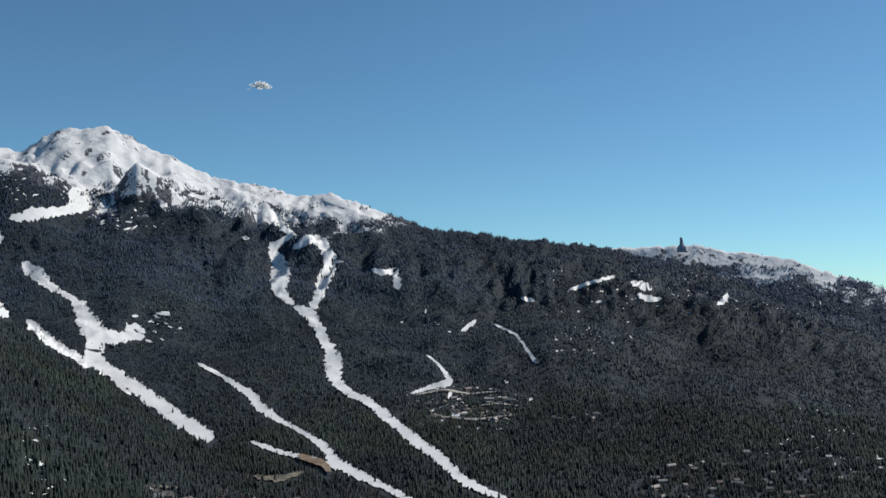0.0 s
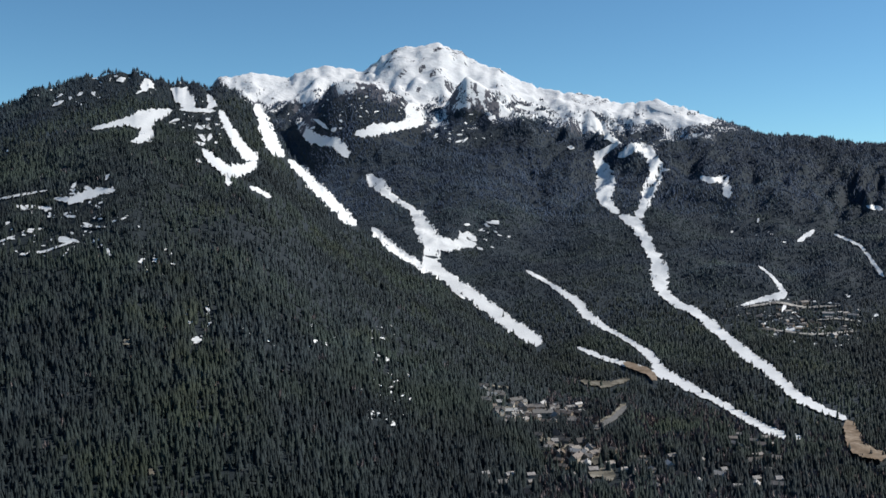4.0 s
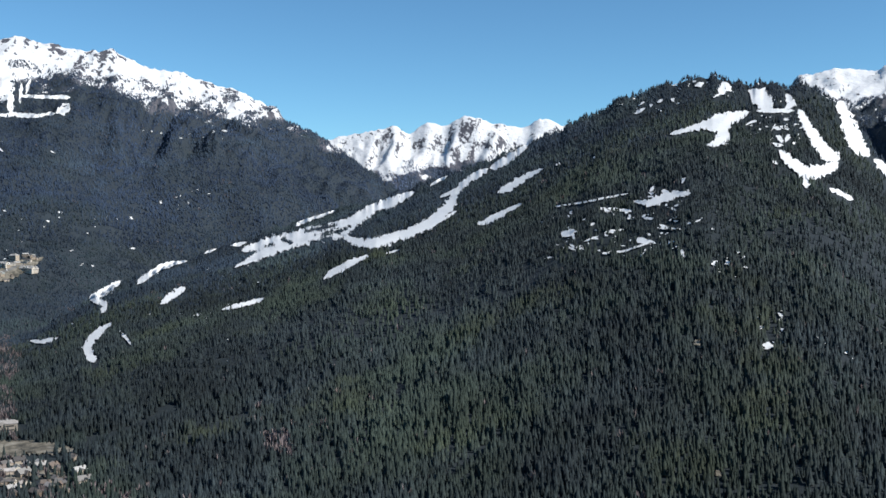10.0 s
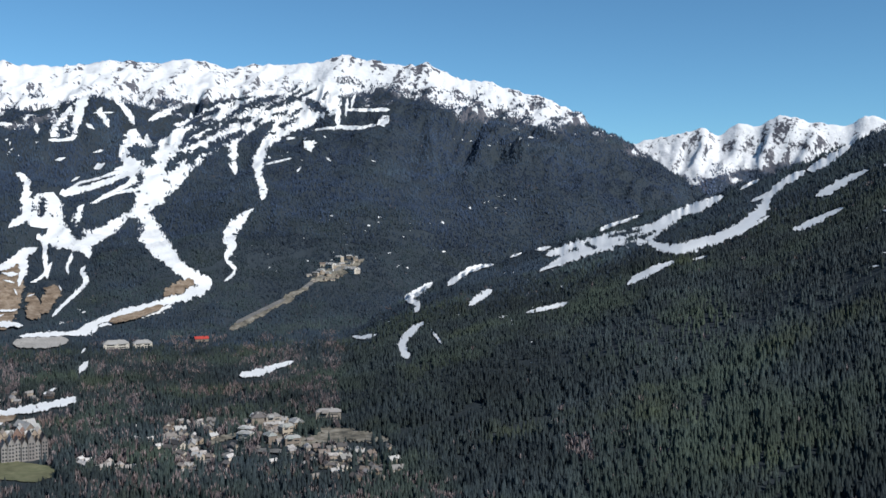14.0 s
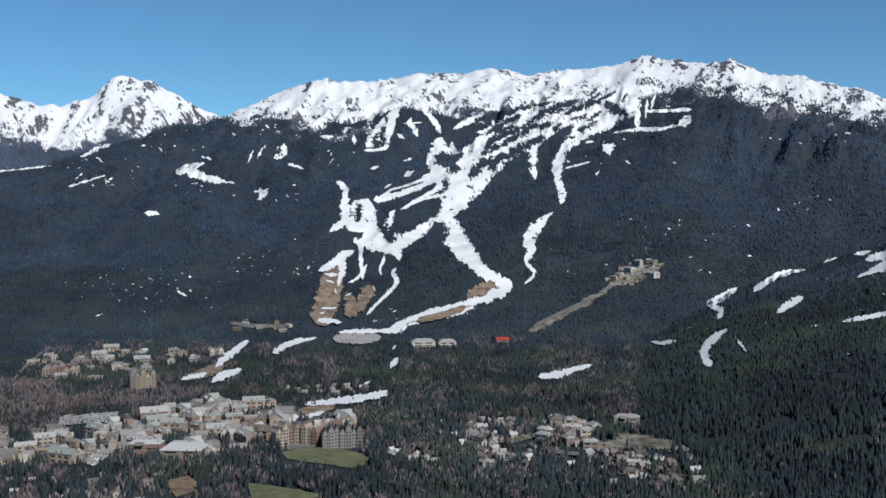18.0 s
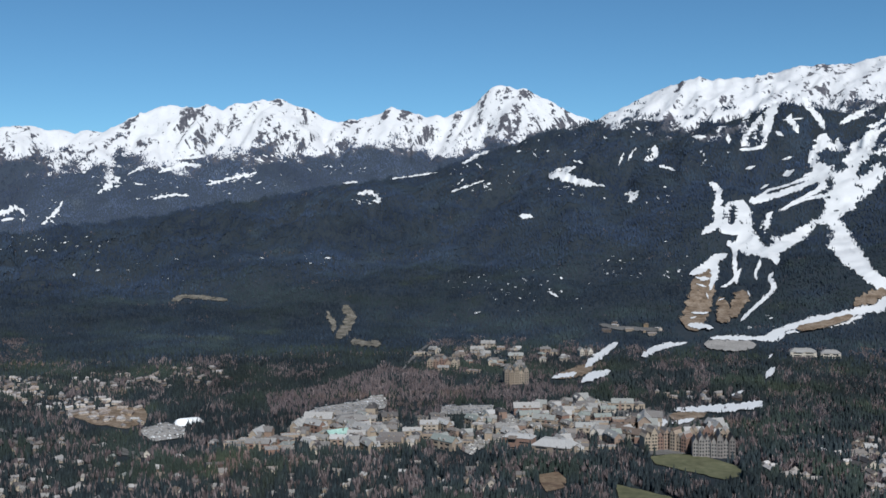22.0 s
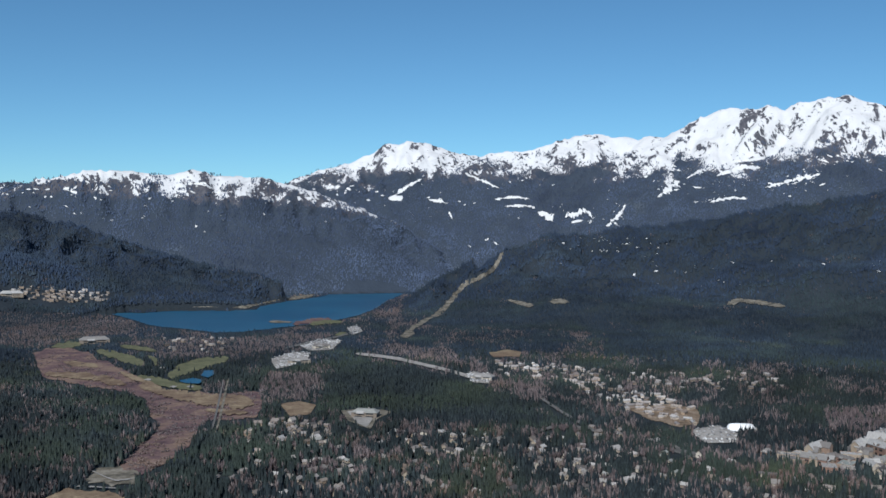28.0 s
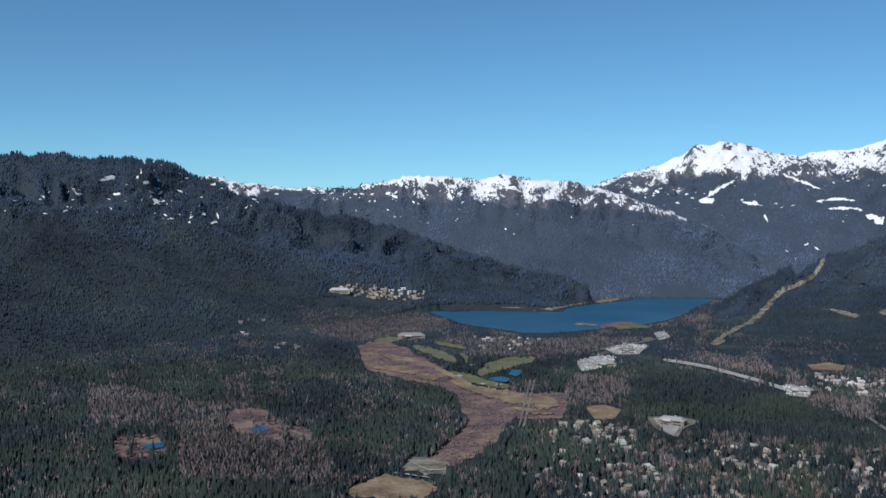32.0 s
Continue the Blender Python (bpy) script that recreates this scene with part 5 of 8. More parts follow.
# ---- old snow in openings of the woods ----
def flecks():
    q = np.random.default_rng(9)
    ca, ce, wa, we = [], [], [], []
    for a, e, ha, he, g in GLADES:
        fine = g in (-0.11, -0.3, -0.4)
        n = int(8 + ha * he * ({-0.11: 150, -0.3: 170, -0.4: 40}[g] if fine else 44 if g == -0.05 else 26) * (0.62 + g))
        aa, ee = a + ha * q.uniform(-1, 1, n), e + he * q.uniform(-1, 1, n)
        lot = fbm(aa * 3.6, ee * 6.5, 83, 3) > 0.08 if fine else fbm(aa * 2.4, ee * 4.0, 83, 3) > -0.2
        ok = (((aa - a) / ha) ** 2 + ((ee - e) / he) ** 2 < 1) & lot
        s = np.exp(q.normal(-4.0 if fine else -3.4, 0.55, n)) * (1 + 0.5 * (g > -0.2) + 0.25 * (g == -0.05))
        ca.append(aa[ok]), ce.append(ee[ok]), wa.append(s[ok] * q.uniform(0.9, 2.6, ok.sum()) * (1.4 if fine else 1.0)), we.append(s[ok] * q.uniform(0.45, 1.0, ok.sum()))
    ca, ce, wa, we = (np.concatenate(v) for v in (ca, ce, wa, we))
    n, k = len(ca), 9
    t = np.arange(k) * 2 * np.pi / k
    rad = q.uniform(0.45, 1.25, (n, k))
    tilt = q.normal(0, 0.5, n)[:, None]
    dx, dy = wa[:, None] * rad * np.cos(t), we[:, None] * rad * np.sin(t)
    aa = np.concatenate([ca[:, None], ca[:, None] + dx * np.cos(tilt) - dy * np.sin(tilt)], 1)
    ee = np.concatenate([ce[:, None], ce[:, None] + dx * np.sin(tilt) + dy * np.cos(tilt)], 1)
    v = meet(aa.ravel(), ee.ravel(), 2.2)
    # a fleck that falls across an edge of the land is left out
    d = np.hypot(v[:, 0], v[:, 1]).reshape(n, k + 1)
    ok = np.ptp(d, axis=1) < 160
    v = v.reshape(n, k + 1, 3)[ok].reshape(-1, 3)
    m = int(ok.sum())
    f = np.stack([np.zeros(k, int), 1 + np.arange(k), 1 + (np.arange(k) + 1) % k], 1)
    f = (f[None] + (np.arange(m) * (k + 1))[:, None, None]).reshape(-1, 3)
    for a, e, w, h in zip(ca[ok], ce[ok], wa[ok], we[ok]):
        clear_strip([(a - w * 0.6, e, h * 1.7), (a + w * 0.6, e, h * 1.7)])
    link_mesh("snow_patches", v, f, SNOW, "scattered patches of old snow in forest clearings", "snow", "stuff")


flecks()

# ---- valley floor: lake, fields, lots, roads ----
EARTH = "tan dug-over earth of a clearing in the forest"
LAKE = [(158.28, -4.77), (156.01, -4.88), (154.05, -4.78), (152.73, -4.81), (151.25, -4.84), (149.44, -4.56), (148.12, -4.32), (146.97, -4.18), (146.15, -4.07), (145.33, -3.83), (144.68, -3.62), (144.52, -3.33), (145.17, -3.20), (144.19, -3.16), (142.89, -3.21), (141.92, -3.35), (141.11, -3.67), (141.43, -3.96), (142.23, -4.30), (142.81, -4.64), (143.36, -4.94), (144.18, -5.22), (145.32, -5.43), (146.79, -5.65), (148.11, -5.79), (149.43, -5.94), (150.75, -6.04), (152.07, -6.05), (153.05, -5.92), (154.37, -5.73), (155.68, -5.56), (156.50, -5.27), (157.31, -5.01)]
clear_area(LAKE)
patch("lake", LAKE, WATER, "deep blue mountain lake with wooded shores", "lake", 0.5, ragged=0.04)
patch("marsh", [(161.54, -6.77), (160.20, -6.53), (158.76, -7.13), (157.30, -7.79), (156.25, -8.44), (154.68, -9.23), (152.70, -9.43), (149.80, -9.48), (149.39, -10.15), (149.72, -10.89), (152.53, -11.03), (153.02, -11.54), (153.74, -12.39), (154.65, -13.05), (155.64, -13.54), (156.88, -13.83), (157.40, -13.19), (156.62, -12.52), (155.78, -11.84), (154.93, -11.12), (155.59, -10.47), (155.98, -9.67), (157.29, -9.08), (159.23, -8.73), (161.15, -8.25), (161.66, -7.50)], MARSH, "reddish brown heath and shrubs on wet marshland", "marsh", 0.5, ragged=0.2)
strip("dry_meadow", [(161.22, -8.05, 0.20), (159.88, -8.17, 0.29), (158.27, -8.42, 0.33), (156.97, -8.82, 0.26)], DRY, "straw-coloured dry grass meadow in the marsh", "meadow", lift=1.1, ragged=0.22)
strip("dry_meadow", [(156.31, -8.89, 0.20), (154.68, -9.45, 0.39), (152.70, -9.81, 0.52), (150.55, -10.07, 0.65), (149.89, -10.19, 0.26)], DRY, "straw-coloured dry grass meadow in the marsh", "meadow", lift=1.1, ragged=0.22)
strip("dry_meadow", [(157.30, -8.11, 0.16), (156.15, -8.64, 0.26), (155.00, -9.16, 0.20)], DRY, "straw-coloured dry grass meadow in the marsh", "meadow", lift=1.1, ragged=0.22)
strip("dry_meadow", [(152.70, -10.39, 0.16), (151.37, -10.58, 0.26), (150.22, -10.64, 0.13)], DRY, "straw-coloured dry grass meadow in the marsh", "meadow", lift=1.1, ragged=0.22)
patch("dry_meadow", [(158.59, -8.35), (157.62, -8.50), (156.80, -8.89), (157.78, -8.81)], DRY, "straw-coloured dry grass meadow in the marsh", "meadow", 1.0, ragged=0.12)
patch("dry_meadow", [(160.20, -7.37), (158.59, -7.58), (158.27, -7.78), (159.88, -7.69)], DRY, "straw-coloured dry grass meadow in the marsh", "meadow", 1.0, ragged=0.12)
strip("golf_course", [(160.84, -6.59, 0.16), (159.95, -6.51, 0.29), (159.18, -6.48, 0.16)], GREEN, "short green golf fairway between trees", "golf course", lift=1.4, ragged=0.15)
strip("golf_course", [(158.53, -6.88, 0.20), (157.69, -7.11, 0.39), (156.81, -7.41, 0.46), (155.93, -7.77, 0.26)], GREEN, "short green golf fairway between trees", "golf course", lift=1.4, ragged=0.15)
strip("golf_course", [(157.30, -6.66, 0.13), (156.26, -6.83, 0.23), (155.28, -7.03, 0.13)], GREEN, "short green golf fairway between trees", "golf course", lift=1.4, ragged=0.15)
strip("golf_course", [(156.38, -8.38, 0.29), (155.34, -8.68, 0.36), (154.35, -8.94, 0.36), (152.80, -9.20, 0.26)], GREEN, "short green golf fairway between trees", "golf course", lift=1.4, ragged=0.15)
strip("golf_course", [(154.75, -8.45, 0.39), (153.76, -8.10, 0.49), (152.71, -7.81, 0.52), (151.33, -7.51, 0.29)], GREEN, "short green golf fairway between trees", "golf course", lift=1.4, ragged=0.15)
strip("golf_course", [(154.36, -8.00, 0.16), (153.04, -7.65, 0.26), (152.32, -7.49, 0.16)], GREEN, "short green golf fairway between trees", "golf course", lift=1.4, ragged=0.15)
strip("golf_course", [(155.83, -7.25, 0.13), (155.28, -7.55, 0.23), (155.41, -7.90, 0.16)], GREEN, "short green golf fairway between trees", "golf course", lift=1.4, ragged=0.15)
patch("pond", [(152.71, -8.26), (152.22, -8.23), (152.08, -8.46), (152.51, -8.65), (152.91, -8.52)], WATER, "bright blue pond on the golf course", "pond", 2.6, ragged=0.02)
patch("pond", [(154.25, -8.78), (153.37, -8.65), (152.74, -8.78), (153.03, -8.98), (153.76, -8.91)], WATER, "bright blue pond on the golf course", "pond", 2.6, ragged=0.02)
patch("sand_bunker", [(156.02, -8.64), (155.79, -8.57), (155.56, -8.63), (155.73, -8.71)], GRAVEL, "pale sand bunker on the golf course", "bunker", 2.4, ragged=0.01)
patch("sand_bunker", [(155.83, -8.13), (155.60, -8.06), (155.37, -8.11), (155.53, -8.19)], GRAVEL, "pale sand bunker on the golf course", "bunker", 2.4, ragged=0.01)
patch("sand_bunker", [(154.64, -9.07), (154.42, -9.00), (154.19, -9.05), (154.35, -9.13)], GRAVEL, "pale sand bunker on the golf course", "bunker", 2.4, ragged=0.01)
patch("sand_bunker", [(153.72, -9.10), (153.49, -9.03), (153.26, -9.09), (153.43, -9.17)], GRAVEL, "pale sand bunker on the golf course", "bunker", 2.4, ragged=0.01)
patch("sand_bunker", [(155.24, -8.00), (155.01, -7.93), (154.78, -7.99), (154.95, -8.07)], GRAVEL, "pale sand bunker on the golf course", "bunker", 2.4, ragged=0.01)
patch("marsh", [(169.37, -10.85), (168.54, -10.29), (167.35, -10.20), (166.56, -10.79), (165.77, -11.35), (164.54, -11.59), (163.91, -12.02), (164.84, -12.25), (166.07, -12.07), (167.35, -11.88), (168.54, -11.63)], MARSH, "reddish brown bog between dark conifers", "marsh", 0.5, ragged=0.14)
patch("marsh", [(175.36, -11.61), (173.16, -11.58), (171.75, -11.84), (171.41, -12.33), (172.60, -12.71), (175.09, -12.87)], MARSH, "reddish brown bog between dark conifers", "marsh", 0.5, ragged=0.14)
patch("pond", [(168.01, -11.51), (167.20, -11.31), (166.62, -11.55), (167.35, -11.73)], WATER, "small dark blue pond in the bog", "pond", 1.4, ragged=0.04)
patch("pond", [(173.78, -12.15), (172.60, -12.04), (172.66, -12.36), (173.44, -12.38)], WATER, "small dark blue pond in the bog", "pond", 1.4, ragged=0.04)
strip("path", [(165.52, -11.67, 0.13), (164.29, -12.22, 0.10), (162.53, -12.69, 0.07)], TRACK, "narrow dirt track through the bog", "path", lift=1.0, ragged=0.2)
patch("clearing", [(159.21, -13.83), (158.37, -13.14), (157.27, -13.20), (156.22, -13.72), (156.61, -14.27), (157.92, -14.11)], TRACK, "sandy clearing with dirt tracks", "clearing", 0.7, ragged=0.22)
strip("path", [(158.96, -13.25, 0.04), (158.24, -13.67, 0.04), (157.53, -14.00, 0.06), (156.61, -13.96, 0.04)], GRAVEL, "pale dirt track on a clearing", "path", lift=1.6, ragged=0.1)
strip("path", [(160.18, -14.05, 0.06), (158.89, -14.21, 0.06), (157.26, -14.44, 0.04)], GRAVEL, "pale dirt track on a clearing", "path", lift=1.6, ragged=0.1)
patch("dry_meadow", [(162.34, -15.12), (161.13, -14.50), (159.85, -14.18), (157.91, -14.52), (156.87, -14.94), (157.91, -15.53), (161.77, -15.45)], DRY, "straw-coloured dry field beside the forest", "meadow", 0.7, ragged=0.22)
patch("dry_meadow", [(148.50, -10.18), (147.41, -10.03), (146.39, -10.27), (146.75, -10.79), (147.90, -10.87)], DRY, "golden dry grass sports field", "field", 0.7, ragged=0.02)
patch("school_ground", [(144.97, -10.63), (144.12, -10.54), (142.49, -10.59), (141.97, -10.73), (142.81, -11.08), (143.26, -11.66), (143.92, -11.49), (144.61, -11.13)], TRACK, "sandy school ground at the forest edge", "yard", 0.6, ragged=0.03)
patch("school_ground", [(144.61, -10.68), (143.31, -10.65), (143.14, -11.15), (143.46, -11.61), (144.05, -11.34)], GRAVEL, "pale paved yard beside a school building", "yard", 1.2, ragged=0.02)
patch("parking_lot", [(149.02, -7.66), (147.77, -7.26), (146.65, -7.31), (147.04, -7.83), (148.68, -8.21)], GRAVEL, "pale grey open parking lot", "parking lot", 0.9, ragged=0.02)
patch("parking_lot", [(147.38, -6.86), (146.13, -6.55), (144.88, -6.60), (145.47, -7.13), (146.78, -7.18)], GRAVEL, "pale grey open parking lot", "parking lot", 0.9, ragged=0.02)
patch("parking_lot", [(144.63, -5.91), (144.01, -5.77), (143.68, -6.09), (144.33, -6.29)], GRAVEL, "pale grey open parking lot", "parking lot", 0.9, ragged=0.02)
patch("parking_lot", [(137.55, -8.57), (136.45, -8.59), (136.38, -9.00), (137.32, -8.97)], GRAVEL, "pale grey open parking lot", "parking lot", 0.9, ragged=0.02)
strip("railway", [(151.62, -8.65, 0.10), (151.84, -9.69, 0.10), (152.13, -10.97, 0.10), (152.32, -11.61, 0.10)], ASPHALT, "grey ballast track of a railway across the marsh", "railway", lift=1.4, ragged=0.05)
strip("road", [(151.35, -8.65, 0.12), (151.58, -9.68, 0.12), (151.87, -10.97, 0.12), (152.06, -11.61, 0.10)], TRACK, "pale gravel road beside a railway", "road", lift=1.4, ragged=0.05)
strip("road", [(148.26, -7.07, 0.08), (146.78, -6.72, 0.10), (144.98, -6.37, 0.08), (143.84, -6.02, 0.08)], ASPHALT, "grey asphalt road between trees", "road", lift=1.0, ragged=0.05)
strip("road", [(144.15, -7.39, 0.13), (142.85, -7.53, 0.16), (141.55, -7.72, 0.16), (139.94, -8.09, 0.16), (138.66, -8.39, 0.16), (137.23, -8.78, 0.20)], GRAVEL, "pale grey highway between trees", "road", lift=1.0, ragged=0.05)
strip("road", [(144.92, -13.25, 0.08), (144.43, -12.77, 0.10), (143.94, -12.31, 0.08)], ASPHALT, "grey asphalt road between trees", "road", lift=1.0, ragged=0.05)
strip("road", [(150.30, -12.17, 0.08), (149.98, -11.66, 0.08), (149.65, -11.34, 0.08)], ASPHALT, "grey asphalt road between trees", "road", lift=1.0, ragged=0.05)
strip("road", [(138.44, -13.00, 0.08), (137.82, -12.50, 0.11), (137.50, -12.33, 0.08)], ASPHALT, "grey asphalt road between trees", "road", lift=1.0, ragged=0.05)
strip("road", [(134.07, -13.34, 0.08), (133.77, -12.71, 0.10), (133.47, -12.24, 0.08)], ASPHALT, "grey asphalt road between trees", "road", lift=1.0, ragged=0.05)
strip("clearing", [(1.63, -5.52, 0.07), (0.00, -5.19, 0.10), (-1.62, -5.43, 0.10), (-3.40, -5.25, 0.07)], GRAVEL, EARTH, "clearing", lift=2.0)
strip("clearing", [(0.33, -6.73, 0.05), (-1.94, -6.90, 0.09), (-4.20, -6.61, 0.07)], GRAVEL, EARTH, "clearing", lift=2.0)
strip("clearing", [(-1.94, -6.07, 0.05), (-3.24, -5.93, 0.08), (-4.52, -6.10, 0.05)], GRAVEL, EARTH, "clearing", lift=2.0)
strip("clearing", [(15.98, -11.78, 0.16), (14.43, -11.52, 0.29), (11.98, -11.68, 0.20)], TRACK, EARTH, "clearing", lift=2.0)
strip("clearing", [(13.17, -13.28, 0.26), (11.50, -13.53, 0.46), (9.55, -14.50, 0.46)], TRACK, EARTH, "clearing", lift=2.0)
strip("clearing", [(10.81, -9.89, 0.20), (9.33, -10.10, 0.33), (7.89, -9.70, 0.20)], TRACK, EARTH, "clearing", lift=2.0)
strip("clearing", [(16.63, -10.18, 0.10), (14.75, -10.41, 0.13)], TRACK, EARTH, "clearing", lift=2.0)
strip("power_line_cut", [(135.55, -1.42, 0.15), (135.85, -2.06, 0.22), (136.21, -2.58, 0.22), (136.77, -2.91, 0.20), (137.61, -3.24, 0.22), (138.33, -3.97, 0.27), (138.83, -4.62, 0.27), (139.46, -5.15, 0.22), (140.35, -5.62, 0.20), (140.92, -6.03, 0.20), (141.40, -6.36, 0.25)], TRACK, "straight tan strip cut through the forest for a power line", "clearing", lift=2.0, ragged=0.25)
strip("shore", [(154.38, -4.72, 0.06), (153.06, -4.61, 0.08), (152.34, -4.64, 0.14), (151.58, -4.71, 0.08)], TRACK, "pale gravel and grass bank along the lake", "shore", lift=0.9, ragged=0.2)
strip("shore", [(151.35, -4.74, 0.10), (150.49, -4.63, 0.18), (149.60, -4.46, 0.08), (148.45, -4.22, 0.08), (147.14, -4.08, 0.18), (146.48, -3.97, 0.10)], TRACK, "pale gravel and grass bank along the lake", "shore", lift=0.9, ragged=0.2)
strip("shore", [(149.17, -5.51, 0.10), (148.44, -5.50, 0.13), (147.72, -5.56, 0.07)], TRACK, "low brown spit in the lake", "shore", lift=1.4, ragged=0.2)
strip("shore", [(147.78, -5.66, 0.16), (146.80, -5.48, 0.23), (145.48, -5.40, 0.20)], MARSH, "brown reed bank along the lake", "shore", lift=1.2, ragged=0.2)
strip("golf_course", [(146.79, -5.68, 0.20), (145.81, -5.54, 0.23), (144.83, -5.55, 0.13)], GREEN, "green lawn beside the lake", "lawn", lift=1.4, ragged=0.1)
strip("golf_course", [(145.31, -6.31, 0.20), (144.66, -6.17, 0.16)], GREEN, "green lawn beside the lake", "lawn", lift=1.4, ragged=0.1)
patch("building_site", [(163.37, -3.36), (161.80, -3.40), (160.53, -3.63), (159.25, -3.73), (158.29, -3.67), (157.45, -3.83), (157.96, -4.19), (159.25, -4.19), (160.47, -4.44), (161.48, -4.24), (162.43, -3.94)], TRACK, "tan dug-over ground between rows of new houses", "building site", 0.9, ragged=0.1)
patch("building_site", [(164.30, -4.12), (163.37, -4.06), (162.74, -4.26), (163.31, -4.48), (163.99, -4.44)], TRACK, "tan dug-over ground between rows of new houses", "building site", 0.9, ragged=0.1)
patch("building_site", [(157.12, -3.87), (156.67, -3.67), (156.28, -3.83), (156.73, -4.03)], TRACK, "tan dug-over ground between rows of new houses", "building site", 0.9, ragged=0.06)
patch("clearing", [(141.56, -6.36), (140.92, -6.09), (140.60, -6.21), (141.18, -6.48)], TRACK, "sandy clearing at the forest edge", "clearing", 0.9, ragged=0.05)
strip("clearing", [(135.33, -4.24, 0.10), (134.58, -4.41, 0.16), (133.73, -4.58, 0.13)], TRACK, "tan forest road on the hillside", "clearing", lift=1.4, ragged=0.2)
strip("clearing", [(132.88, -4.33, 0.13), (132.22, -4.25, 0.23), (131.69, -4.36, 0.13)], TRACK, "tan forest road on the hillside", "clearing", lift=1.4, ragged=0.2)
patch("golf_course", [(95.59, -13.26), (94.10, -13.03), (92.34, -13.14), (90.61, -13.56), (90.19, -14.01), (91.47, -14.30), (93.50, -13.94), (95.29, -13.66)], GREEN, "mown green field below a hotel", "golf course", 0.8)
patch("golf_course", [(97.50, -14.84), (95.80, -15.14), (93.16, -15.69), (93.83, -16.26), (97.12, -16.18)], GREEN, "mown green field between conifers", "golf course", 0.8)
patch("golf_course", [(102.12, -14.46), (100.85, -14.25), (99.90, -14.96), (101.48, -15.41)], DRY, "mown green and tan field between conifers", "golf course", 0.8)
patch("village_ground", [(121.13, -12.62), (118.52, -12.00), (115.88, -11.09), (112.90, -10.61), (109.27, -11.18), (105.99, -11.20), (102.76, -10.74), (98.35, -10.28), (95.60, -10.52), (92.34, -11.18), (90.91, -11.52), (90.62, -12.53), (93.50, -12.99), (96.50, -13.25), (99.59, -13.27), (104.37, -12.99), (109.27, -13.08), (113.90, -13.09), (117.54, -13.28)], ASPHALT, "grey streets and plazas of a resort village", "pavement", 0.4, clear=False)
LOT = "pale grey open parking lot"
patch("parking_lot", [(115.88, -11.22), (114.88, -10.59), (112.57, -10.29), (111.08, -9.91), (110.72, -10.29), (110.91, -10.71), (113.56, -11.02)], GRAVEL, LOT, "parking lot", 0.9, ragged=0.02)
patch("parking_lot", [(107.62, -10.65), (104.53, -10.54), (104.53, -11.04), (107.62, -11.10)], GRAVEL, LOT, "parking lot", 0.9, ragged=0.02)
patch("parking_lot", [(103.98, -11.16), (102.28, -10.67), (101.80, -11.09), (103.72, -11.72)], GRAVEL, LOT, "parking lot", 0.9, ragged=0.02)
patch("parking_lot", [(124.81, -11.37), (123.37, -11.02), (122.25, -11.38), (122.16, -11.89), (124.02, -12.03)], GRAVEL, LOT, "parking lot", 0.9, ragged=0.02)
patch("parking_lot", [(106.48, -13.10), (105.02, -12.13), (104.43, -12.43), (105.83, -13.40)], GRAVEL, LOT, "parking lot", 0.9, ragged=0.02)
patch("parking_lot", [(137.57, -8.70), (136.35, -8.50), (136.25, -9.08), (137.33, -9.03)], GRAVEL, LOT, "parking lot", 0.9, ragged=0.02)
patch("parking_lot", [(-8.82, -14.56), (-10.23, -13.99), (-11.29, -14.02), (-12.18, -14.78), (-9.41, -15.23)], GRAVEL, LOT, "parking lot", 0.9, ragged=0.02)
patch("parking_lot", [(137.68, -8.60), (137.21, -8.39), (136.29, -8.64), (136.36, -9.03), (137.22, -9.02)], GRAVEL, LOT, "parking lot", 0.9, ragged=0.02)
patch("building_site", [(128.29, -10.28), (126.00, -9.94), (124.33, -10.19), (124.33, -10.97), (125.38, -11.19), (127.05, -10.89)], BROWN, "orange-brown dug-over ground between new townhouses", "building site", 0.7, ragged=0.08)
patch("dry_meadow", [(136.34, -7.29), (135.27, -7.09), (134.40, -7.21), (134.50, -7.53), (136.05, -7.54)], DRY, "straw-coloured dry grass field below the forest", "meadow", 0.8, ragged=0.06)
BASE = "brown bare earth at the foot of a ski run"
strip("bare_slope", [(92.30, -2.66, 0.65), (92.57, -3.47, 1.17), (92.74, -4.29, 1.24), (92.91, -5.10, 1.24), (93.24, -5.75, 1.30), (93.50, -6.16, 0.98)], BROWN, BASE, "bare slope", lift=3.0, ragged=0.25)
strip("bare_slope", [(91.79, -4.30, 0.33), (91.47, -4.79, 0.58), (91.47, -5.35, 0.78), (91.87, -5.67, 0.52)], BROWN, BASE, "bare slope", lift=3.0, ragged=0.25)
strip("bare_slope", [(90.48, -3.85, 0.46), (90.55, -4.38, 0.84), (90.88, -4.96, 0.72), (91.14, -5.48, 0.52)], BROWN, BASE, "bare slope", lift=3.0, ragged=0.25)
strip("bare_slope", [(84.78, -4.67, 0.29), (84.09, -4.25, 0.58), (83.37, -3.88, 0.52), (83.04, -4.08, 0.20)], BROWN, BASE, "bare slope", lift=3.0, ragged=0.25)
strip("bare_slope", [(84.73, -5.21, 0.28), (86.05, -5.69, 0.35), (87.69, -6.06, 0.28)], BROWN, BASE, "bare slope", lift=5.0, ragged=0.1)
strip("bare_slope", [(-3.70, -11.51, 0.46), (-4.01, -12.26, 0.75), (-4.23, -13.00, 0.69), (-5.74, -13.35, 0.41)], BROWN, BASE, "bare slope", lift=5.0, ragged=0.1)
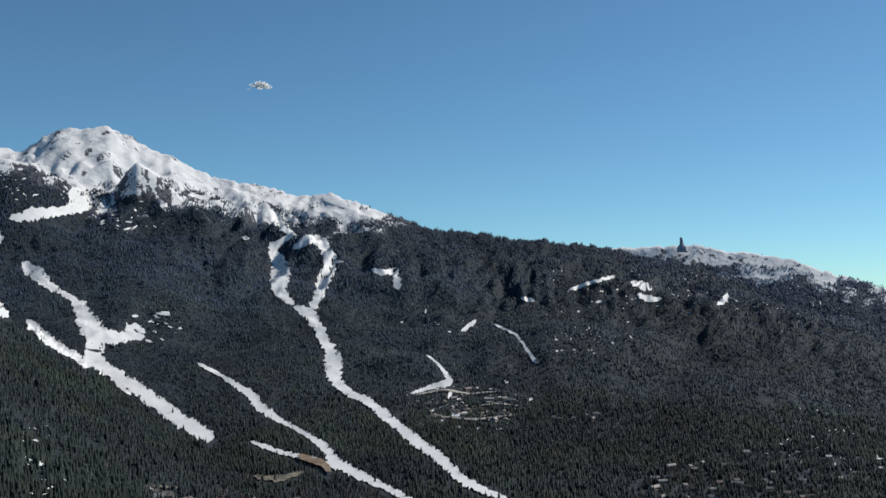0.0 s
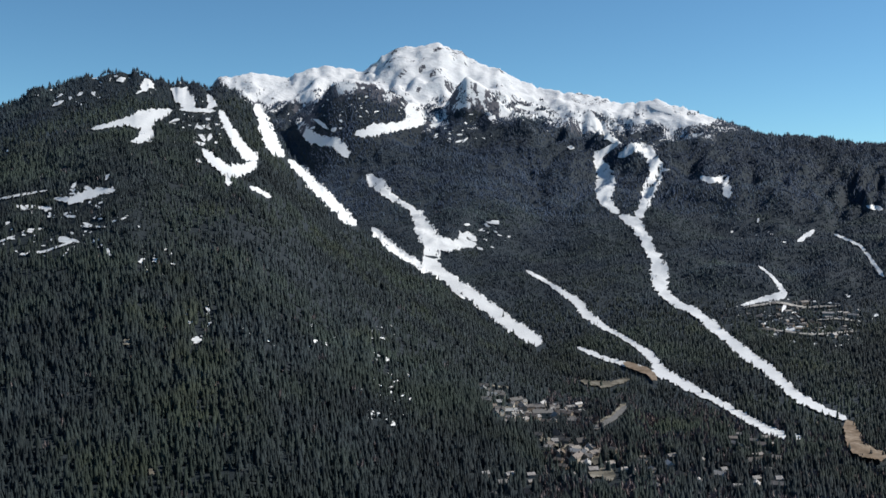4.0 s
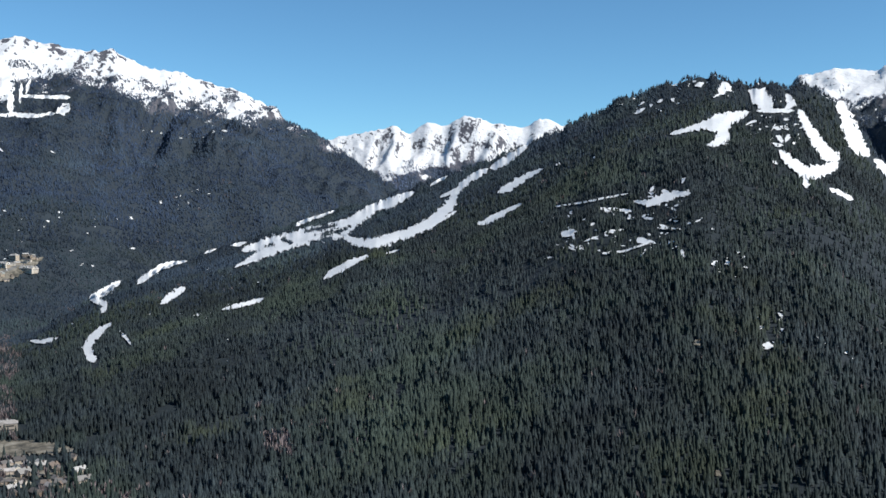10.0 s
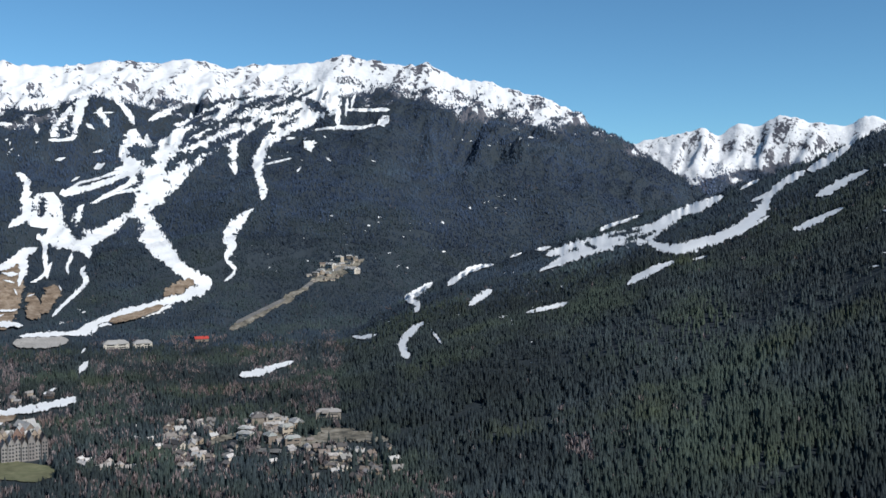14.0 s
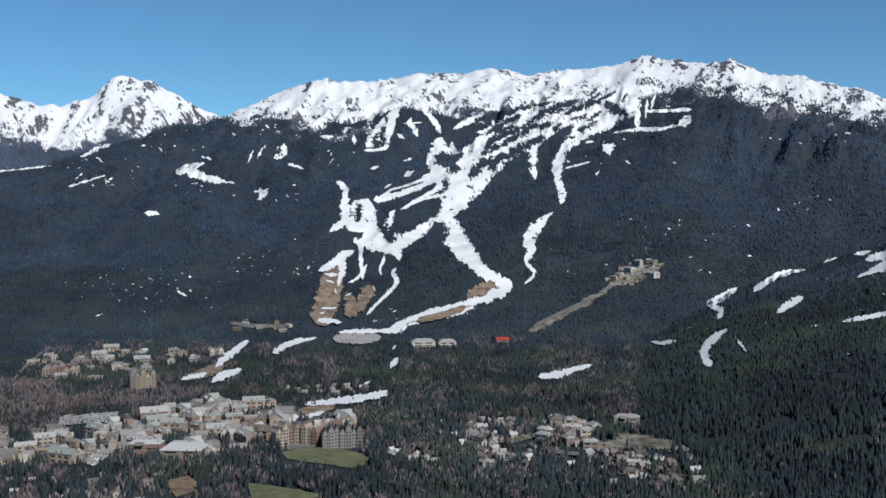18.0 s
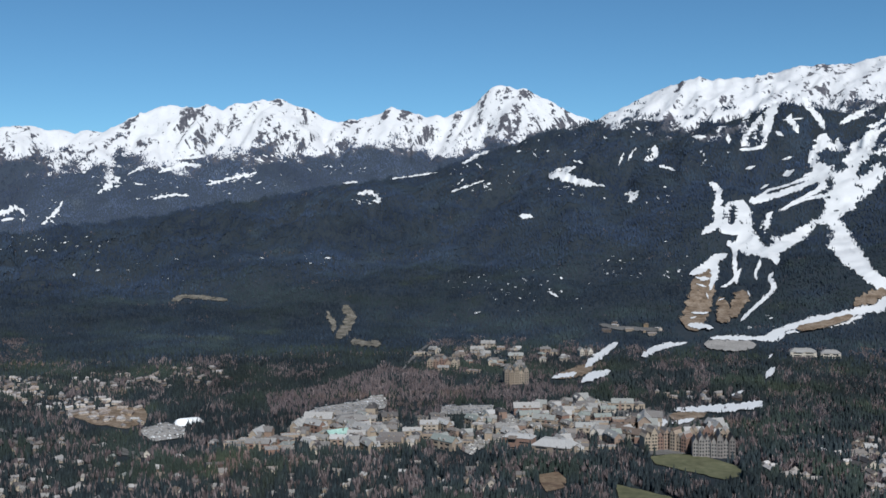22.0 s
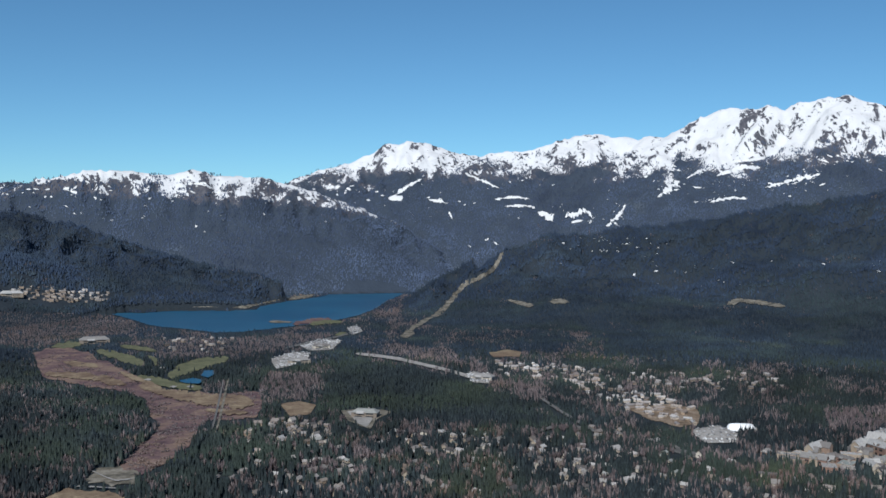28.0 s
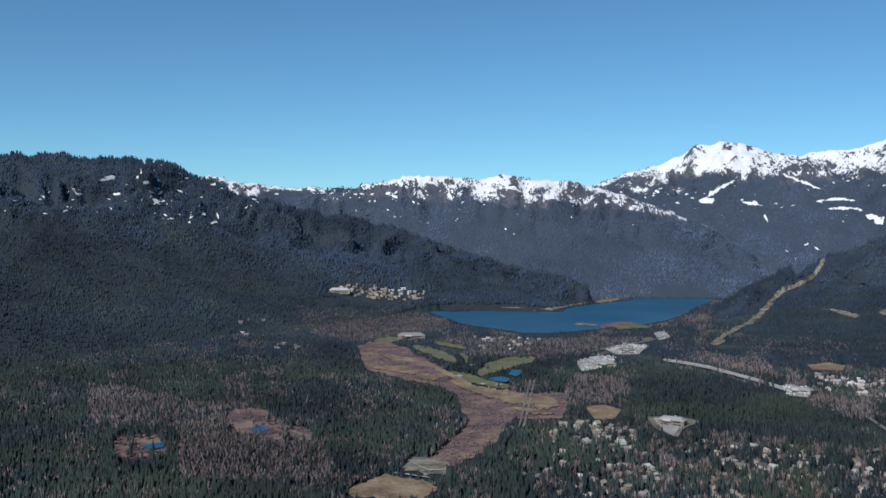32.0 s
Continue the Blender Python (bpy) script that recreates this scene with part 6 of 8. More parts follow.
strip("bare_slope", [(100.94, -8.99, 0.20), (99.98, -8.71, 0.52), (99.19, -8.51, 0.52), (98.71, -8.31, 0.20)], BROWN, BASE, "bare slope", lift=1.2, ragged=0.15)
strip("bare_slope", [(94.52, -11.04, 0.33), (93.70, -11.00, 0.46), (92.87, -10.89, 0.39), (92.38, -10.77, 0.16)], BROWN, BASE, "bare slope", lift=1.2, ragged=0.15)
strip("bare_slope", [(8.37, -8.91, 0.29), (6.89, -9.37, 0.35), (6.40, -9.91, 0.29)], BROWN, BASE, "bare slope", lift=5.0, ragged=0.1)
strip("clearing", [(p, q, w * 0.42) for p, q, w in [(76.49, -12.31, 0.55), (75.02, -12.44, 0.83), (73.23, -12.96, 0.62)]], TRACK, EARTH, "clearing", lift=1.2)
strip("clearing", [(p, q, w * 0.42) for p, q, w in [(79.13, -12.50, 0.48), (78.14, -12.17, 0.76), (78.47, -12.97, 0.55)]], TRACK, EARTH, "clearing", lift=1.2)
strip("clearing", [(76.59, -3.88, 0.20), (75.55, -3.69, 0.31), (74.73, -3.37, 0.39), (73.98, -2.91, 0.35), (73.39, -2.58, 0.12)], TRACK, EARTH, "clearing", lift=3.0)
strip("clearing", [(78.14, -4.91, 0.20), (77.49, -4.59, 0.27), (76.59, -4.21, 0.20)], TRACK, EARTH, "clearing", lift=3.0)
strip("clearing", [(p, q, w * 0.7) for p, q, w in [(81.17, -6.56, 0.35), (79.86, -5.96, 0.52), (78.72, -5.30, 0.38), (77.42, -4.80, 0.24)]], TRACK, EARTH, "clearing", lift=1.2)
strip("clearing", [(p, q, w * 0.7) for p, q, w in [(75.88, -3.46, 0.38), (74.87, -3.00, 0.52), (73.86, -2.67, 0.38)]], TRACK, EARTH, "clearing", lift=1.2)
strip("clearing", [(p, q, w * 0.42) for p, q, w in [(79.04, -12.63, 0.76), (77.09, -13.02, 1.04), (75.48, -12.74, 1.59), (74.21, -12.63, 1.73), (72.94, -12.88, 1.04), (71.75, -13.04, 0.48)]], TRACK, EARTH, "clearing", lift=1.2)
strip("clearing", [(p, q, w * 0.42) for p, q, w in [(78.55, -12.21, 0.83), (77.42, -11.86, 1.04)]], TRACK, EARTH, "clearing", lift=1.2)
strip("clearing", [(p, q, w * 0.42) for p, q, w in [(82.99, -13.07, 0.55), (81.34, -12.58, 0.76), (80.35, -12.40, 0.55)]], TRACK, EARTH, "clearing", lift=1.2)
strip("clearing", [(p, q, w * 0.42) for p, q, w in [(76.12, -14.47, 0.48), (74.20, -14.08, 0.76), (72.31, -14.23, 0.48)]], TRACK, EARTH, "clearing", lift=1.2)
strip("clearing", [(p, q, w * 0.5) for p, q, w in [(35.61, -14.29, 0.35), (35.22, -14.71, 0.62)]], TRACK, EARTH, "clearing", lift=1.2, ragged=0.6)
strip("clearing", [(p, q, w * 0.5) for p, q, w in [(36.90, -7.49, 0.35), (36.41, -7.17, 0.55)]], TRACK, EARTH, "clearing", lift=1.2, ragged=0.6)
strip("clearing", [(p, q, w * 0.7) for p, q, w in [(135.06, -4.25, 0.17), (133.91, -4.66, 0.21)]], TRACK, EARTH, "clearing", lift=1.2)
strip("clearing", [(p, q, w * 0.7) for p, q, w in [(132.77, -4.29, 0.28), (131.86, -4.31, 0.21)]], TRACK, EARTH, "clearing", lift=1.2)
strip("clearing", [(p, q, w * 0.7) for p, q, w in [(122.95, -4.29, 0.28), (122.20, -4.02, 0.35), (121.00, -4.17, 0.28), (119.75, -4.32, 0.21)]], TRACK, EARTH, "clearing", lift=1.2)
strip("clearing", [(114.26, -5.04, 0.16), (113.96, -5.50, 0.33), (113.80, -5.96, 0.26), (113.87, -6.35, 0.13)], TRACK, EARTH, "clearing", lift=2.0, ragged=0.4)
strip("clearing", [(p, q, w * 0.7) for p, q, w in [(113.26, -4.69, 0.48), (112.81, -5.35, 0.76), (113.04, -6.00, 0.83), (113.70, -6.65, 0.48)]], TRACK, EARTH, "clearing", lift=1.2)
strip("clearing", [(p, q, w * 0.7) for p, q, w in [(112.88, -6.82, 0.48), (111.06, -7.05, 0.48)]], TRACK, EARTH, "clearing", lift=1.2)
strip("clearing", [(p, q, w * 0.7) for p, q, w in [(135.27, -4.24, 0.17), (133.85, -4.65, 0.21)]], TRACK, EARTH, "clearing", lift=1.2)
strip("clearing", [(p, q, w * 0.7) for p, q, w in [(132.83, -4.35, 0.24), (131.80, -4.35, 0.21)]], TRACK, EARTH, "clearing", lift=1.2)
strip("clearing", [(p, q, w * 0.7) for p, q, w in [(9.87, -12.41, 0.35), (8.71, -11.72, 0.41), (8.15, -11.08, 0.41)]], TRACK, EARTH, "clearing", lift=1.2)
strip("clearing", [(p, q, w * 0.5) for p, q, w in [(36.53, -7.61, 0.35), (36.85, -7.30, 0.76)]], TRACK, EARTH, "clearing", lift=1.2, ragged=0.6)
strip("clearing", [(p, q, w * 0.7) for p, q, w in [(10.34, -15.00, 0.58), (8.68, -15.13, 0.69)]], TRACK, EARTH, "clearing", lift=1.2)
strip("clearing", [(p, q, w * 0.42) for p, q, w in [(74.67, -12.70, 0.90), (73.47, -12.93, 0.62)]], TRACK, EARTH, "clearing", lift=1.2)
strip("road", [(133.88, -12.14, 0.21), (133.92, -12.76, 0.21), (133.97, -13.35, 0.17)], ASPHALT, "grey asphalt road between trees", "road", lift=1.0, ragged=0.05)
strip("road", [(126.12, -12.10, 0.12), (125.18, -12.57, 0.17), (123.92, -12.73, 0.14)], ASPHALT, "grey asphalt road between trees", "road", lift=1.0, ragged=0.05)
strip("road", [(125.30, -13.88, 0.14), (125.14, -13.28, 0.14)], ASPHALT, "grey asphalt road between trees", "road", lift=1.0, ragged=0.05)
strip("road", [(133.76, -11.83, 0.12), (132.56, -11.50, 0.14), (130.95, -11.46, 0.14)], ASPHALT, "grey asphalt road between trees", "road", lift=1.0, ragged=0.05)
strip("road", [(129.31, -9.59, 0.14), (128.69, -9.86, 0.14)], ASPHALT, "grey asphalt road between trees", "road", lift=1.0, ragged=0.05)
strip("road", [(133.38, -9.84, 0.13), (131.91, -10.76, 0.13), (129.95, -11.80, 0.17)], ASPHALT, "grey asphalt road between trees", "road", lift=1.0, ragged=0.05)
strip("road", [(108.93, -7.47, 0.13), (109.26, -7.96, 0.15)], ASPHALT, "grey asphalt road between trees", "road", lift=1.0, ragged=0.05)
strip("road", [(133.80, -12.17, 0.19), (133.97, -13.34, 0.25)], ASPHALT, "grey asphalt road between trees", "road", lift=1.0, ragged=0.05)
strip("road", [(109.92, -8.61, 0.09), (109.09, -7.64, 0.13), (108.27, -7.05, 0.11)], ASPHALT, "grey asphalt road between trees", "road", lift=1.0, ragged=0.05)
strip("road", [(98.44, -5.90, 0.17), (97.23, -6.10, 0.21), (95.06, -6.17, 0.21)], ASPHALT, "grey asphalt road between trees", "road", lift=1.0, ragged=0.05)
strip("road", [(10.01, -12.62, 0.23), (8.85, -11.97, 0.26), (8.10, -11.22, 0.26)], ASPHALT, "grey asphalt road between trees", "road", lift=1.0, ragged=0.05)
strip("road", [(80.84, -6.23, 0.17), (79.04, -5.37, 0.17), (77.26, -4.51, 0.17), (76.08, -3.66, 0.21), (74.55, -3.00, 0.21)], ASPHALT, "grey asphalt road between trees", "road", lift=1.0, ragged=0.05)
strip("road", [(79.70, -13.34, 0.21), (78.72, -12.53, 0.21), (78.07, -11.72, 0.21)], ASPHALT, "grey asphalt road between trees", "road", lift=1.0, ragged=0.05)
strip("road", [(83.98, -14.65, 0.21), (82.33, -13.85, 0.21), (80.35, -13.35, 0.21), (77.41, -13.59, 0.21)], ASPHALT, "grey asphalt road between trees", "road", lift=1.0, ragged=0.05)
strip("road", [(-7.66, -14.08, 0.23), (-9.37, -13.19, 0.20), (-11.27, -12.57, 0.20)], ASPHALT, "grey asphalt road between trees", "road", lift=1.0, ragged=0.05)
strip("road", [(126.24, -12.39, 0.17), (124.35, -12.79, 0.17)], ASPHALT, "grey asphalt road between trees", "road", lift=1.0, ragged=0.05)
strip("road", [(96.50, -12.65, 0.24), (95.29, -13.18, 0.24)], ASPHALT, "grey asphalt road between trees", "road", lift=1.0, ragged=0.05)
strip("parking_lot", [(92.59, -6.95, 0.33), (91.86, -6.96, 0.52), (90.81, -7.00, 0.58), (89.72, -6.91, 0.33)], GRAVEL, LOT, "parking lot", lift=3.0, ragged=0.08)

# ---- houses ----
HOUSE_HERE = np.zeros_like(CLEAR)


def tinted(name, stops, rough=0.8, scale=0.8):
    """One paint or roofing that differs from house to house, with weathering."""
    m, n, l, b = material(name, rough, 0.3)
    o = n.new("ShaderNodeObjectInfo")
    c = ramp(n, l, o.outputs["Random"], stops)
    n_ = ramp(n, l, noise_node(n, l, scale, 5, 0.7), [(0.3, (0.7, 0.7, 0.7)), (0.7, (1.15, 1.15, 1.15))])
    l.new(mix(n, l, 1.0, c, n_, "MULTIPLY"), b.inputs["Base Color"])
    return m


ROOF = tinted("roofing", [(0.0, (0.06, 0.055, 0.055)), (0.3, (0.13, 0.12, 0.115)), (0.5, (0.22, 0.21, 0.20)), (0.75, (0.14, 0.105, 0.085)), (0.95, (0.38, 0.37, 0.36))])
WALL = tinted("house_paint", [(0.0, (0.24, 0.185, 0.135)), (0.3, (0.40, 0.34, 0.27)), (0.6, (0.17, 0.135, 0.11)), (0.85, (0.52, 0.47, 0.40))])
STONE = tinted("hotel_plaster", [(0.0, (0.28, 0.22, 0.17)), (0.4, (0.36, 0.30, 0.23)), (0.8, (0.22, 0.14, 0.11))])
PALE_ROOF = tinted("pale_membrane_roof", [(0.0, (0.12, 0.105, 0.10)), (0.2, (0.22, 0.21, 0.20)), (0.4, (0.33, 0.32, 0.31)), (0.55, (0.21, 0.235, 0.215)), (0.75, (0.30, 0.285, 0.27)), (1.0, (0.42, 0.41, 0.40))])
FAR_ROOF = leaf_material("far_roofing", (0.10, 0.09, 0.088), (0.42, 0.40, 0.39), (0.18, 0.145, 0.125))
FAR_WALL = leaf_material("far_house_paint", (0.14, 0.11, 0.09), (0.46, 0.40, 0.34), (0.22, 0.17, 0.13))
RED_ROOF = mottled("red_roof", (0.30, 0.035, 0.03), (0.42, 0.06, 0.045), 0.6)
GREEN_ROOF = mottled("green_copper_roof", (0.22, 0.36, 0.31), (0.36, 0.50, 0.44), 0.6)
WHITE_CLOTH = mottled("white_membrane", (0.76, 0.77, 0.78), (0.84, 0.84, 0.84), 0.4, 0.6)
PANE = material("dark_window_glass", 0.08, 0.6)
PANE[3].inputs["Base Color"].default_value = (0.02, 0.025, 0.03, 1)
PANE = PANE[0]


def part(name, bm, mat, parent, label=""):
    me = bpy.data.meshes.new(name)
    bmesh.ops.recalc_face_normals(bm, faces=bm.faces[:])
    bm.to_mesh(me)
    bm.free()
    me.materials.append(mat)
    ob = new(name, me)
    ob.parent = parent
    if label:
        ob["label"] = label
    return ob


def box(bm, x0, x1, y0, y1, z0, z1):
    v = [bm.verts.new(p) for p in ((x0, y0, z0), (x1, y0, z0), (x1, y1, z0), (x0, y1, z0), (x0, y0, z1), (x1, y0, z1), (x1, y1, z1), (x0, y1, z1))]
    for q in ((0, 1, 2, 3), (4, 5, 6, 7), (0, 1, 5, 4), (1, 2, 6, 5), (2, 3, 7, 6), (3, 0, 4, 7)):
        bm.faces.new([v[i] for i in q])


def gable(bm, x0, x1, y0, y1, z, rise, thick=0.35, over=0.8):
    """A pitched roof with thickness and eaves, its ridge along x."""
    x0, x1, ym = x0 - over, x1 + over, (y0 + y1) / 2
    half = (y1 - y0) / 2
    drop = rise * over / half
    for sgn, ye in ((-1, y0 - over), (1, y1 + over)):
        p = [(x0, ye, z - drop), (x1, ye, z - drop), (x1, ym, z + rise), (x0, ym, z + rise)]
        lo = [bm.verts.new(c) for c in p]
        hi = [bm.verts.new((c[0], c[1], c[2] + thick)) for c in p]
        for q in ((lo[0], lo[1], lo[2], lo[3]), (hi[0], hi[1], hi[2], hi[3])):
            bm.faces.new(q)
        for i in range(4):
            bm.faces.new((lo[i], lo[(i + 1) % 4], hi[(i + 1) % 4], hi[i]))


def gabled_walls(bm, x0, x1, y0, y1, h, rise):
    ym = (y0 + y1) / 2
    a = [bm.verts.new(p) for p in ((x0, y0, -2), (x0, y1, -2), (x0, y1, h), (x0, ym, h + rise), (x0, y0, h))]
    b = [bm.verts.new(p) for p in ((x1, y0, -2), (x1, y1, -2), (x1, y1, h), (x1, ym, h + rise), (x1, y0, h))]
    bm.faces.new(a)
    bm.faces.new(b)
    for i in range(5):
        bm.faces.new((a[i], a[(i + 1) % 5], b[(i + 1) % 5], b[i]))


def windows(parent, spots, w, h):
    """Each pane set 6 cm proud of its wall: x, y, z and which way it faces."""
    meshes = {}
    for x, y, z, face in spots:
        if face not in meshes:
            bm = bmesh.new()
            if face == "y":
                box(bm, -w / 2, w / 2, -0.06, 0.06, 0, h)
            else:
                box(bm, -0.06, 0.06, -w / 2, w / 2, 0, h)
            ob = part("window", bm, PANE, parent)
            meshes[face] = ob.data
        else:
            ob = new("window", meshes[face])
            ob.parent = parent
        ob.location = (x, y, z)


def empty(name, label, category, group=""):
    ob = new(name)
    ob.empty_display_size = 1.0
    return tagged(ob, label, category, group)


def chalet(l, w, h, rise, roof, wall, label, wing=False):
    ob = empty("house", label, "house", "houses of the valley")
    bm = bmesh.new()
    gabled_walls(bm, -l / 2, l / 2, -w / 2, w / 2, h, rise)
    part("wall", bm, wall, ob)
    bm = bmesh.new()
    gable(bm, -l / 2, l / 2, -w / 2, w / 2, h, rise)
    top = part("roof", bm, roof, ob)
    if wing:
        bm = bmesh.new()
        gabled_walls(bm, -w * 0.9, 0, -l * 0.22, l * 0.22, h * 0.85, rise * 0.7)
        bmesh.ops.rotate(bm, verts=bm.verts[:], matrix=Matrix.Rotation(radians(90), 3, "Z"))
        part("wing_wall", bm, wall, ob)
        bm = bmesh.new()
        gable(bm, -w * 0.9, 0, -l * 0.22, l * 0.22, h * 0.85, rise * 0.7)
        bmesh.ops.rotate(bm, verts=bm.verts[:], matrix=Matrix.Rotation(radians(90), 3, "Z"))
        part("wing_roof", bm, roof, ob)
    bm = bmesh.new()
    box(bm, l * 0.22, l * 0.22 + 0.9, -w * 0.18 - 0.45, -w * 0.18 + 0.45, h, h + rise + 1.2)
    part("chimney", bm, BARK, top)
    windows(ob, [(-l * 0.2, w / 2, h * 0.35, "y"), (l * 0.2, -w / 2, h * 0.35, "y"), (l / 2, 0, h * 0.4, "x")], 2.2, 1.7)
    return ob


def block(l, w, h, roof, wall, label, floors=3):
    """A flat-roofed or low-hipped village building with rows of windows."""
    ob = empty("village_building", label, "building", "buildings of the village")
    bm = bmesh.new()
    box(bm, -l / 2, l / 2, -w / 2, w / 2, -2, h)
    part("wall", bm, wall, ob)
    bm = bmesh.new()
    lo = [bm.verts.new((sx * (l / 2 + 0.7), sy * (w / 2 + 0.7), h + 0.02)) for sx, sy in ((-1, -1), (1, -1), (1, 1), (-1, 1))]
    hi = [bm.verts.new((sx * (l / 2 - w * 0.3), sy * w * 0.16, h + w * 0.22)) for sx, sy in ((-1, -1), (1, -1), (1, 1), (-1, 1))]
    bm.faces.new(lo)
    bm.faces.new(hi)
    for i in range(4):
        bm.faces.new((lo[i], lo[(i + 1) % 4], hi[(i + 1) % 4], hi[i]))
    top = part("roof", bm, roof, ob)
    for s in (-1, 1):
        bm = bmesh.new()
        gable(bm, -w / 2 - 0.5, 0, s * l * 0.25 - 3, s * l * 0.25 + 3, h - 0.5, 2.6, over=0.4)
        part("dormer", bm, roof, top)
    bm = bmesh.new()
    box(bm, l * 0.1, l * 0.1 + 2.4, -1.2, 1.2, h + w * 0.15, h + w * 0.22 + 1.4)
    part("roof_plant", bm, GRAVEL, top)
    spots = [((i - 0.5) * l / 2.2, s * w / 2, 1.2 + f * h / 2, "y") for i in range(2) for f in range(2) for s in (-1, 1)]
    windows(ob, spots, l * 0.3, h / floors * 0.45)
    return ob


def inn(l, w, h, label, roof, wall, cross=0.55):
    """A village lodge of two or three gabled wings, with dormers, balcony rows of windows and chimneys."""
    ob = empty("village_lodge", label, "building", "buildings of the village")
    rise = w * 0.42
    turned = Matrix.Rotation(radians(90), 3, "Z")
    bm = bmesh.new()
    gabled_walls(bm, -l / 2, l / 2, -w / 2, w / 2, h, rise)
    part("wall", bm, wall, ob)
    bm = bmesh.new()
    gable(bm, -l / 2, l / 2, -w / 2, w / 2, h, rise, 0.5, 1.1)
    top = part("roof", bm, roof, ob)
    for x, reach, up in ((-l * 0.34, cross * l, 1.0), (l * 0.36, cross * l * 0.7, 0.82)):
        bm = bmesh.new()
        gabled_walls(bm, 0, reach, -w * 0.45, w * 0.45, h * up, rise * 0.9)
        bmesh.ops.rotate(bm, verts=bm.verts[:], matrix=turned)
        bmesh.ops.translate(bm, verts=bm.verts[:], vec=(x, 0, 0))
        wing = part("wing_wall", bm, wall, ob)
        bm = bmesh.new()
        gable(bm, 0, reach, -w * 0.45, w * 0.45, h * up + 0.04, rise * 0.9, 0.5, 1.0)
        bmesh.ops.rotate(bm, verts=bm.verts[:], matrix=turned)
        bmesh.ops.translate(bm, verts=bm.verts[:], vec=(x, 0, 0))
        part("wing_roof", bm, roof, wing)
    for x in (-l * 0.1, l * 0.12):
        bm = bmesh.new()
        gabled_walls(bm, -w * 0.5 - 0.4, 0, -2.2, 2.2, h + 1.2, 2.0)
        bmesh.ops.rotate(bm, verts=bm.verts[:], matrix=turned)
        bmesh.ops.translate(bm, verts=bm.verts[:], vec=(x, 0, 0))
        dormer = part("dormer", bm, wall, ob)
        bm = bmesh.new()
        gable(bm, -w * 0.5 - 0.4, 0, -2.2, 2.2, h + 1.3, 2.0, 0.35, 0.6)
        bmesh.ops.rotate(bm, verts=bm.verts[:], matrix=turned)
        bmesh.ops.translate(bm, verts=bm.verts[:], vec=(x, 0, 0))
        part("dormer_roof", bm, roof, dormer)
    bm = bmesh.new()
    box(bm, l * 0.2, l * 0.2 + 1.6, -0.8, 0.8, h + rise * 0.6, h + rise + 1.8)
    part("chimney", bm, GRAVEL, top)
    windows(ob, [((i - 1) * l * 0.27, -w / 2, 1.2 + f * h * 0.46, "y") for i in range(3) for f in range(2)], l * 0.17, h * 0.2)
    return ob


def hall(l, w, h, label, roof, wall):
    """A broad flat-roofed hall: parapet, set-back roof and rooftop machines."""
    ob = empty("village_hall", label, "building", "buildings of the village")
    bm = bmesh.new()
    box(bm, -l / 2, l / 2, -w / 2, w / 2, -2, h)
    part("wall", bm, wall, ob)
    bm = bmesh.new()
    box(bm, -l / 2 + 0.6, l / 2 - 0.6, -w / 2 + 0.6, w / 2 - 0.6, h, h + 0.25)
    top = part("roof", bm, roof, ob)
    for x0, x1, y0, y1 in ((-l / 2, l / 2, -w / 2, -w / 2 + 0.5), (-l / 2, l / 2, w / 2 - 0.5, w / 2), (-l / 2, -l / 2 + 0.5, -w / 2 + 0.52, w / 2 - 0.52), (l / 2 - 0.5, l / 2, -w / 2 + 0.52, w / 2 - 0.52)):
        bm = bmesh.new()
        box(bm, x0, x1, y0, y1, h + 0.004, h + 0.9)
        part("parapet", bm, wall, ob)
    for x, y, g in ((-l * 0.25, 0, 2.2), (l * 0.1, w * 0.2, 1.5), (l * 0.28, -w * 0.15, 1.8)):
        bm = bmesh.new()
        box(bm, x - g, x + g, y - g * 0.7, y + g * 0.7, h + 0.25, h + 0.25 + g)
        part("roof_plant", bm, GRAVEL, top)
    windows(ob, [((i - 1) * l * 0.3, -w / 2, h * 0.25, "y") for i in range(3)], l * 0.2, h * 0.35)
    return ob


def hotel(label, wall, roof, w=46, d=17, h=26, steps=5):
    """A large hotel: bays of differing height under steep gables, with rows of windows."""
    ob = empty("hotel", label, "hotel")
    b = w / steps
    for i in range(steps):
        x0 = -w / 2 + i * b
        hh = h * (1.0, 0.82, 1.12, 0.86, 0.95)[i % 5]
        dd = d * (1.0, 0.82, 1.1)[i % 3]
        bm = bmesh.new()
        gabled_walls(bm, -dd / 2, dd / 2, x0 + 0.02, x0 + b - 0.02, hh, 6)
        bmesh.ops.rotate(bm, verts=bm.verts[:], matrix=Matrix.Rotation(radians(90), 3, "Z"))
        bay = part("bay", bm, wall, ob)
        bm = bmesh.new()
        gable(bm, -dd / 2, dd / 2, x0 + 0.5, x0 + b - 0.5, hh, 6, 0.4, 0.5)
        bmesh.ops.rotate(bm, verts=bm.verts[:], matrix=Matrix.Rotation(radians(90), 3, "Z"))
        part("roof", bm, roof, bay)
        spots = [(-(x0 + b * q), s * dd / 2, 2 + f * 3.6, "y") for q in (0.28, 0.72) for f in range(int(hh / 3.6)) for s in (-1, 1)]
        windows(bay, spots, b * 0.24, 1.9)
    return ob


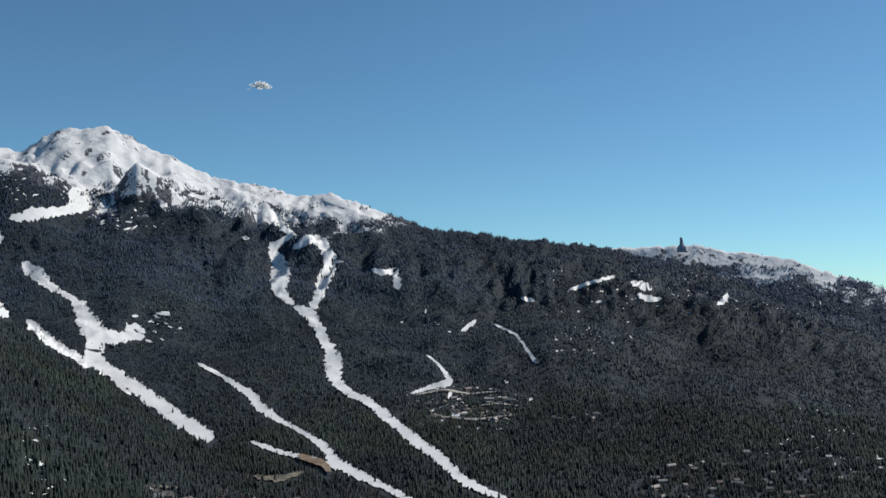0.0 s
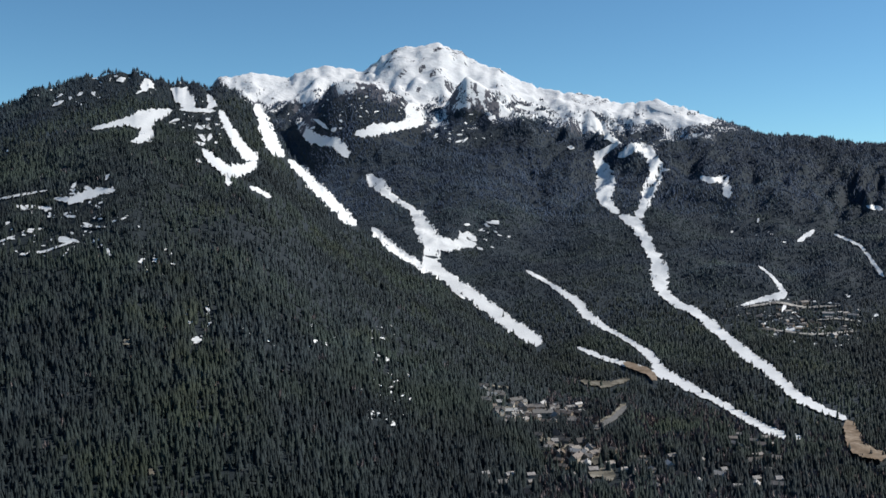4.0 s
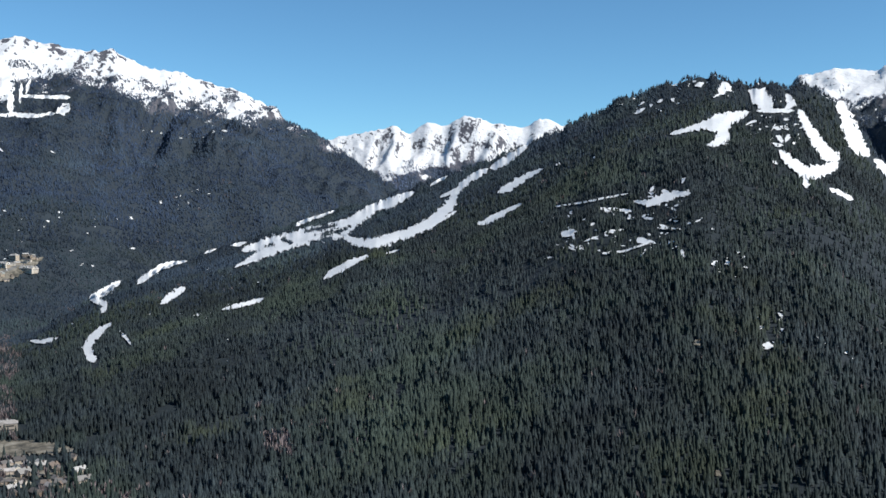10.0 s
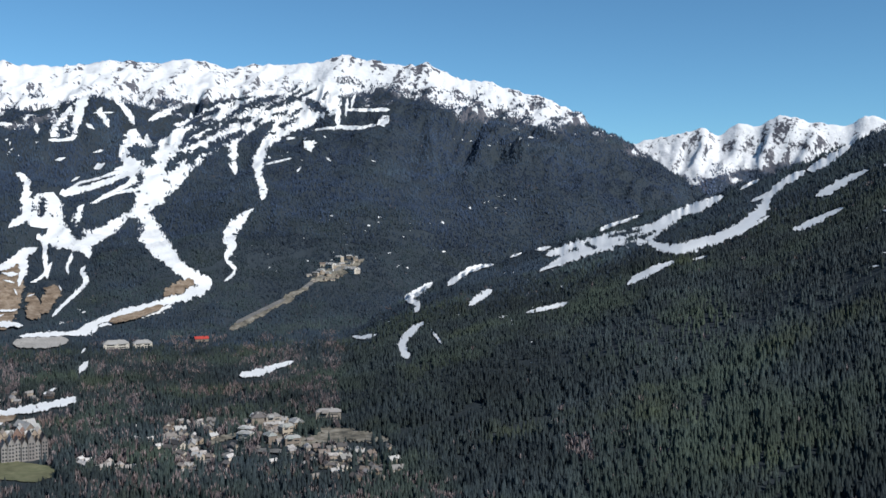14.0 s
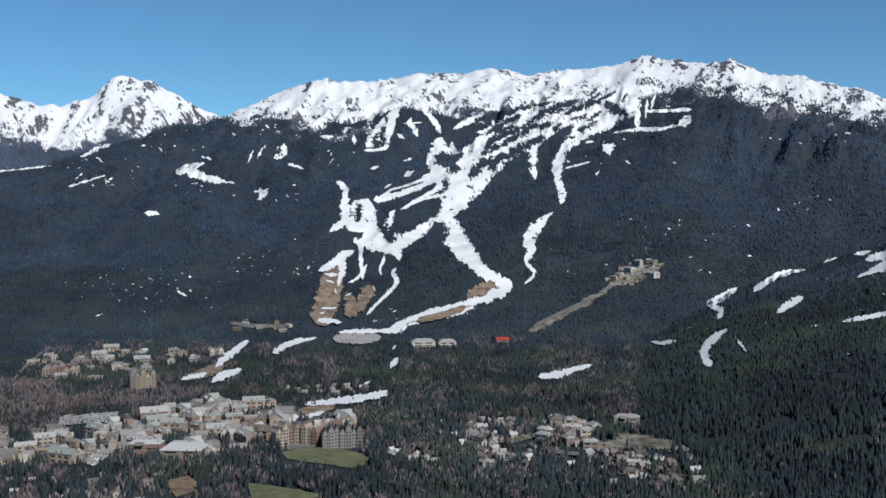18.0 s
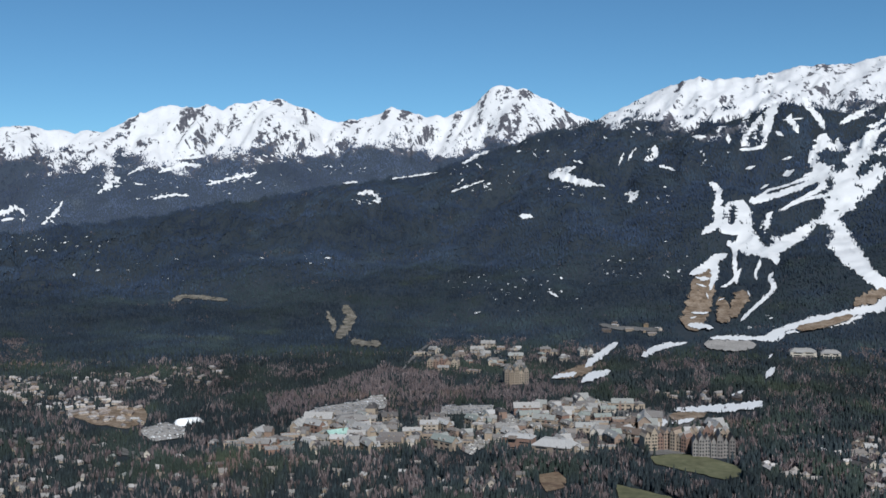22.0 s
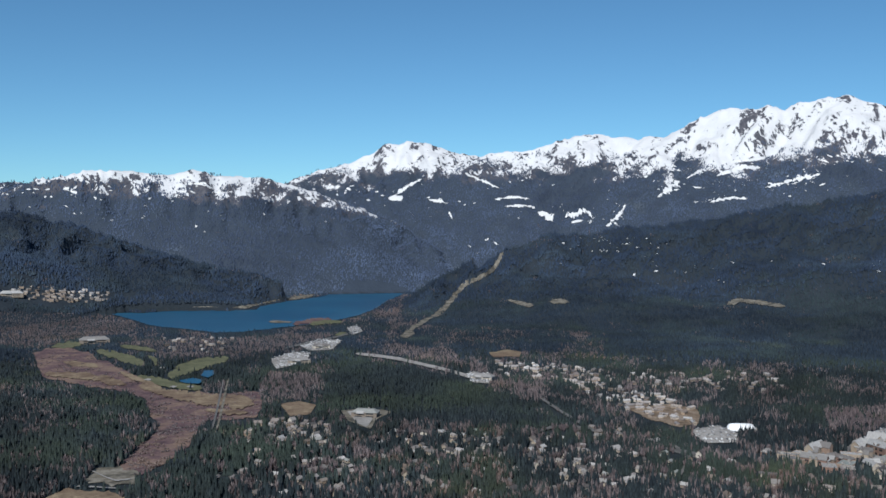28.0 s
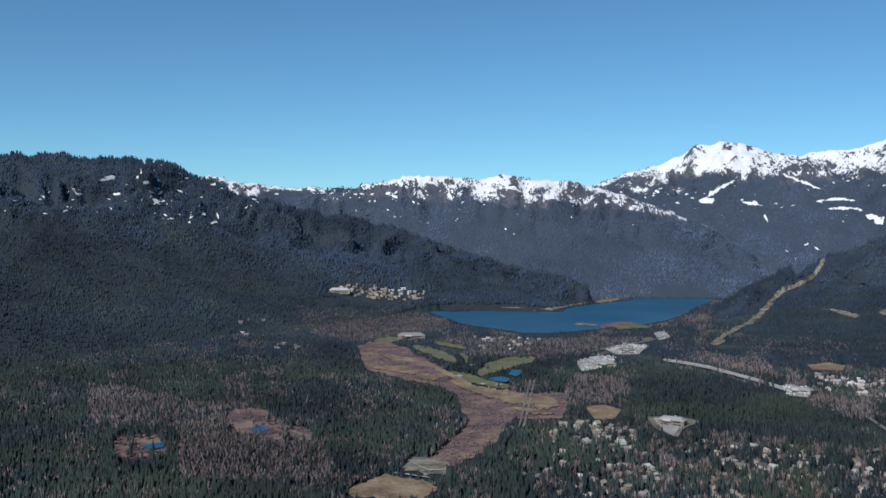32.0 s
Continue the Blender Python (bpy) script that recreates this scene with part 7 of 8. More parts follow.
def spots_in(points, n, apart, tries=40):
    a, e = np.array(points).T[:2]
    inside = area(points)
    idx = np.argwhere(inside)
    out = []
    for _ in range(n * tries):
        if len(out) >= n or not len(idx):
            break
        i, j = idx[rng.integers(len(idx))]
        aa, ee = MA[i] + rng.uniform(0, STEP), ME[j] + rng.uniform(0, STEP)
        p = meet([aa], [ee])[0]
        if all((p[0] - q[0]) ** 2 + (p[1] - q[1]) ** 2 > apart ** 2 for q in out):
            out.append(p)
    return out


def keep_free(p, wide, deep):
    r = math.hypot(p[0], p[1])
    a, e = math.degrees(math.atan2(-p[0], p[1])), math.degrees(math.atan2(p[2] - EYE, r))
    wa, we = math.degrees(wide / r), math.degrees(deep * max(EYE - p[2], 60) / r ** 2) + 0.04
    i0, i1 = np.searchsorted(MA, [a - wa, a + wa])
    j0, j1 = np.searchsorted(ME, [e - we, e + we * 0.7])
    HOUSE_HERE[i0:i1, j0:j1] = True


rng = np.random.default_rng(5)
KINDS = [
    lambda: chalet(12, 8.5, 4.6, 3.2, ROOF, WALL, "timber chalet with a weathered gable roof among conifers"),
    lambda: chalet(14, 9, 5.2, 3.6, ROOF, WALL, "two-storey house with a cross-gabled roof among conifers", True),
    lambda: chalet(10, 9, 6.0, 3.8, ROOF, WALL, "tall narrow house with a steep pitched roof"),
    lambda: chalet(11, 8, 4.4, 2.6, PALE_ROOF, WALL, "small house with a pale metal gable roof"),
    lambda: chalet(24, 9, 6.2, 3.2, ROOF, WALL, "long row of townhouses under one gable roof"),
    lambda: block(26, 15, 11, PALE_ROOF, WALL, "village lodge with a pale grey hipped roof and dormers"),
    lambda: block(34, 17, 13, ROOF, STONE, "large village hotel block with dark roof and many windows", 4),
    lambda: block(22, 18, 8, PALE_ROOF, STONE, "low village shop building with a pale flat-topped roof", 2),
    lambda: inn(38, 13, 11, "village lodge with gabled wings and a pale grey roof", PALE_ROOF, WALL),
    lambda: inn(46, 15, 14, "large village hotel with cross gables and dormers", PALE_ROOF, STONE, 0.45),
    lambda: hall(34, 22, 7, "low flat-roofed village shop hall", PALE_ROOF, STONE),
    lambda: inn(30, 12, 9, "small village lodge with dark gabled wings", ROOF, WALL, 0.6),
]
MADE = {}
JOINED, HOUSES = [], []


MOUND = area([(145.35, -7.86), (144.02, -7.81), (140.68, -8.26), (138.02, -8.90), (135.16, -9.86), (132.88, -11.27), (133.19, -11.74), (137.34, -11.43), (141.77, -11.35), (142.66, -10.67), (145.34, -10.58)])


def settle(points, n, kinds, apart, scale=(0.5, 0.8)):
    for p in spots_in(points, n, apart):
        pa, pe = math.degrees(math.atan2(-p[0], p[1])) % 360, math.degrees(math.atan2(p[2] - EYE, math.hypot(p[0], p[1])))
        if MOUND[min(len(MA) - 1, max(0, int((pa - A0) / STEP))), min(len(ME) - 1, max(0, int((pe + 20) / STEP)))] and pa < 270:
            continue
        if len(HOUSES) >= 350 or math.hypot(p[0], p[1]) > 1330 and max(kinds) < 5:
            JOINED.append((p, kinds[rng.integers(len(kinds))], rng.uniform(0, 180), rng.uniform(*scale)))
            keep_free(p, 6, 12)
            continue
        k = kinds[rng.integers(len(kinds))]
        turn = rng.choice([0, 20, 90, 110, 55]) + rng.uniform(-12, 12)
        if k < 5:
            HOUSES.append(p)
        if k not in MADE:
            MADE[k] = KINDS[k]()
            MADE[k].matrix_basis = pose(*p, 0, 0, turn)
        else:
            copy_thing(MADE[k], pose(*p, 0, 0, turn) @ Matrix.Scale(rng.uniform(*scale), 4) @ Matrix.Diagonal((1, 1, rng.uniform(1.0, 1.35) if k >= 5 else 1.1, 1)))
        size = (8, 9, 7, 7, 13, 15, 18, 13, 20, 24, 18, 16)[k]
        keep_free(p, size * 0.55, size * 1.1)


SMALL, TOWN = [0, 0, 1, 1, 2, 3, 3], [8, 8, 9, 10, 10, 11, 6]
settle([(1.63, -5.62), (0.00, -4.97), (-3.56, -5.03), (-4.52, -6.19), (-3.87, -7.00), (0.33, -6.89)], 26, [4, 0, 3], 12, (0.6, 0.9))
settle([(16.63, -10.18), (14.43, -11.17), (11.68, -11.32), (11.37, -12.06), (15.98, -12.19)], 26, [4, 0, 1], 12, (0.6, 0.9))
settle([(13.33, -13.11), (11.35, -13.12), (9.26, -14.15), (9.54, -14.97), (11.94, -14.22)], 14, [4, 0, 1], 12, (0.6, 0.9))
settle([(80.35, -11.96), (77.09, -11.70), (76.93, -13.26), (80.35, -13.35)], 14, [1, 1, 4, 5], 11, (0.6, 0.85))
settle([(76.12, -13.39), (71.69, -13.50), (71.37, -14.85), (75.80, -14.77)], 18, [0, 1, 3], 12, (0.65, 0.9))
settle([(84.97, -11.65), (81.34, -11.78), (80.68, -13.35), (83.98, -14.34)], 24, [0, 1, 4], 11, (0.6, 0.85))
settle([(76.59, -4.04), (76.68, -3.55), (74.57, -2.65), (73.33, -2.42), (73.59, -3.07), (74.89, -3.82)], 12, [4, 1, 8], 16, (0.45, 0.7))
settle([(76.78, -3.34), (75.82, -2.85), (73.76, -2.42), (73.60, -3.32), (75.50, -4.14)], 10, [4, 5], 14, (0.6, 0.9))
settle([(109.27, -11.34), (105.99, -11.30), (102.76, -10.81), (98.35, -10.34), (95.60, -10.61), (95.59, -12.59), (98.34, -13.12), (102.76, -12.94), (107.63, -13.06), (109.93, -12.77)], 78, TOWN, 17, (0.45, 0.75))
settle([(121.13, -12.68), (117.86, -12.14), (114.56, -11.24), (110.92, -11.03), (109.93, -12.14), (110.59, -13.09), (115.89, -13.22)], 58, TOWN, 17, (0.45, 0.75))
settle([(95.59, -11.38), (92.34, -11.48), (91.19, -12.28), (93.51, -12.75), (95.59, -12.59)], 8, [8, 9, 11], 22, (0.55, 0.8))
settle([(109.09, -7.70), (105.98, -7.22), (103.08, -7.25), (102.44, -8.36), (104.04, -8.80), (107.29, -8.66)], 30, [8, 10, 11, 4], 20, (0.5, 0.8))
settle([(102.12, -7.49), (99.91, -7.44), (100.06, -8.14), (101.80, -8.34)], 7, [5, 7], 24)
settle([(135.74, -7.84), (132.87, -7.86), (129.29, -8.19), (129.30, -9.12), (133.18, -8.75)], 30, [0, 3, 4, 3], 15, (0.4, 0.65))
settle([(128.98, -8.05), (124.94, -8.21), (119.79, -8.36), (119.80, -9.16), (124.32, -9.34), (128.69, -9.15)], 34, [0, 3, 1, 4], 16, (0.4, 0.65))
settle([(131.71, -8.99), (127.77, -9.20), (124.96, -10.26), (124.33, -11.08), (126.85, -10.65), (130.22, -9.85)], 28, [4, 0, 4], 17, (0.4, 0.65))
settle([(137.19, -11.58), (133.22, -11.62), (128.72, -11.63), (123.39, -12.84), (120.49, -13.58), (121.80, -15.23), (128.76, -14.97), (137.23, -14.03)], 60, SMALL, 17)
settle([(120.49, -13.58), (113.91, -13.72), (105.99, -13.81), (101.16, -14.11), (102.12, -15.53), (112.59, -15.75), (120.51, -15.44)], 56, SMALL, 17)
settle([(150.56, -11.49), (147.67, -11.26), (145.40, -11.63), (145.07, -12.89), (147.67, -12.83), (150.24, -12.44)], 30, SMALL, 16)
settle([(143.43, -11.97), (137.49, -11.82), (133.20, -12.53), (133.19, -13.48), (138.47, -13.41), (142.44, -12.93)], 34, SMALL, 17)
settle([(150.24, -13.37), (145.07, -13.21), (135.16, -13.84), (128.65, -13.93), (129.28, -15.19), (145.06, -15.54), (150.56, -15.19)], 48, SMALL, 18)
settle([(135.86, -7.78), (131.93, -8.04), (129.02, -8.28), (129.01, -8.92), (133.22, -8.87), (135.85, -8.59)], 26, [0, 3, 4], 15)
settle([(129.01, -9.24), (126.15, -9.61), (124.58, -10.16), (125.51, -10.83), (128.36, -10.17)], 26, [4, 0, 4], 16, (0.4, 0.65))
settle([(80.46, -11.81), (78.14, -11.70), (77.81, -13.12), (80.13, -12.66)], 12, [1, 0, 4], 17)
settle([(78.14, -13.28), (75.84, -13.40), (72.58, -13.56), (71.61, -14.21), (72.25, -15.16), (75.83, -15.28), (79.14, -14.39)], 20, [0, 1, 3], 18)
settle([(84.76, -11.69), (82.78, -11.61), (82.61, -12.50), (84.43, -12.33)], 8, [1, 0], 18)
settle([(89.37, -13.32), (86.42, -13.97), (86.42, -14.28), (89.21, -13.70)], 11, [4, 2], 13)
settle([(84.44, -13.44), (81.12, -13.14), (80.79, -14.25), (83.78, -14.54)], 9, [1, 0], 19)
settle([(95.41, -9.63), (92.56, -9.59), (90.32, -9.81), (90.96, -10.11), (94.78, -10.04)], 14, [3, 1, 4], 17)
settle([(98.74, -5.74), (95.06, -6.01), (95.06, -6.48), (98.45, -6.31)], 8, [4, 5], 22)
settle([(15.15, -11.45), (10.67, -11.26), (10.41, -12.41), (14.82, -12.48)], 24, [4, 0, 4, 3], 16)
settle([(12.99, -13.37), (7.36, -14.00), (2.80, -13.85), (-0.38, -13.70), (-0.39, -15.23), (6.04, -15.68), (12.00, -15.32)], 36, SMALL, 18)
settle([(2.49, -12.43), (0.10, -12.64), (-0.22, -13.71), (1.84, -13.66)], 12, [0, 3, 4], 16)
settle([(-6.18, -12.86), (-8.51, -12.82), (-11.05, -12.89), (-11.08, -14.62), (-8.25, -14.62)], 20, [5, 7, 4, 0], 19)
settle([(-12.09, -9.21), (-16.37, -9.33), (-21.60, -9.77), (-20.73, -10.84), (-11.76, -11.20)], 28, [0, 1, 4], 19)
settle([(1.76, -5.84), (-1.19, -5.13), (-4.29, -5.27), (-4.45, -6.71), (0.77, -6.80)], 30, [4, 3, 0], 17)
settle([(-6.39, -6.68), (-8.96, -6.48), (-8.80, -6.96), (-6.71, -7.06)], 6, [4, 3], 17)
settle([(16.65, -15.14), (13.33, -15.17), (13.00, -16.57), (16.32, -16.55)], 8, [0, 1], 20)
settle([(163.14, -3.38), (161.51, -3.27), (159.54, -3.56), (157.70, -3.75), (157.82, -4.21), (160.19, -4.22), (162.49, -3.96)], 60, [4, 4, 0], 14, (0.5, 0.8))
settle([(166.68, -6.73), (164.75, -6.75), (165.07, -7.23), (166.36, -7.22)], 7, [0, 3], 20)
settle([(168.60, -5.11), (167.01, -5.12), (167.32, -6.73), (168.91, -6.38)], 5, [3, 0], 26)
settle([(154.90, -6.41), (150.96, -6.28), (150.96, -6.74), (154.57, -6.99)], 16, [0, 3, 1], 22)

settle([(135.51, -7.82), (133.45, -7.87), (129.63, -8.16), (129.52, -8.62), (132.58, -8.59), (135.39, -8.25)], 20, [0, 3, 3, 1], 12, (0.5, 0.8))
settle([(128.79, -8.55), (125.33, -8.27), (125.32, -9.09), (128.68, -9.34)], 11, [0, 3, 3, 1], 12, (0.5, 0.8))
settle([(125.13, -8.11), (119.93, -8.08), (119.92, -8.73), (124.73, -8.65)], 15, [0, 3, 3, 1], 12, (0.5, 0.8))
settle([(131.73, -8.88), (130.04, -8.92), (128.36, -9.99), (124.70, -10.80), (125.09, -11.23), (127.53, -10.67), (130.87, -9.59)], 23, [0, 3, 3, 1], 12, (0.5, 0.8))
settle([(132.98, -11.69), (130.01, -11.34), (126.69, -11.96), (125.47, -12.68), (125.85, -14.32), (130.81, -14.90), (133.39, -14.01)], 25, [0, 3, 3, 1], 12, (0.5, 0.8))
settle([(143.32, -11.75), (137.33, -11.64), (135.36, -12.21), (135.56, -13.49), (138.86, -13.38), (143.09, -12.71)], 20, [0, 3, 3, 1], 12, (0.5, 0.8))
settle([(151.04, -11.29), (147.62, -10.90), (145.50, -11.55), (145.61, -12.62), (149.83, -12.27)], 22, [0, 3, 3, 1], 12, (0.5, 0.8))
settle([(152.02, -12.96), (147.61, -12.61), (144.04, -13.47), (144.25, -15.36), (152.02, -15.26)], 25, [0, 3, 3, 1], 12, (0.5, 0.8))
settle([(155.50, -6.47), (152.48, -6.73), (150.73, -7.01), (150.95, -7.40), (154.21, -7.14)], 10, [0, 3, 3, 1], 12, (0.5, 0.8))
settle([(-11.79, -7.51), (-16.39, -7.97), (-20.78, -8.06), (-24.05, -8.44), (-24.02, -10.17), (-17.85, -10.00), (-12.71, -9.03)], 20, [0, 3, 3, 1], 12, (0.5, 0.8))
settle([(87.32, -11.52), (83.26, -11.35), (79.31, -11.72), (76.48, -12.47), (76.49, -13.40), (81.77, -13.42), (86.77, -12.75)], 15, [0, 3, 3, 1], 12, (0.5, 0.8))

# houses too far off to be told apart
walls, roofs, wf, rf = [], [], [], []
for p, k, turn, s in JOINED:
    l, w, h, rise = ((12, 8.5, 4.6, 3.2), (14, 9, 5.2, 3.6), (10, 9, 6.0, 3.8), (11, 8, 4.4, 2.6), (24, 9, 6.2, 3.2), (26, 15, 9, 3), (30, 15, 10, 3), (22, 16, 8, 3), (38, 13, 11, 5), (46, 15, 14, 6), (34, 22, 7, 0.4), (30, 12, 9, 5))[k]
    m = pose(*p, 0, 0, turn) @ Matrix.Scale(s, 4)
    for bag, faces, up, grow_ in ((walls, wf, 0.0, 0.0), (roofs, rf, 0.35, 0.7)):
        i, x, y, low = len(bag), l / 2 + grow_, w / 2 + grow_, -2.0 if up == 0 else h - 0.3
        bag += [tuple(m @ Vector(c)) for c in ((-x, -y, low), (x, -y, low), (x, y, low), (-x, y, low), (-x, -y, h + up - grow_ * 0.5), (x, -y, h + up - grow_ * 0.5), (x, y, h + up - grow_ * 0.5), (-x, y, h + up - grow_ * 0.5), (-x, 0, h + rise + up), (x, 0, h + rise + up))]
        faces += [tuple(i + q for q in f) for f in ((0, 1, 5, 4), (2, 3, 7, 6), (4, 5, 9, 8), (6, 7, 8, 9), (1, 2, 6, 5), (3, 0, 4, 7), (5, 6, 9, 9), (7, 4, 8, 8))]
far = new("distant_houses")
far.empty_display_size = 1.0
tagged(far, "many small gabled houses strewn among the valley's trees", "houses", "", "stuff")
for name, bag, faces, mat in (("walls", walls, wf, FAR_WALL), ("roofs", roofs, rf, FAR_ROOF)):
    me = bpy.data.meshes.new(name)
    me.from_pydata(bag, [], [tuple(dict.fromkeys(f)) for f in faces])
    me.materials.append(mat)
    ob = tagged(new(name, me), "", "", "", "stuff")
    ob.parent = far

CAR_PAINT = leaf_material("car_paint", (0.03, 0.03, 0.035), (0.62, 0.62, 0.62), (0.20, 0.20, 0.21), 0.3, 0.0)


def parked_cars():
    """Rows of cars on the parking lots: a body and a narrower cabin each."""
    q = np.random.default_rng(21)
    v, f = [], []
    for edge, z in LOTS:
        inside = area(edge)
        a, e = np.array(edge).T
        r = EYE / np.tan(np.radians(-e))
        x, y = -np.sin(np.radians(a)) * r, np.cos(np.radians(a)) * r
        turn = radians(float(a.mean()) + 15)
        c, s = math.cos(turn), math.sin(turn)
        for iu in range(-34, 35):
            for iw in range(-16, 17):
                u, w = iu * 3.1, iw * 9.5 + (2.6 if iw % 2 else -2.6)
                px, py = x.mean() + c * u - s * w, y.mean() + s * u + c * w
                pa, pe = math.degrees(math.atan2(-px, py)) % 360, math.degrees(math.atan2(-EYE, math.hypot(px, py)))
                if pa > 300:
                    pa -= 360
                if q.uniform() > 0.5 or not inside[min(len(MA) - 1, max(0, int((pa - A0) / STEP))), min(len(ME) - 1, max(0, int((pe + 20) / STEP)))]:
                    continue
                for hx, hy, z0, z1, tap in ((0.95, 2.3, 0.25, 0.95, 0.96), (0.85, 1.3, 0.95, 1.55, 0.8)):
                    b = len(v)
                    for zz, g in ((z0, 1.0), (z1, tap)):
                        v += [(px + c * sx * hx * g - s * sy * hy * g, py + s * sx * hx * g + c * sy * hy * g, z + zz) for sx, sy in ((-1, -1), (1, -1), (1, 1), (-1, 1))]
                    f += [tuple(b + k for k in quad) for quad in ((4, 5, 6, 7), (0, 1, 5, 4), (1, 2, 6, 5), (2, 3, 7, 6), (3, 0, 4, 7))]
    link_mesh("parked_cars", v, f, CAR_PAINT, "rows of parked cars on the lots of the valley", "cars", "stuff")


parked_cars()

# the few large buildings that stand out
SLATE = tinted("grey_hotel_plaster", [(0.0, (0.20, 0.18, 0.165)), (0.5, (0.27, 0.25, 0.235)), (1.0, (0.16, 0.14, 0.13))])
BIG = [
    ([(92.07, -13.00)], lambda: hotel("large dark grey hotel with many steep gables below the slope", SLATE, ROOF, 44, 20, 19, 7), 6),
    ([(92.31, -12.75)], lambda: hotel("large grey-brown hotel with many steep gables below a ski slope", STONE, ROOF, 42, 18, 22), -8),
    ([(95.29, -12.80)], lambda: hotel("tan hotel with tower bays and steep dark roofs", STONE, ROOF, 30, 14, 18, 4), 25),
    ([(93.80, -12.83)], lambda: hotel("grey hotel wing with stepped gables", STONE, ROOF, 20, 14, 17, 3), -30),
    ([(103.25, -9.28)], lambda: hotel("cream chateau-style hotel with stepped towers", WALL, PALE_ROOF, 38, 16, 21), 15),
    ([(107.46, -8.40)], lambda: hotel("reddish-brown lodge with dark steep roofs", STONE, ROOF, 55, 18, 13), -15),
    ([(99.22, -7.65)], lambda: hotel("pale yellow hotel wing with a low roof", WALL, PALE_ROOF, 26, 14, 9, 3), 20),
    ([(87.31, -7.36)], lambda: block(46, 26, 9, PALE_ROOF, WALL, "long grey day lodge with a low hipped roof", 2), 5),
    ([(85.90, -7.38)], lambda: block(34, 24, 9, PALE_ROOF, WALL, "grey day lodge with a low hipped roof", 2), 5),
    ([(82.70, -7.15)], lambda: chalet(26, 14, 6, 4, RED_ROOF, WALL, "lodge with a bright red gable roof"), 10),
    ([(113.68, -12.39)], lambda: chalet(26, 18, 7, 6, GREEN_ROOF, WALL, "village building with a pale green copper roof", True), 30),
    ([(100.99, -13.08)], lambda: block(44, 30, 8, PALE_ROOF, WALL, "conference hall with a broad pale roof", 2), -20),
    ([(112.90, -11.51)], lambda: block(40, 26, 7, PALE_ROOF, STONE, "broad low store with a pale roof", 2), 10),
    ([(158.60, -6.44)], lambda: block(60, 28, 8, PALE_ROOF, WALL, "long white-roofed maintenance building", 2), 4),
    ([(147.38, -7.88)], lambda: block(38, 18, 7, PALE_ROOF, WALL, "wide pale-roofed service building", 2), 12),
    ([(146.11, -7.04)], lambda: block(34, 16, 7, PALE_ROOF, WALL, "pale-roofed service building beside a parking lot", 2), 12),
    ([(143.53, -10.95)], lambda: block(34, 18, 7, PALE_ROOF, WALL, "flat pale-roofed school building", 2), -15),
    ([(75.51, -11.66)], lambda: block(30, 14, 9, ROOF, WALL, "dark-roofed lodge at the forest edge", 3), 0),
    ([(162.78, -3.80)], lambda: block(60, 30, 9, PALE_ROOF, WALL, "pale-roofed housing block by the lake", 3), 0),
    ([(136.68, -8.83)], lambda: block(36, 18, 6, PALE_ROOF, WALL, "low pale-roofed building beside the road", 2), -20),
]
for ((ba, be),), make, turn in BIG:
    p = meet([ba], [be])[0]
    ob = make()
    ob.matrix_basis = pose(*p, 0, 0, ba + turn)
    keep_free(p, 26, 26)


def tent(p, turn):
    """A white air-supported hall: a long dome with seams."""
    ob = empty("sports_dome", "long white air-supported sports dome on bare ground", "sports hall")
    bm = bmesh.new()
    n, k = 14, 9
    rows = []
    for i in range(n + 1):
        x = -17 + 34 * i / n
        s = math.sqrt(max(0.02, 1 - (abs(x) / 17.6) ** 6))
        rows.append([bm.verts.new((x, -9 * s * math.cos(math.pi * j / k), 8 * s * math.sin(math.pi * j / k) * (1.0 if i % 2 else 0.97))) for j in range(k + 1)])
    for i in range(n):
        for j in range(k):
            bm.faces.new((rows[i][j], rows[i + 1][j], rows[i + 1][j + 1], rows[i][j + 1]))
    part("membrane", bm, WHITE_CLOTH, ob)
    bm = bmesh.new()
    box(bm, 16.8, 19, -2, 2, 0, 3)
    part("entrance", bm, GRAVEL, ob)
    ob.matrix_basis = pose(*p, 0, 0, turn)
    keep_free(p, 24, 24)


((ta, te),) = [(122.09, -11.13)]
tent(meet([ta], [te])[0], ta + 12)

# ---- woods ----
BARE = np.zeros_like(CLEAR)
BARE |= area([(176.58, -8.79), (174.43, -9.10), (169.14, -10.35), (169.34, -11.32), (174.79, -11.18), (176.59, -10.68)])
BARE |= area([(165.19, -4.59), (159.85, -4.84), (156.91, -5.68), (161.51, -6.70), (164.38, -6.25)])
BARE |= area([(142.51, -6.87), (138.51, -7.18), (137.77, -8.01), (139.27, -8.02), (142.51, -7.39)])
BARE |= area([(134.91, -9.15), (133.13, -9.03), (133.15, -10.13), (134.53, -10.06)])
BARE |= area([(117.84, -9.84), (115.21, -9.56), (111.24, -8.45), (109.26, -8.45), (107.29, -9.88), (107.62, -11.16), (110.59, -11.44), (117.52, -10.75)])
BARE |= area([(137.41, -7.59), (135.76, -8.74), (131.72, -9.91), (124.97, -10.89), (124.97, -11.52), (128.71, -10.71), (137.43, -8.92)])
BARE |= area([(171.81, -10.02), (168.43, -10.09), (164.59, -12.13), (161.83, -15.07), (171.82, -14.28)])
BARE |= area([(162.15, -6.32), (156.78, -6.09), (155.82, -5.13), (160.60, -4.82)])
BARE |= area([(143.65, -8.18), (138.43, -9.18), (134.61, -9.04), (136.50, -9.91), (141.02, -9.26)])
BARE |= area([(148.96, -8.37), (146.05, -8.74), (147.03, -10.07), (149.92, -9.62)])
BARE |= area([(109.26, -9.58), (101.80, -9.45), (98.04, -9.64), (101.80, -10.24), (107.62, -10.37)])
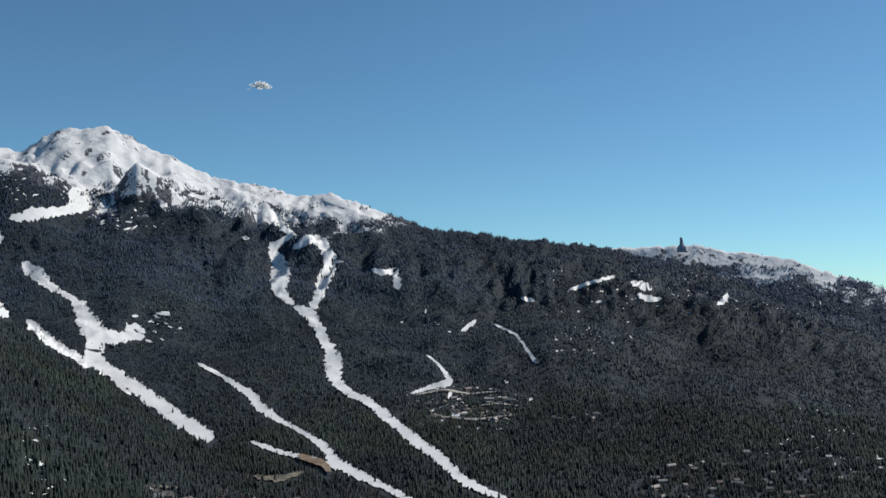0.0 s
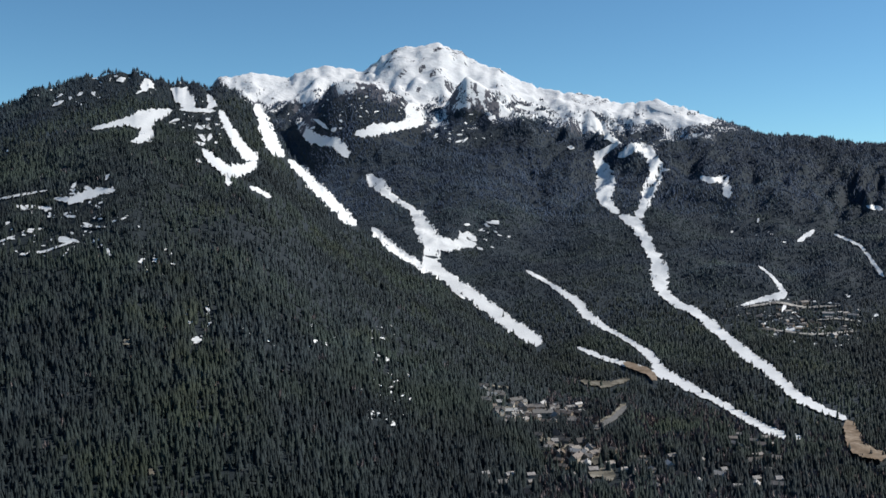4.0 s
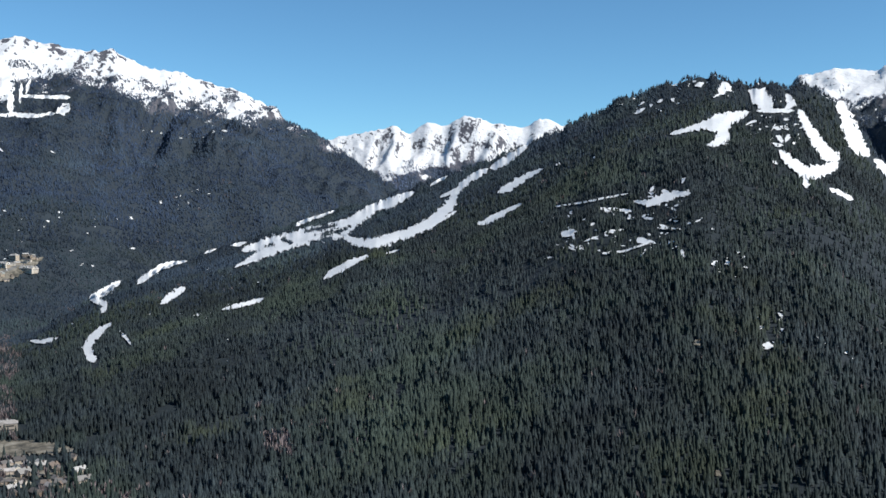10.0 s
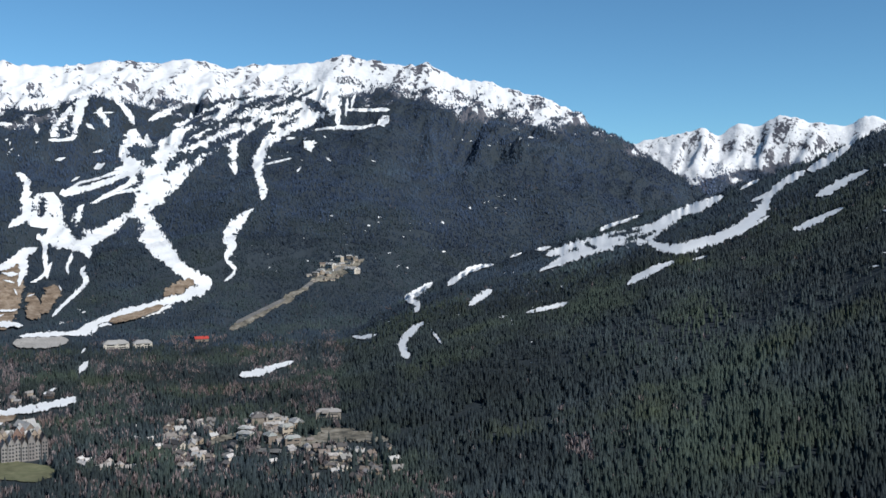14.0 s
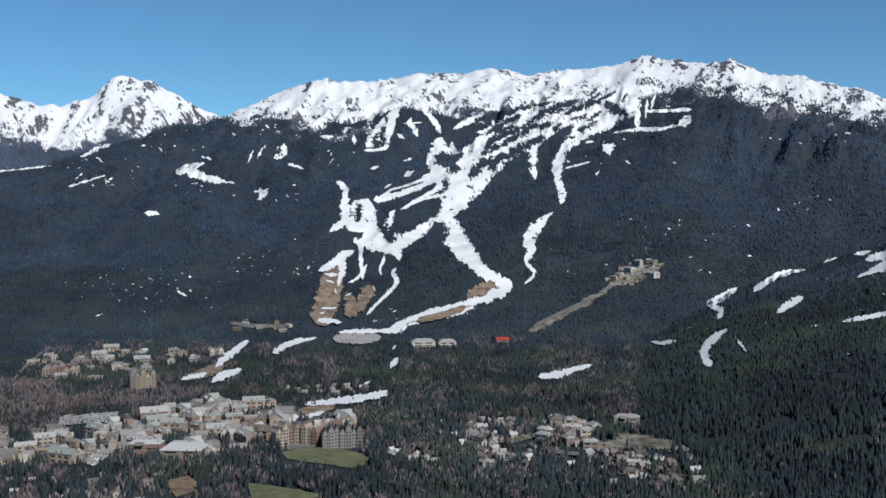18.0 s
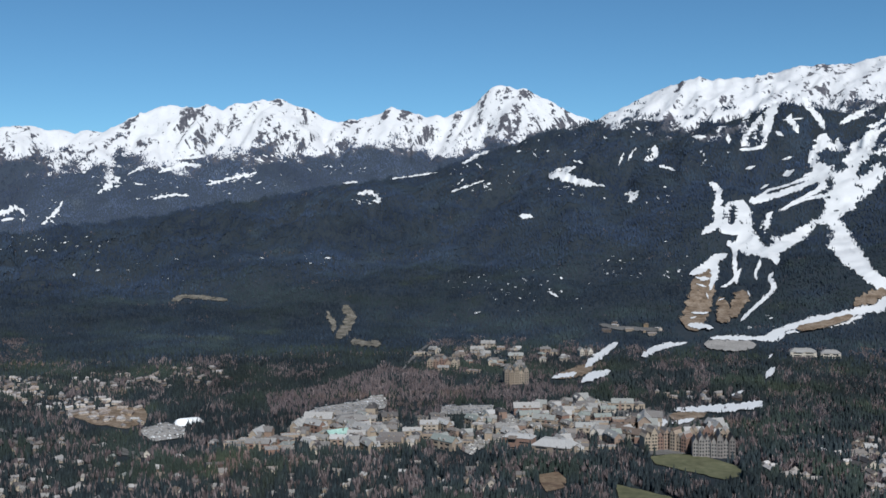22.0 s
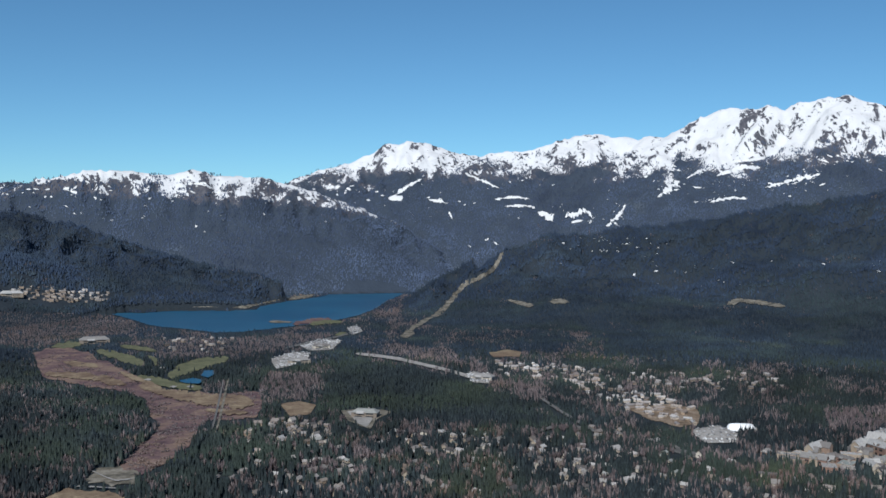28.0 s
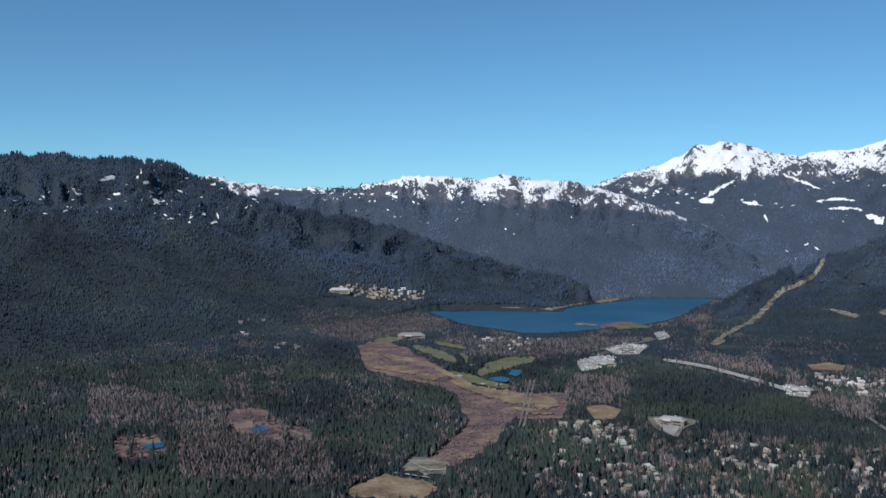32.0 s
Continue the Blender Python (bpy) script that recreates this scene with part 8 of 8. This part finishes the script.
BARE |= area([(62.06, -12.78), (60.08, -12.96), (59.75, -14.39), (61.40, -13.74)])
BARE |= area([(157.63, -6.55), (150.87, -6.42), (145.08, -6.17), (146.38, -7.13), (154.61, -7.59)])


def in_mask(mask, a, e):
    i = np.clip(((a - A0) / STEP).astype(int), 0, len(MA) - 1)
    j = np.clip(((e + 20) / STEP).astype(int), 0, len(ME) - 1)
    return mask[i, j]


def twig_shape():
    """A leafless tree: a fan of thin boughs round a short stem."""
    v, f = [], []
    for i in range(5):
        t, lean = i * 2.4, (0.10, 0.24, 0.17, 0.28, 0.13, 0.22, 0.05)[i]
        tip = (lean * math.cos(t), lean * math.sin(t), (1.0, 0.82, 0.93, 0.72, 0.88, 0.78, 0.97)[i])
        c, s = math.cos(t + 1.3) * 0.085, math.sin(t + 1.3) * 0.085
        b = len(v)
        mid = (tip[0] * 0.75, tip[1] * 0.75, tip[2] * 0.55)
        v += [(0, 0, 0.02), (mid[0] + c, mid[1] + s, mid[2]), tip, (mid[0] - c, mid[1] - s, mid[2])]
        f += [(b, b + 1, b + 2), (b, b + 2, b + 3)]
    return np.array(v), np.array(f)


CORE = area([(121.13, -12.62), (118.52, -12.00), (115.88, -11.09), (112.90, -10.61), (109.27, -11.18), (105.99, -11.20), (102.76, -10.74), (98.35, -10.28), (95.60, -10.52), (92.34, -11.18), (90.91, -11.52), (90.62, -12.53), (93.50, -12.99), (96.50, -13.25), (99.59, -13.27), (104.37, -12.99), (109.27, -13.08), (113.90, -13.09), (117.54, -13.28)])
TWIG = twig_shape()
FAR_TWIG = (TWIG[0][[k for k in range(16) if k % 4 != 3]], np.arange(12).reshape(4, 3))      # one blade a bough
BOGS = area([(169.37, -10.85), (168.54, -10.29), (167.35, -10.20), (166.56, -10.79), (165.77, -11.35), (164.54, -11.59), (163.91, -12.02), (164.84, -12.25), (166.07, -12.07), (167.35, -11.88), (168.54, -11.63)]) | area([(175.36, -11.61), (173.16, -11.58), (171.75, -11.84), (171.41, -12.33), (172.60, -12.71), (175.09, -12.87)])
CLEAR &= ~(BOGS & (WOBBLE > 0.22))
WET = BOGS | area([(161.54, -6.77), (160.20, -6.53), (158.76, -7.13), (157.30, -7.79), (156.25, -8.44), (154.68, -9.23), (152.70, -9.43), (149.80, -9.48), (149.39, -10.15), (149.72, -10.89), (152.53, -11.03), (153.02, -11.54), (153.74, -12.39), (154.65, -13.05), (155.64, -13.54), (156.88, -13.83), (157.40, -13.19), (156.62, -12.52), (155.78, -11.84), (154.93, -11.12), (155.59, -10.47), (155.98, -9.67), (157.29, -9.08), (159.23, -8.73), (161.15, -8.25), (161.66, -7.50)])


def grow(r0, r1, gap, size, shape, mat, label, slim=1.0, fade=0.0, only=()):
    a, r, z, e, own = scatter(A0, A1, r0, r1 + fade, gap)
    # stands thin out into the next one; streams and old tracks leave narrow gaps
    edge = np.minimum(np.clip((r - r0) / fade, 0, 1) if r0 > 700 else 1.0, np.clip((r1 + fade - r) / fade, 0, 1))
    q = np.radians(a) * r
    seam = np.abs(fbm((q + 0.3 * r) / 210, (r - 0.3 * q) / 480, 111, 3)) < 0.022
    go = (rng.uniform(0, 1, len(a)) < edge) & ~(seam & (own >= 0))
    if only:
        go &= np.isin(own, only)
    a, r, z, e, own = a[go], r[go], z[go], e[go], own[go]
    h = rng.uniform(*size, len(a)) * (1 + 0.18 * fbm(a * 1.5, r / 120, 91, 2))
    # crowns do not reach over the open ground behind them
    reach = np.degrees(h / r)
    over = ~in_stand(a, e) & (in_mask(CLEAR, a, e + 0.45 * reach) | in_mask(CLEAR, a, e + 0.8 * reach) & (rng.uniform(0, 1, len(a)) < 0.7))
    ok = ~over & ~in_mask(HOUSE_HERE, a, e) & (~in_mask(CORE, a, e) | (rng.uniform(0, 1, len(a)) < 0.8))
    floor = own < 0
    grove = fbm(a * 1.1, e * 2.4, 95, 3)
    bare = ok & ((in_mask(BARE, a, e) & (rng.uniform(0, 1, len(a)) < 0.8)) | (floor & (rng.uniform(0, 1, len(a)) < np.clip(np.where(a > 149, 0.10, 0.24) + 0.6 * grove, 0, 1))) | (~floor & (grove > 0.95) & (rng.uniform(0, 1, len(a)) < 0.25)))
    bare &= ~in_mask(MOUND, a, e)
    fir = ok & ~bare
    woods("conifer_forest", place(a, r, z)[fir], h[fir], shape, mat, label, slim)
    if bare.sum() > 50:
        woods("bare_woodland", place(a, r, z)[bare], h[bare] * 0.8, TWIG if r0 < 1000 else FAR_TWIG, TWIGS, "leafless grey-brown deciduous trees and shrubs", 1.2)
    return a[fir], r[fir], z[fir], h[fir]


# heath bushes on the bogs
def bushes():
    n = 26000
    q = np.random.default_rng(3)
    aa, ee = q.uniform(148, 182, n), q.uniform(-14.5, -6.3, n)
    ok = in_mask(WET, aa, ee) & (fbm(aa * 2, ee * 4, 97, 3) > -0.15)
    v = place(aa, EYE / np.tan(np.radians(-ee)), aa * 0)[ok]
    woods("marsh_shrubs", v, q.uniform(1.5, 4.0, len(v)), TWIG, TWIGS, "low leafless reddish shrubs on the marsh", 3.0)


bushes()
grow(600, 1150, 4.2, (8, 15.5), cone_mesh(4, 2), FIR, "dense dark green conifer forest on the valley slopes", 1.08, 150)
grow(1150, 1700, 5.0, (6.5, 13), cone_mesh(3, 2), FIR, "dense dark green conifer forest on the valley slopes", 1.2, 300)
# farther stands take the bluer needles that carry painted haze
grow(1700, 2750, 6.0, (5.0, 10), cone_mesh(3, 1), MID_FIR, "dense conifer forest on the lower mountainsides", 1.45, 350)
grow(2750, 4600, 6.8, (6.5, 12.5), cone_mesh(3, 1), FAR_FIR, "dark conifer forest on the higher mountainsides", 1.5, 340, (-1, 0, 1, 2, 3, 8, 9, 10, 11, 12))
grow(2750, 4600, 7.0, (6, 11), cone_mesh(3, 1), HAZED_FIR, "fir forest below the far snowy summits, coloured with blue haze", 1.8, 340, (4, 5, 6, 7))


# the nearest trees, one by one
def conifer(tiers, sides, seed):
    q = random.Random(seed)
    ob = empty("conifer_tree", "tall dark green conifer on the lower slope", "tree", "conifers of the near slope")
    bm = bmesh.new()
    rows = [[bm.verts.new((rad * math.cos(i * 1.2566), rad * math.sin(i * 1.2566), zz)) for i in range(5)] for zz, rad in ((-0.6, 0.24), (3.0, 0.18), (10.5, 0.05))]
    for lo, hi in zip(rows, rows[1:]):
        for i in range(5):
            bm.faces.new((lo[i], lo[(i + 1) % 5], hi[(i + 1) % 5], hi[i]))
    part("trunk", bm, BARK, ob)
    bm = bmesh.new()
    for k in range(tiers):
        s = k / tiers
        rad, lo, hi = 2.1 * (1 - s) ** 0.8 + 0.25, 1.2 + 10 * s, min(12.4, 1.2 + 10 * s + 3.2 - s)
        top = bm.verts.new((q.uniform(-0.1, 0.1), q.uniform(-0.1, 0.1), hi))
        ring = []
        for i in range(sides):
            t = 6.2832 * (i + 0.5 * k) / sides + q.uniform(-0.15, 0.15)
            g = rad * (q.uniform(0.9, 1.15) if i % 2 else q.uniform(0.5, 0.7))
            ring.append(bm.verts.new((g * math.cos(t), g * math.sin(t), lo + (q.uniform(-0.5, 0.0) if i % 2 else 0.5))))
        for i in range(sides):
            bm.faces.new((top, ring[i], ring[(i + 1) % sides]))
    part("crown", bm, FIR, ob)
    return ob


FIRST = [conifer(6, 10, 1), conifer(7, 8, 2), conifer(5, 10, 3)]
a, r, z, e, own = scatter(20, 80, 620, 1050, 21)
ok = (e > -16.8) & (e < -15.0) & ~in_mask(HOUSE_HERE, a, e)
spots = list(zip(*(v[ok] for v in (a, r, z))))[:240]
for i, (aa, rr, zz) in enumerate(spots):
    m = pose(*place(aa, rr, zz), 0, 0, rng.uniform(0, 360)) @ Matrix.Scale(rng.uniform(0.75, 1.2), 4)
    if i < 3:
        FIRST[i].matrix_basis = pose(*place(aa, rr, zz))
    else:
        copy_thing(FIRST[i % 3], m)

# ---- the rock tower and the one small cloud ----
((ka, ke),) = [(-13.68, 3.18)]
p0 = place(ka, 4560.0, EYE + 4560.0 * math.tan(radians(ke)) - 8)
bm = bmesh.new()
rows = []
for zz, wx, wy, dx in ((-30, 34, 30, 0), (0, 24, 20, 0), (8, 16, 14, -2), (15, 12, 12, -3), (28, 10, 10, -4), (40, 9, 8, -4), (48, 7.5, 7, -5), (54, 4, 4, -6)):
    rows.append([bm.verts.new((dx + wx * math.cos(t * 0.6283) * random.uniform(0.82, 1.15), wy * math.sin(t * 0.6283) * random.uniform(0.82, 1.15), zz + random.uniform(-3, 3))) for t in range(10)])
for lo, hi in zip(rows, rows[1:]):
    for i in range(10):
        bm.faces.new((lo[i], lo[(i + 1) % 10], hi[(i + 1) % 10], hi[i]))
bm.faces.new(rows[-1])
me = bpy.data.meshes.new("rock_tower")
bmesh.ops.recalc_face_normals(bm, faces=bm.faces[:])
bm.to_mesh(me)
bm.free()
me.materials.append(mottled("dark_volcanic_rock", (0.20, 0.21, 0.25), (0.40, 0.41, 0.45), 0.05, relief=3.0))
tower = tagged(new("rock_tower", me), "dark volcanic rock tower on a snowy ridge", "rock")
tower.matrix_basis = pose(*p0, 0, 0, ka) @ Matrix.Scale(0.78, 4)

m, n, l, b = material("thin_cloud", 1.0, 0.0)
b.inputs["Base Color"].default_value = (0.95, 0.95, 0.95, 1)
thin = n.new("ShaderNodeBsdfTransparent")
veil = n.new("ShaderNodeMixShader")
veil.inputs[0].default_value = 0.5
l.new(thin.outputs[0], veil.inputs[1])
glow_through = n.new("ShaderNodeBsdfTranslucent")
glow_through.inputs["Color"].default_value = (0.95, 0.95, 0.95, 1)
body = n.new("ShaderNodeMixShader")
body.inputs[0].default_value = 0.75
l.new(b.outputs[0], body.inputs[1])
l.new(glow_through.outputs[0], body.inputs[2])
l.new(body.outputs[0], veil.inputs[2])
l.new(veil.outputs[0], n["Material Output"].inputs["Surface"])
((ca, ce),) = [(10.67, 12.22)]
bm = bmesh.new()
q = random.Random(4)
for i in range(44):
    x = max(-52.0, min(52.0, q.gauss(0, 28)))
    s = max(4.0, 15 - abs(x) * 0.22) * q.uniform(0.5, 1.0)
    bmesh.ops.create_icosphere(bm, subdivisions=2, radius=1.0, matrix=Matrix.Translation((x, q.gauss(0, 10), q.gauss(0, 5) + 5 - abs(x - 10) * 0.16)) @ Matrix.Diagonal((s * 1.7, s, s * 0.62, 1)))
for v in bm.verts:
    v.co += noise.noise_vector(v.co * 0.09) * 4.0
me = bpy.data.meshes.new("cloud")
bm.to_mesh(me)
bm.free()
for f in me.polygons:
    f.use_smooth = True
me.materials.append(m)
cloud = tagged(new("cloud", me), "small wispy white cloud in a clear blue sky", "cloud")
cloud.matrix_basis = pose(*place(ca, 4700.0, EYE + 4700.0 * math.tan(radians(ce))), 0, 0, ca)
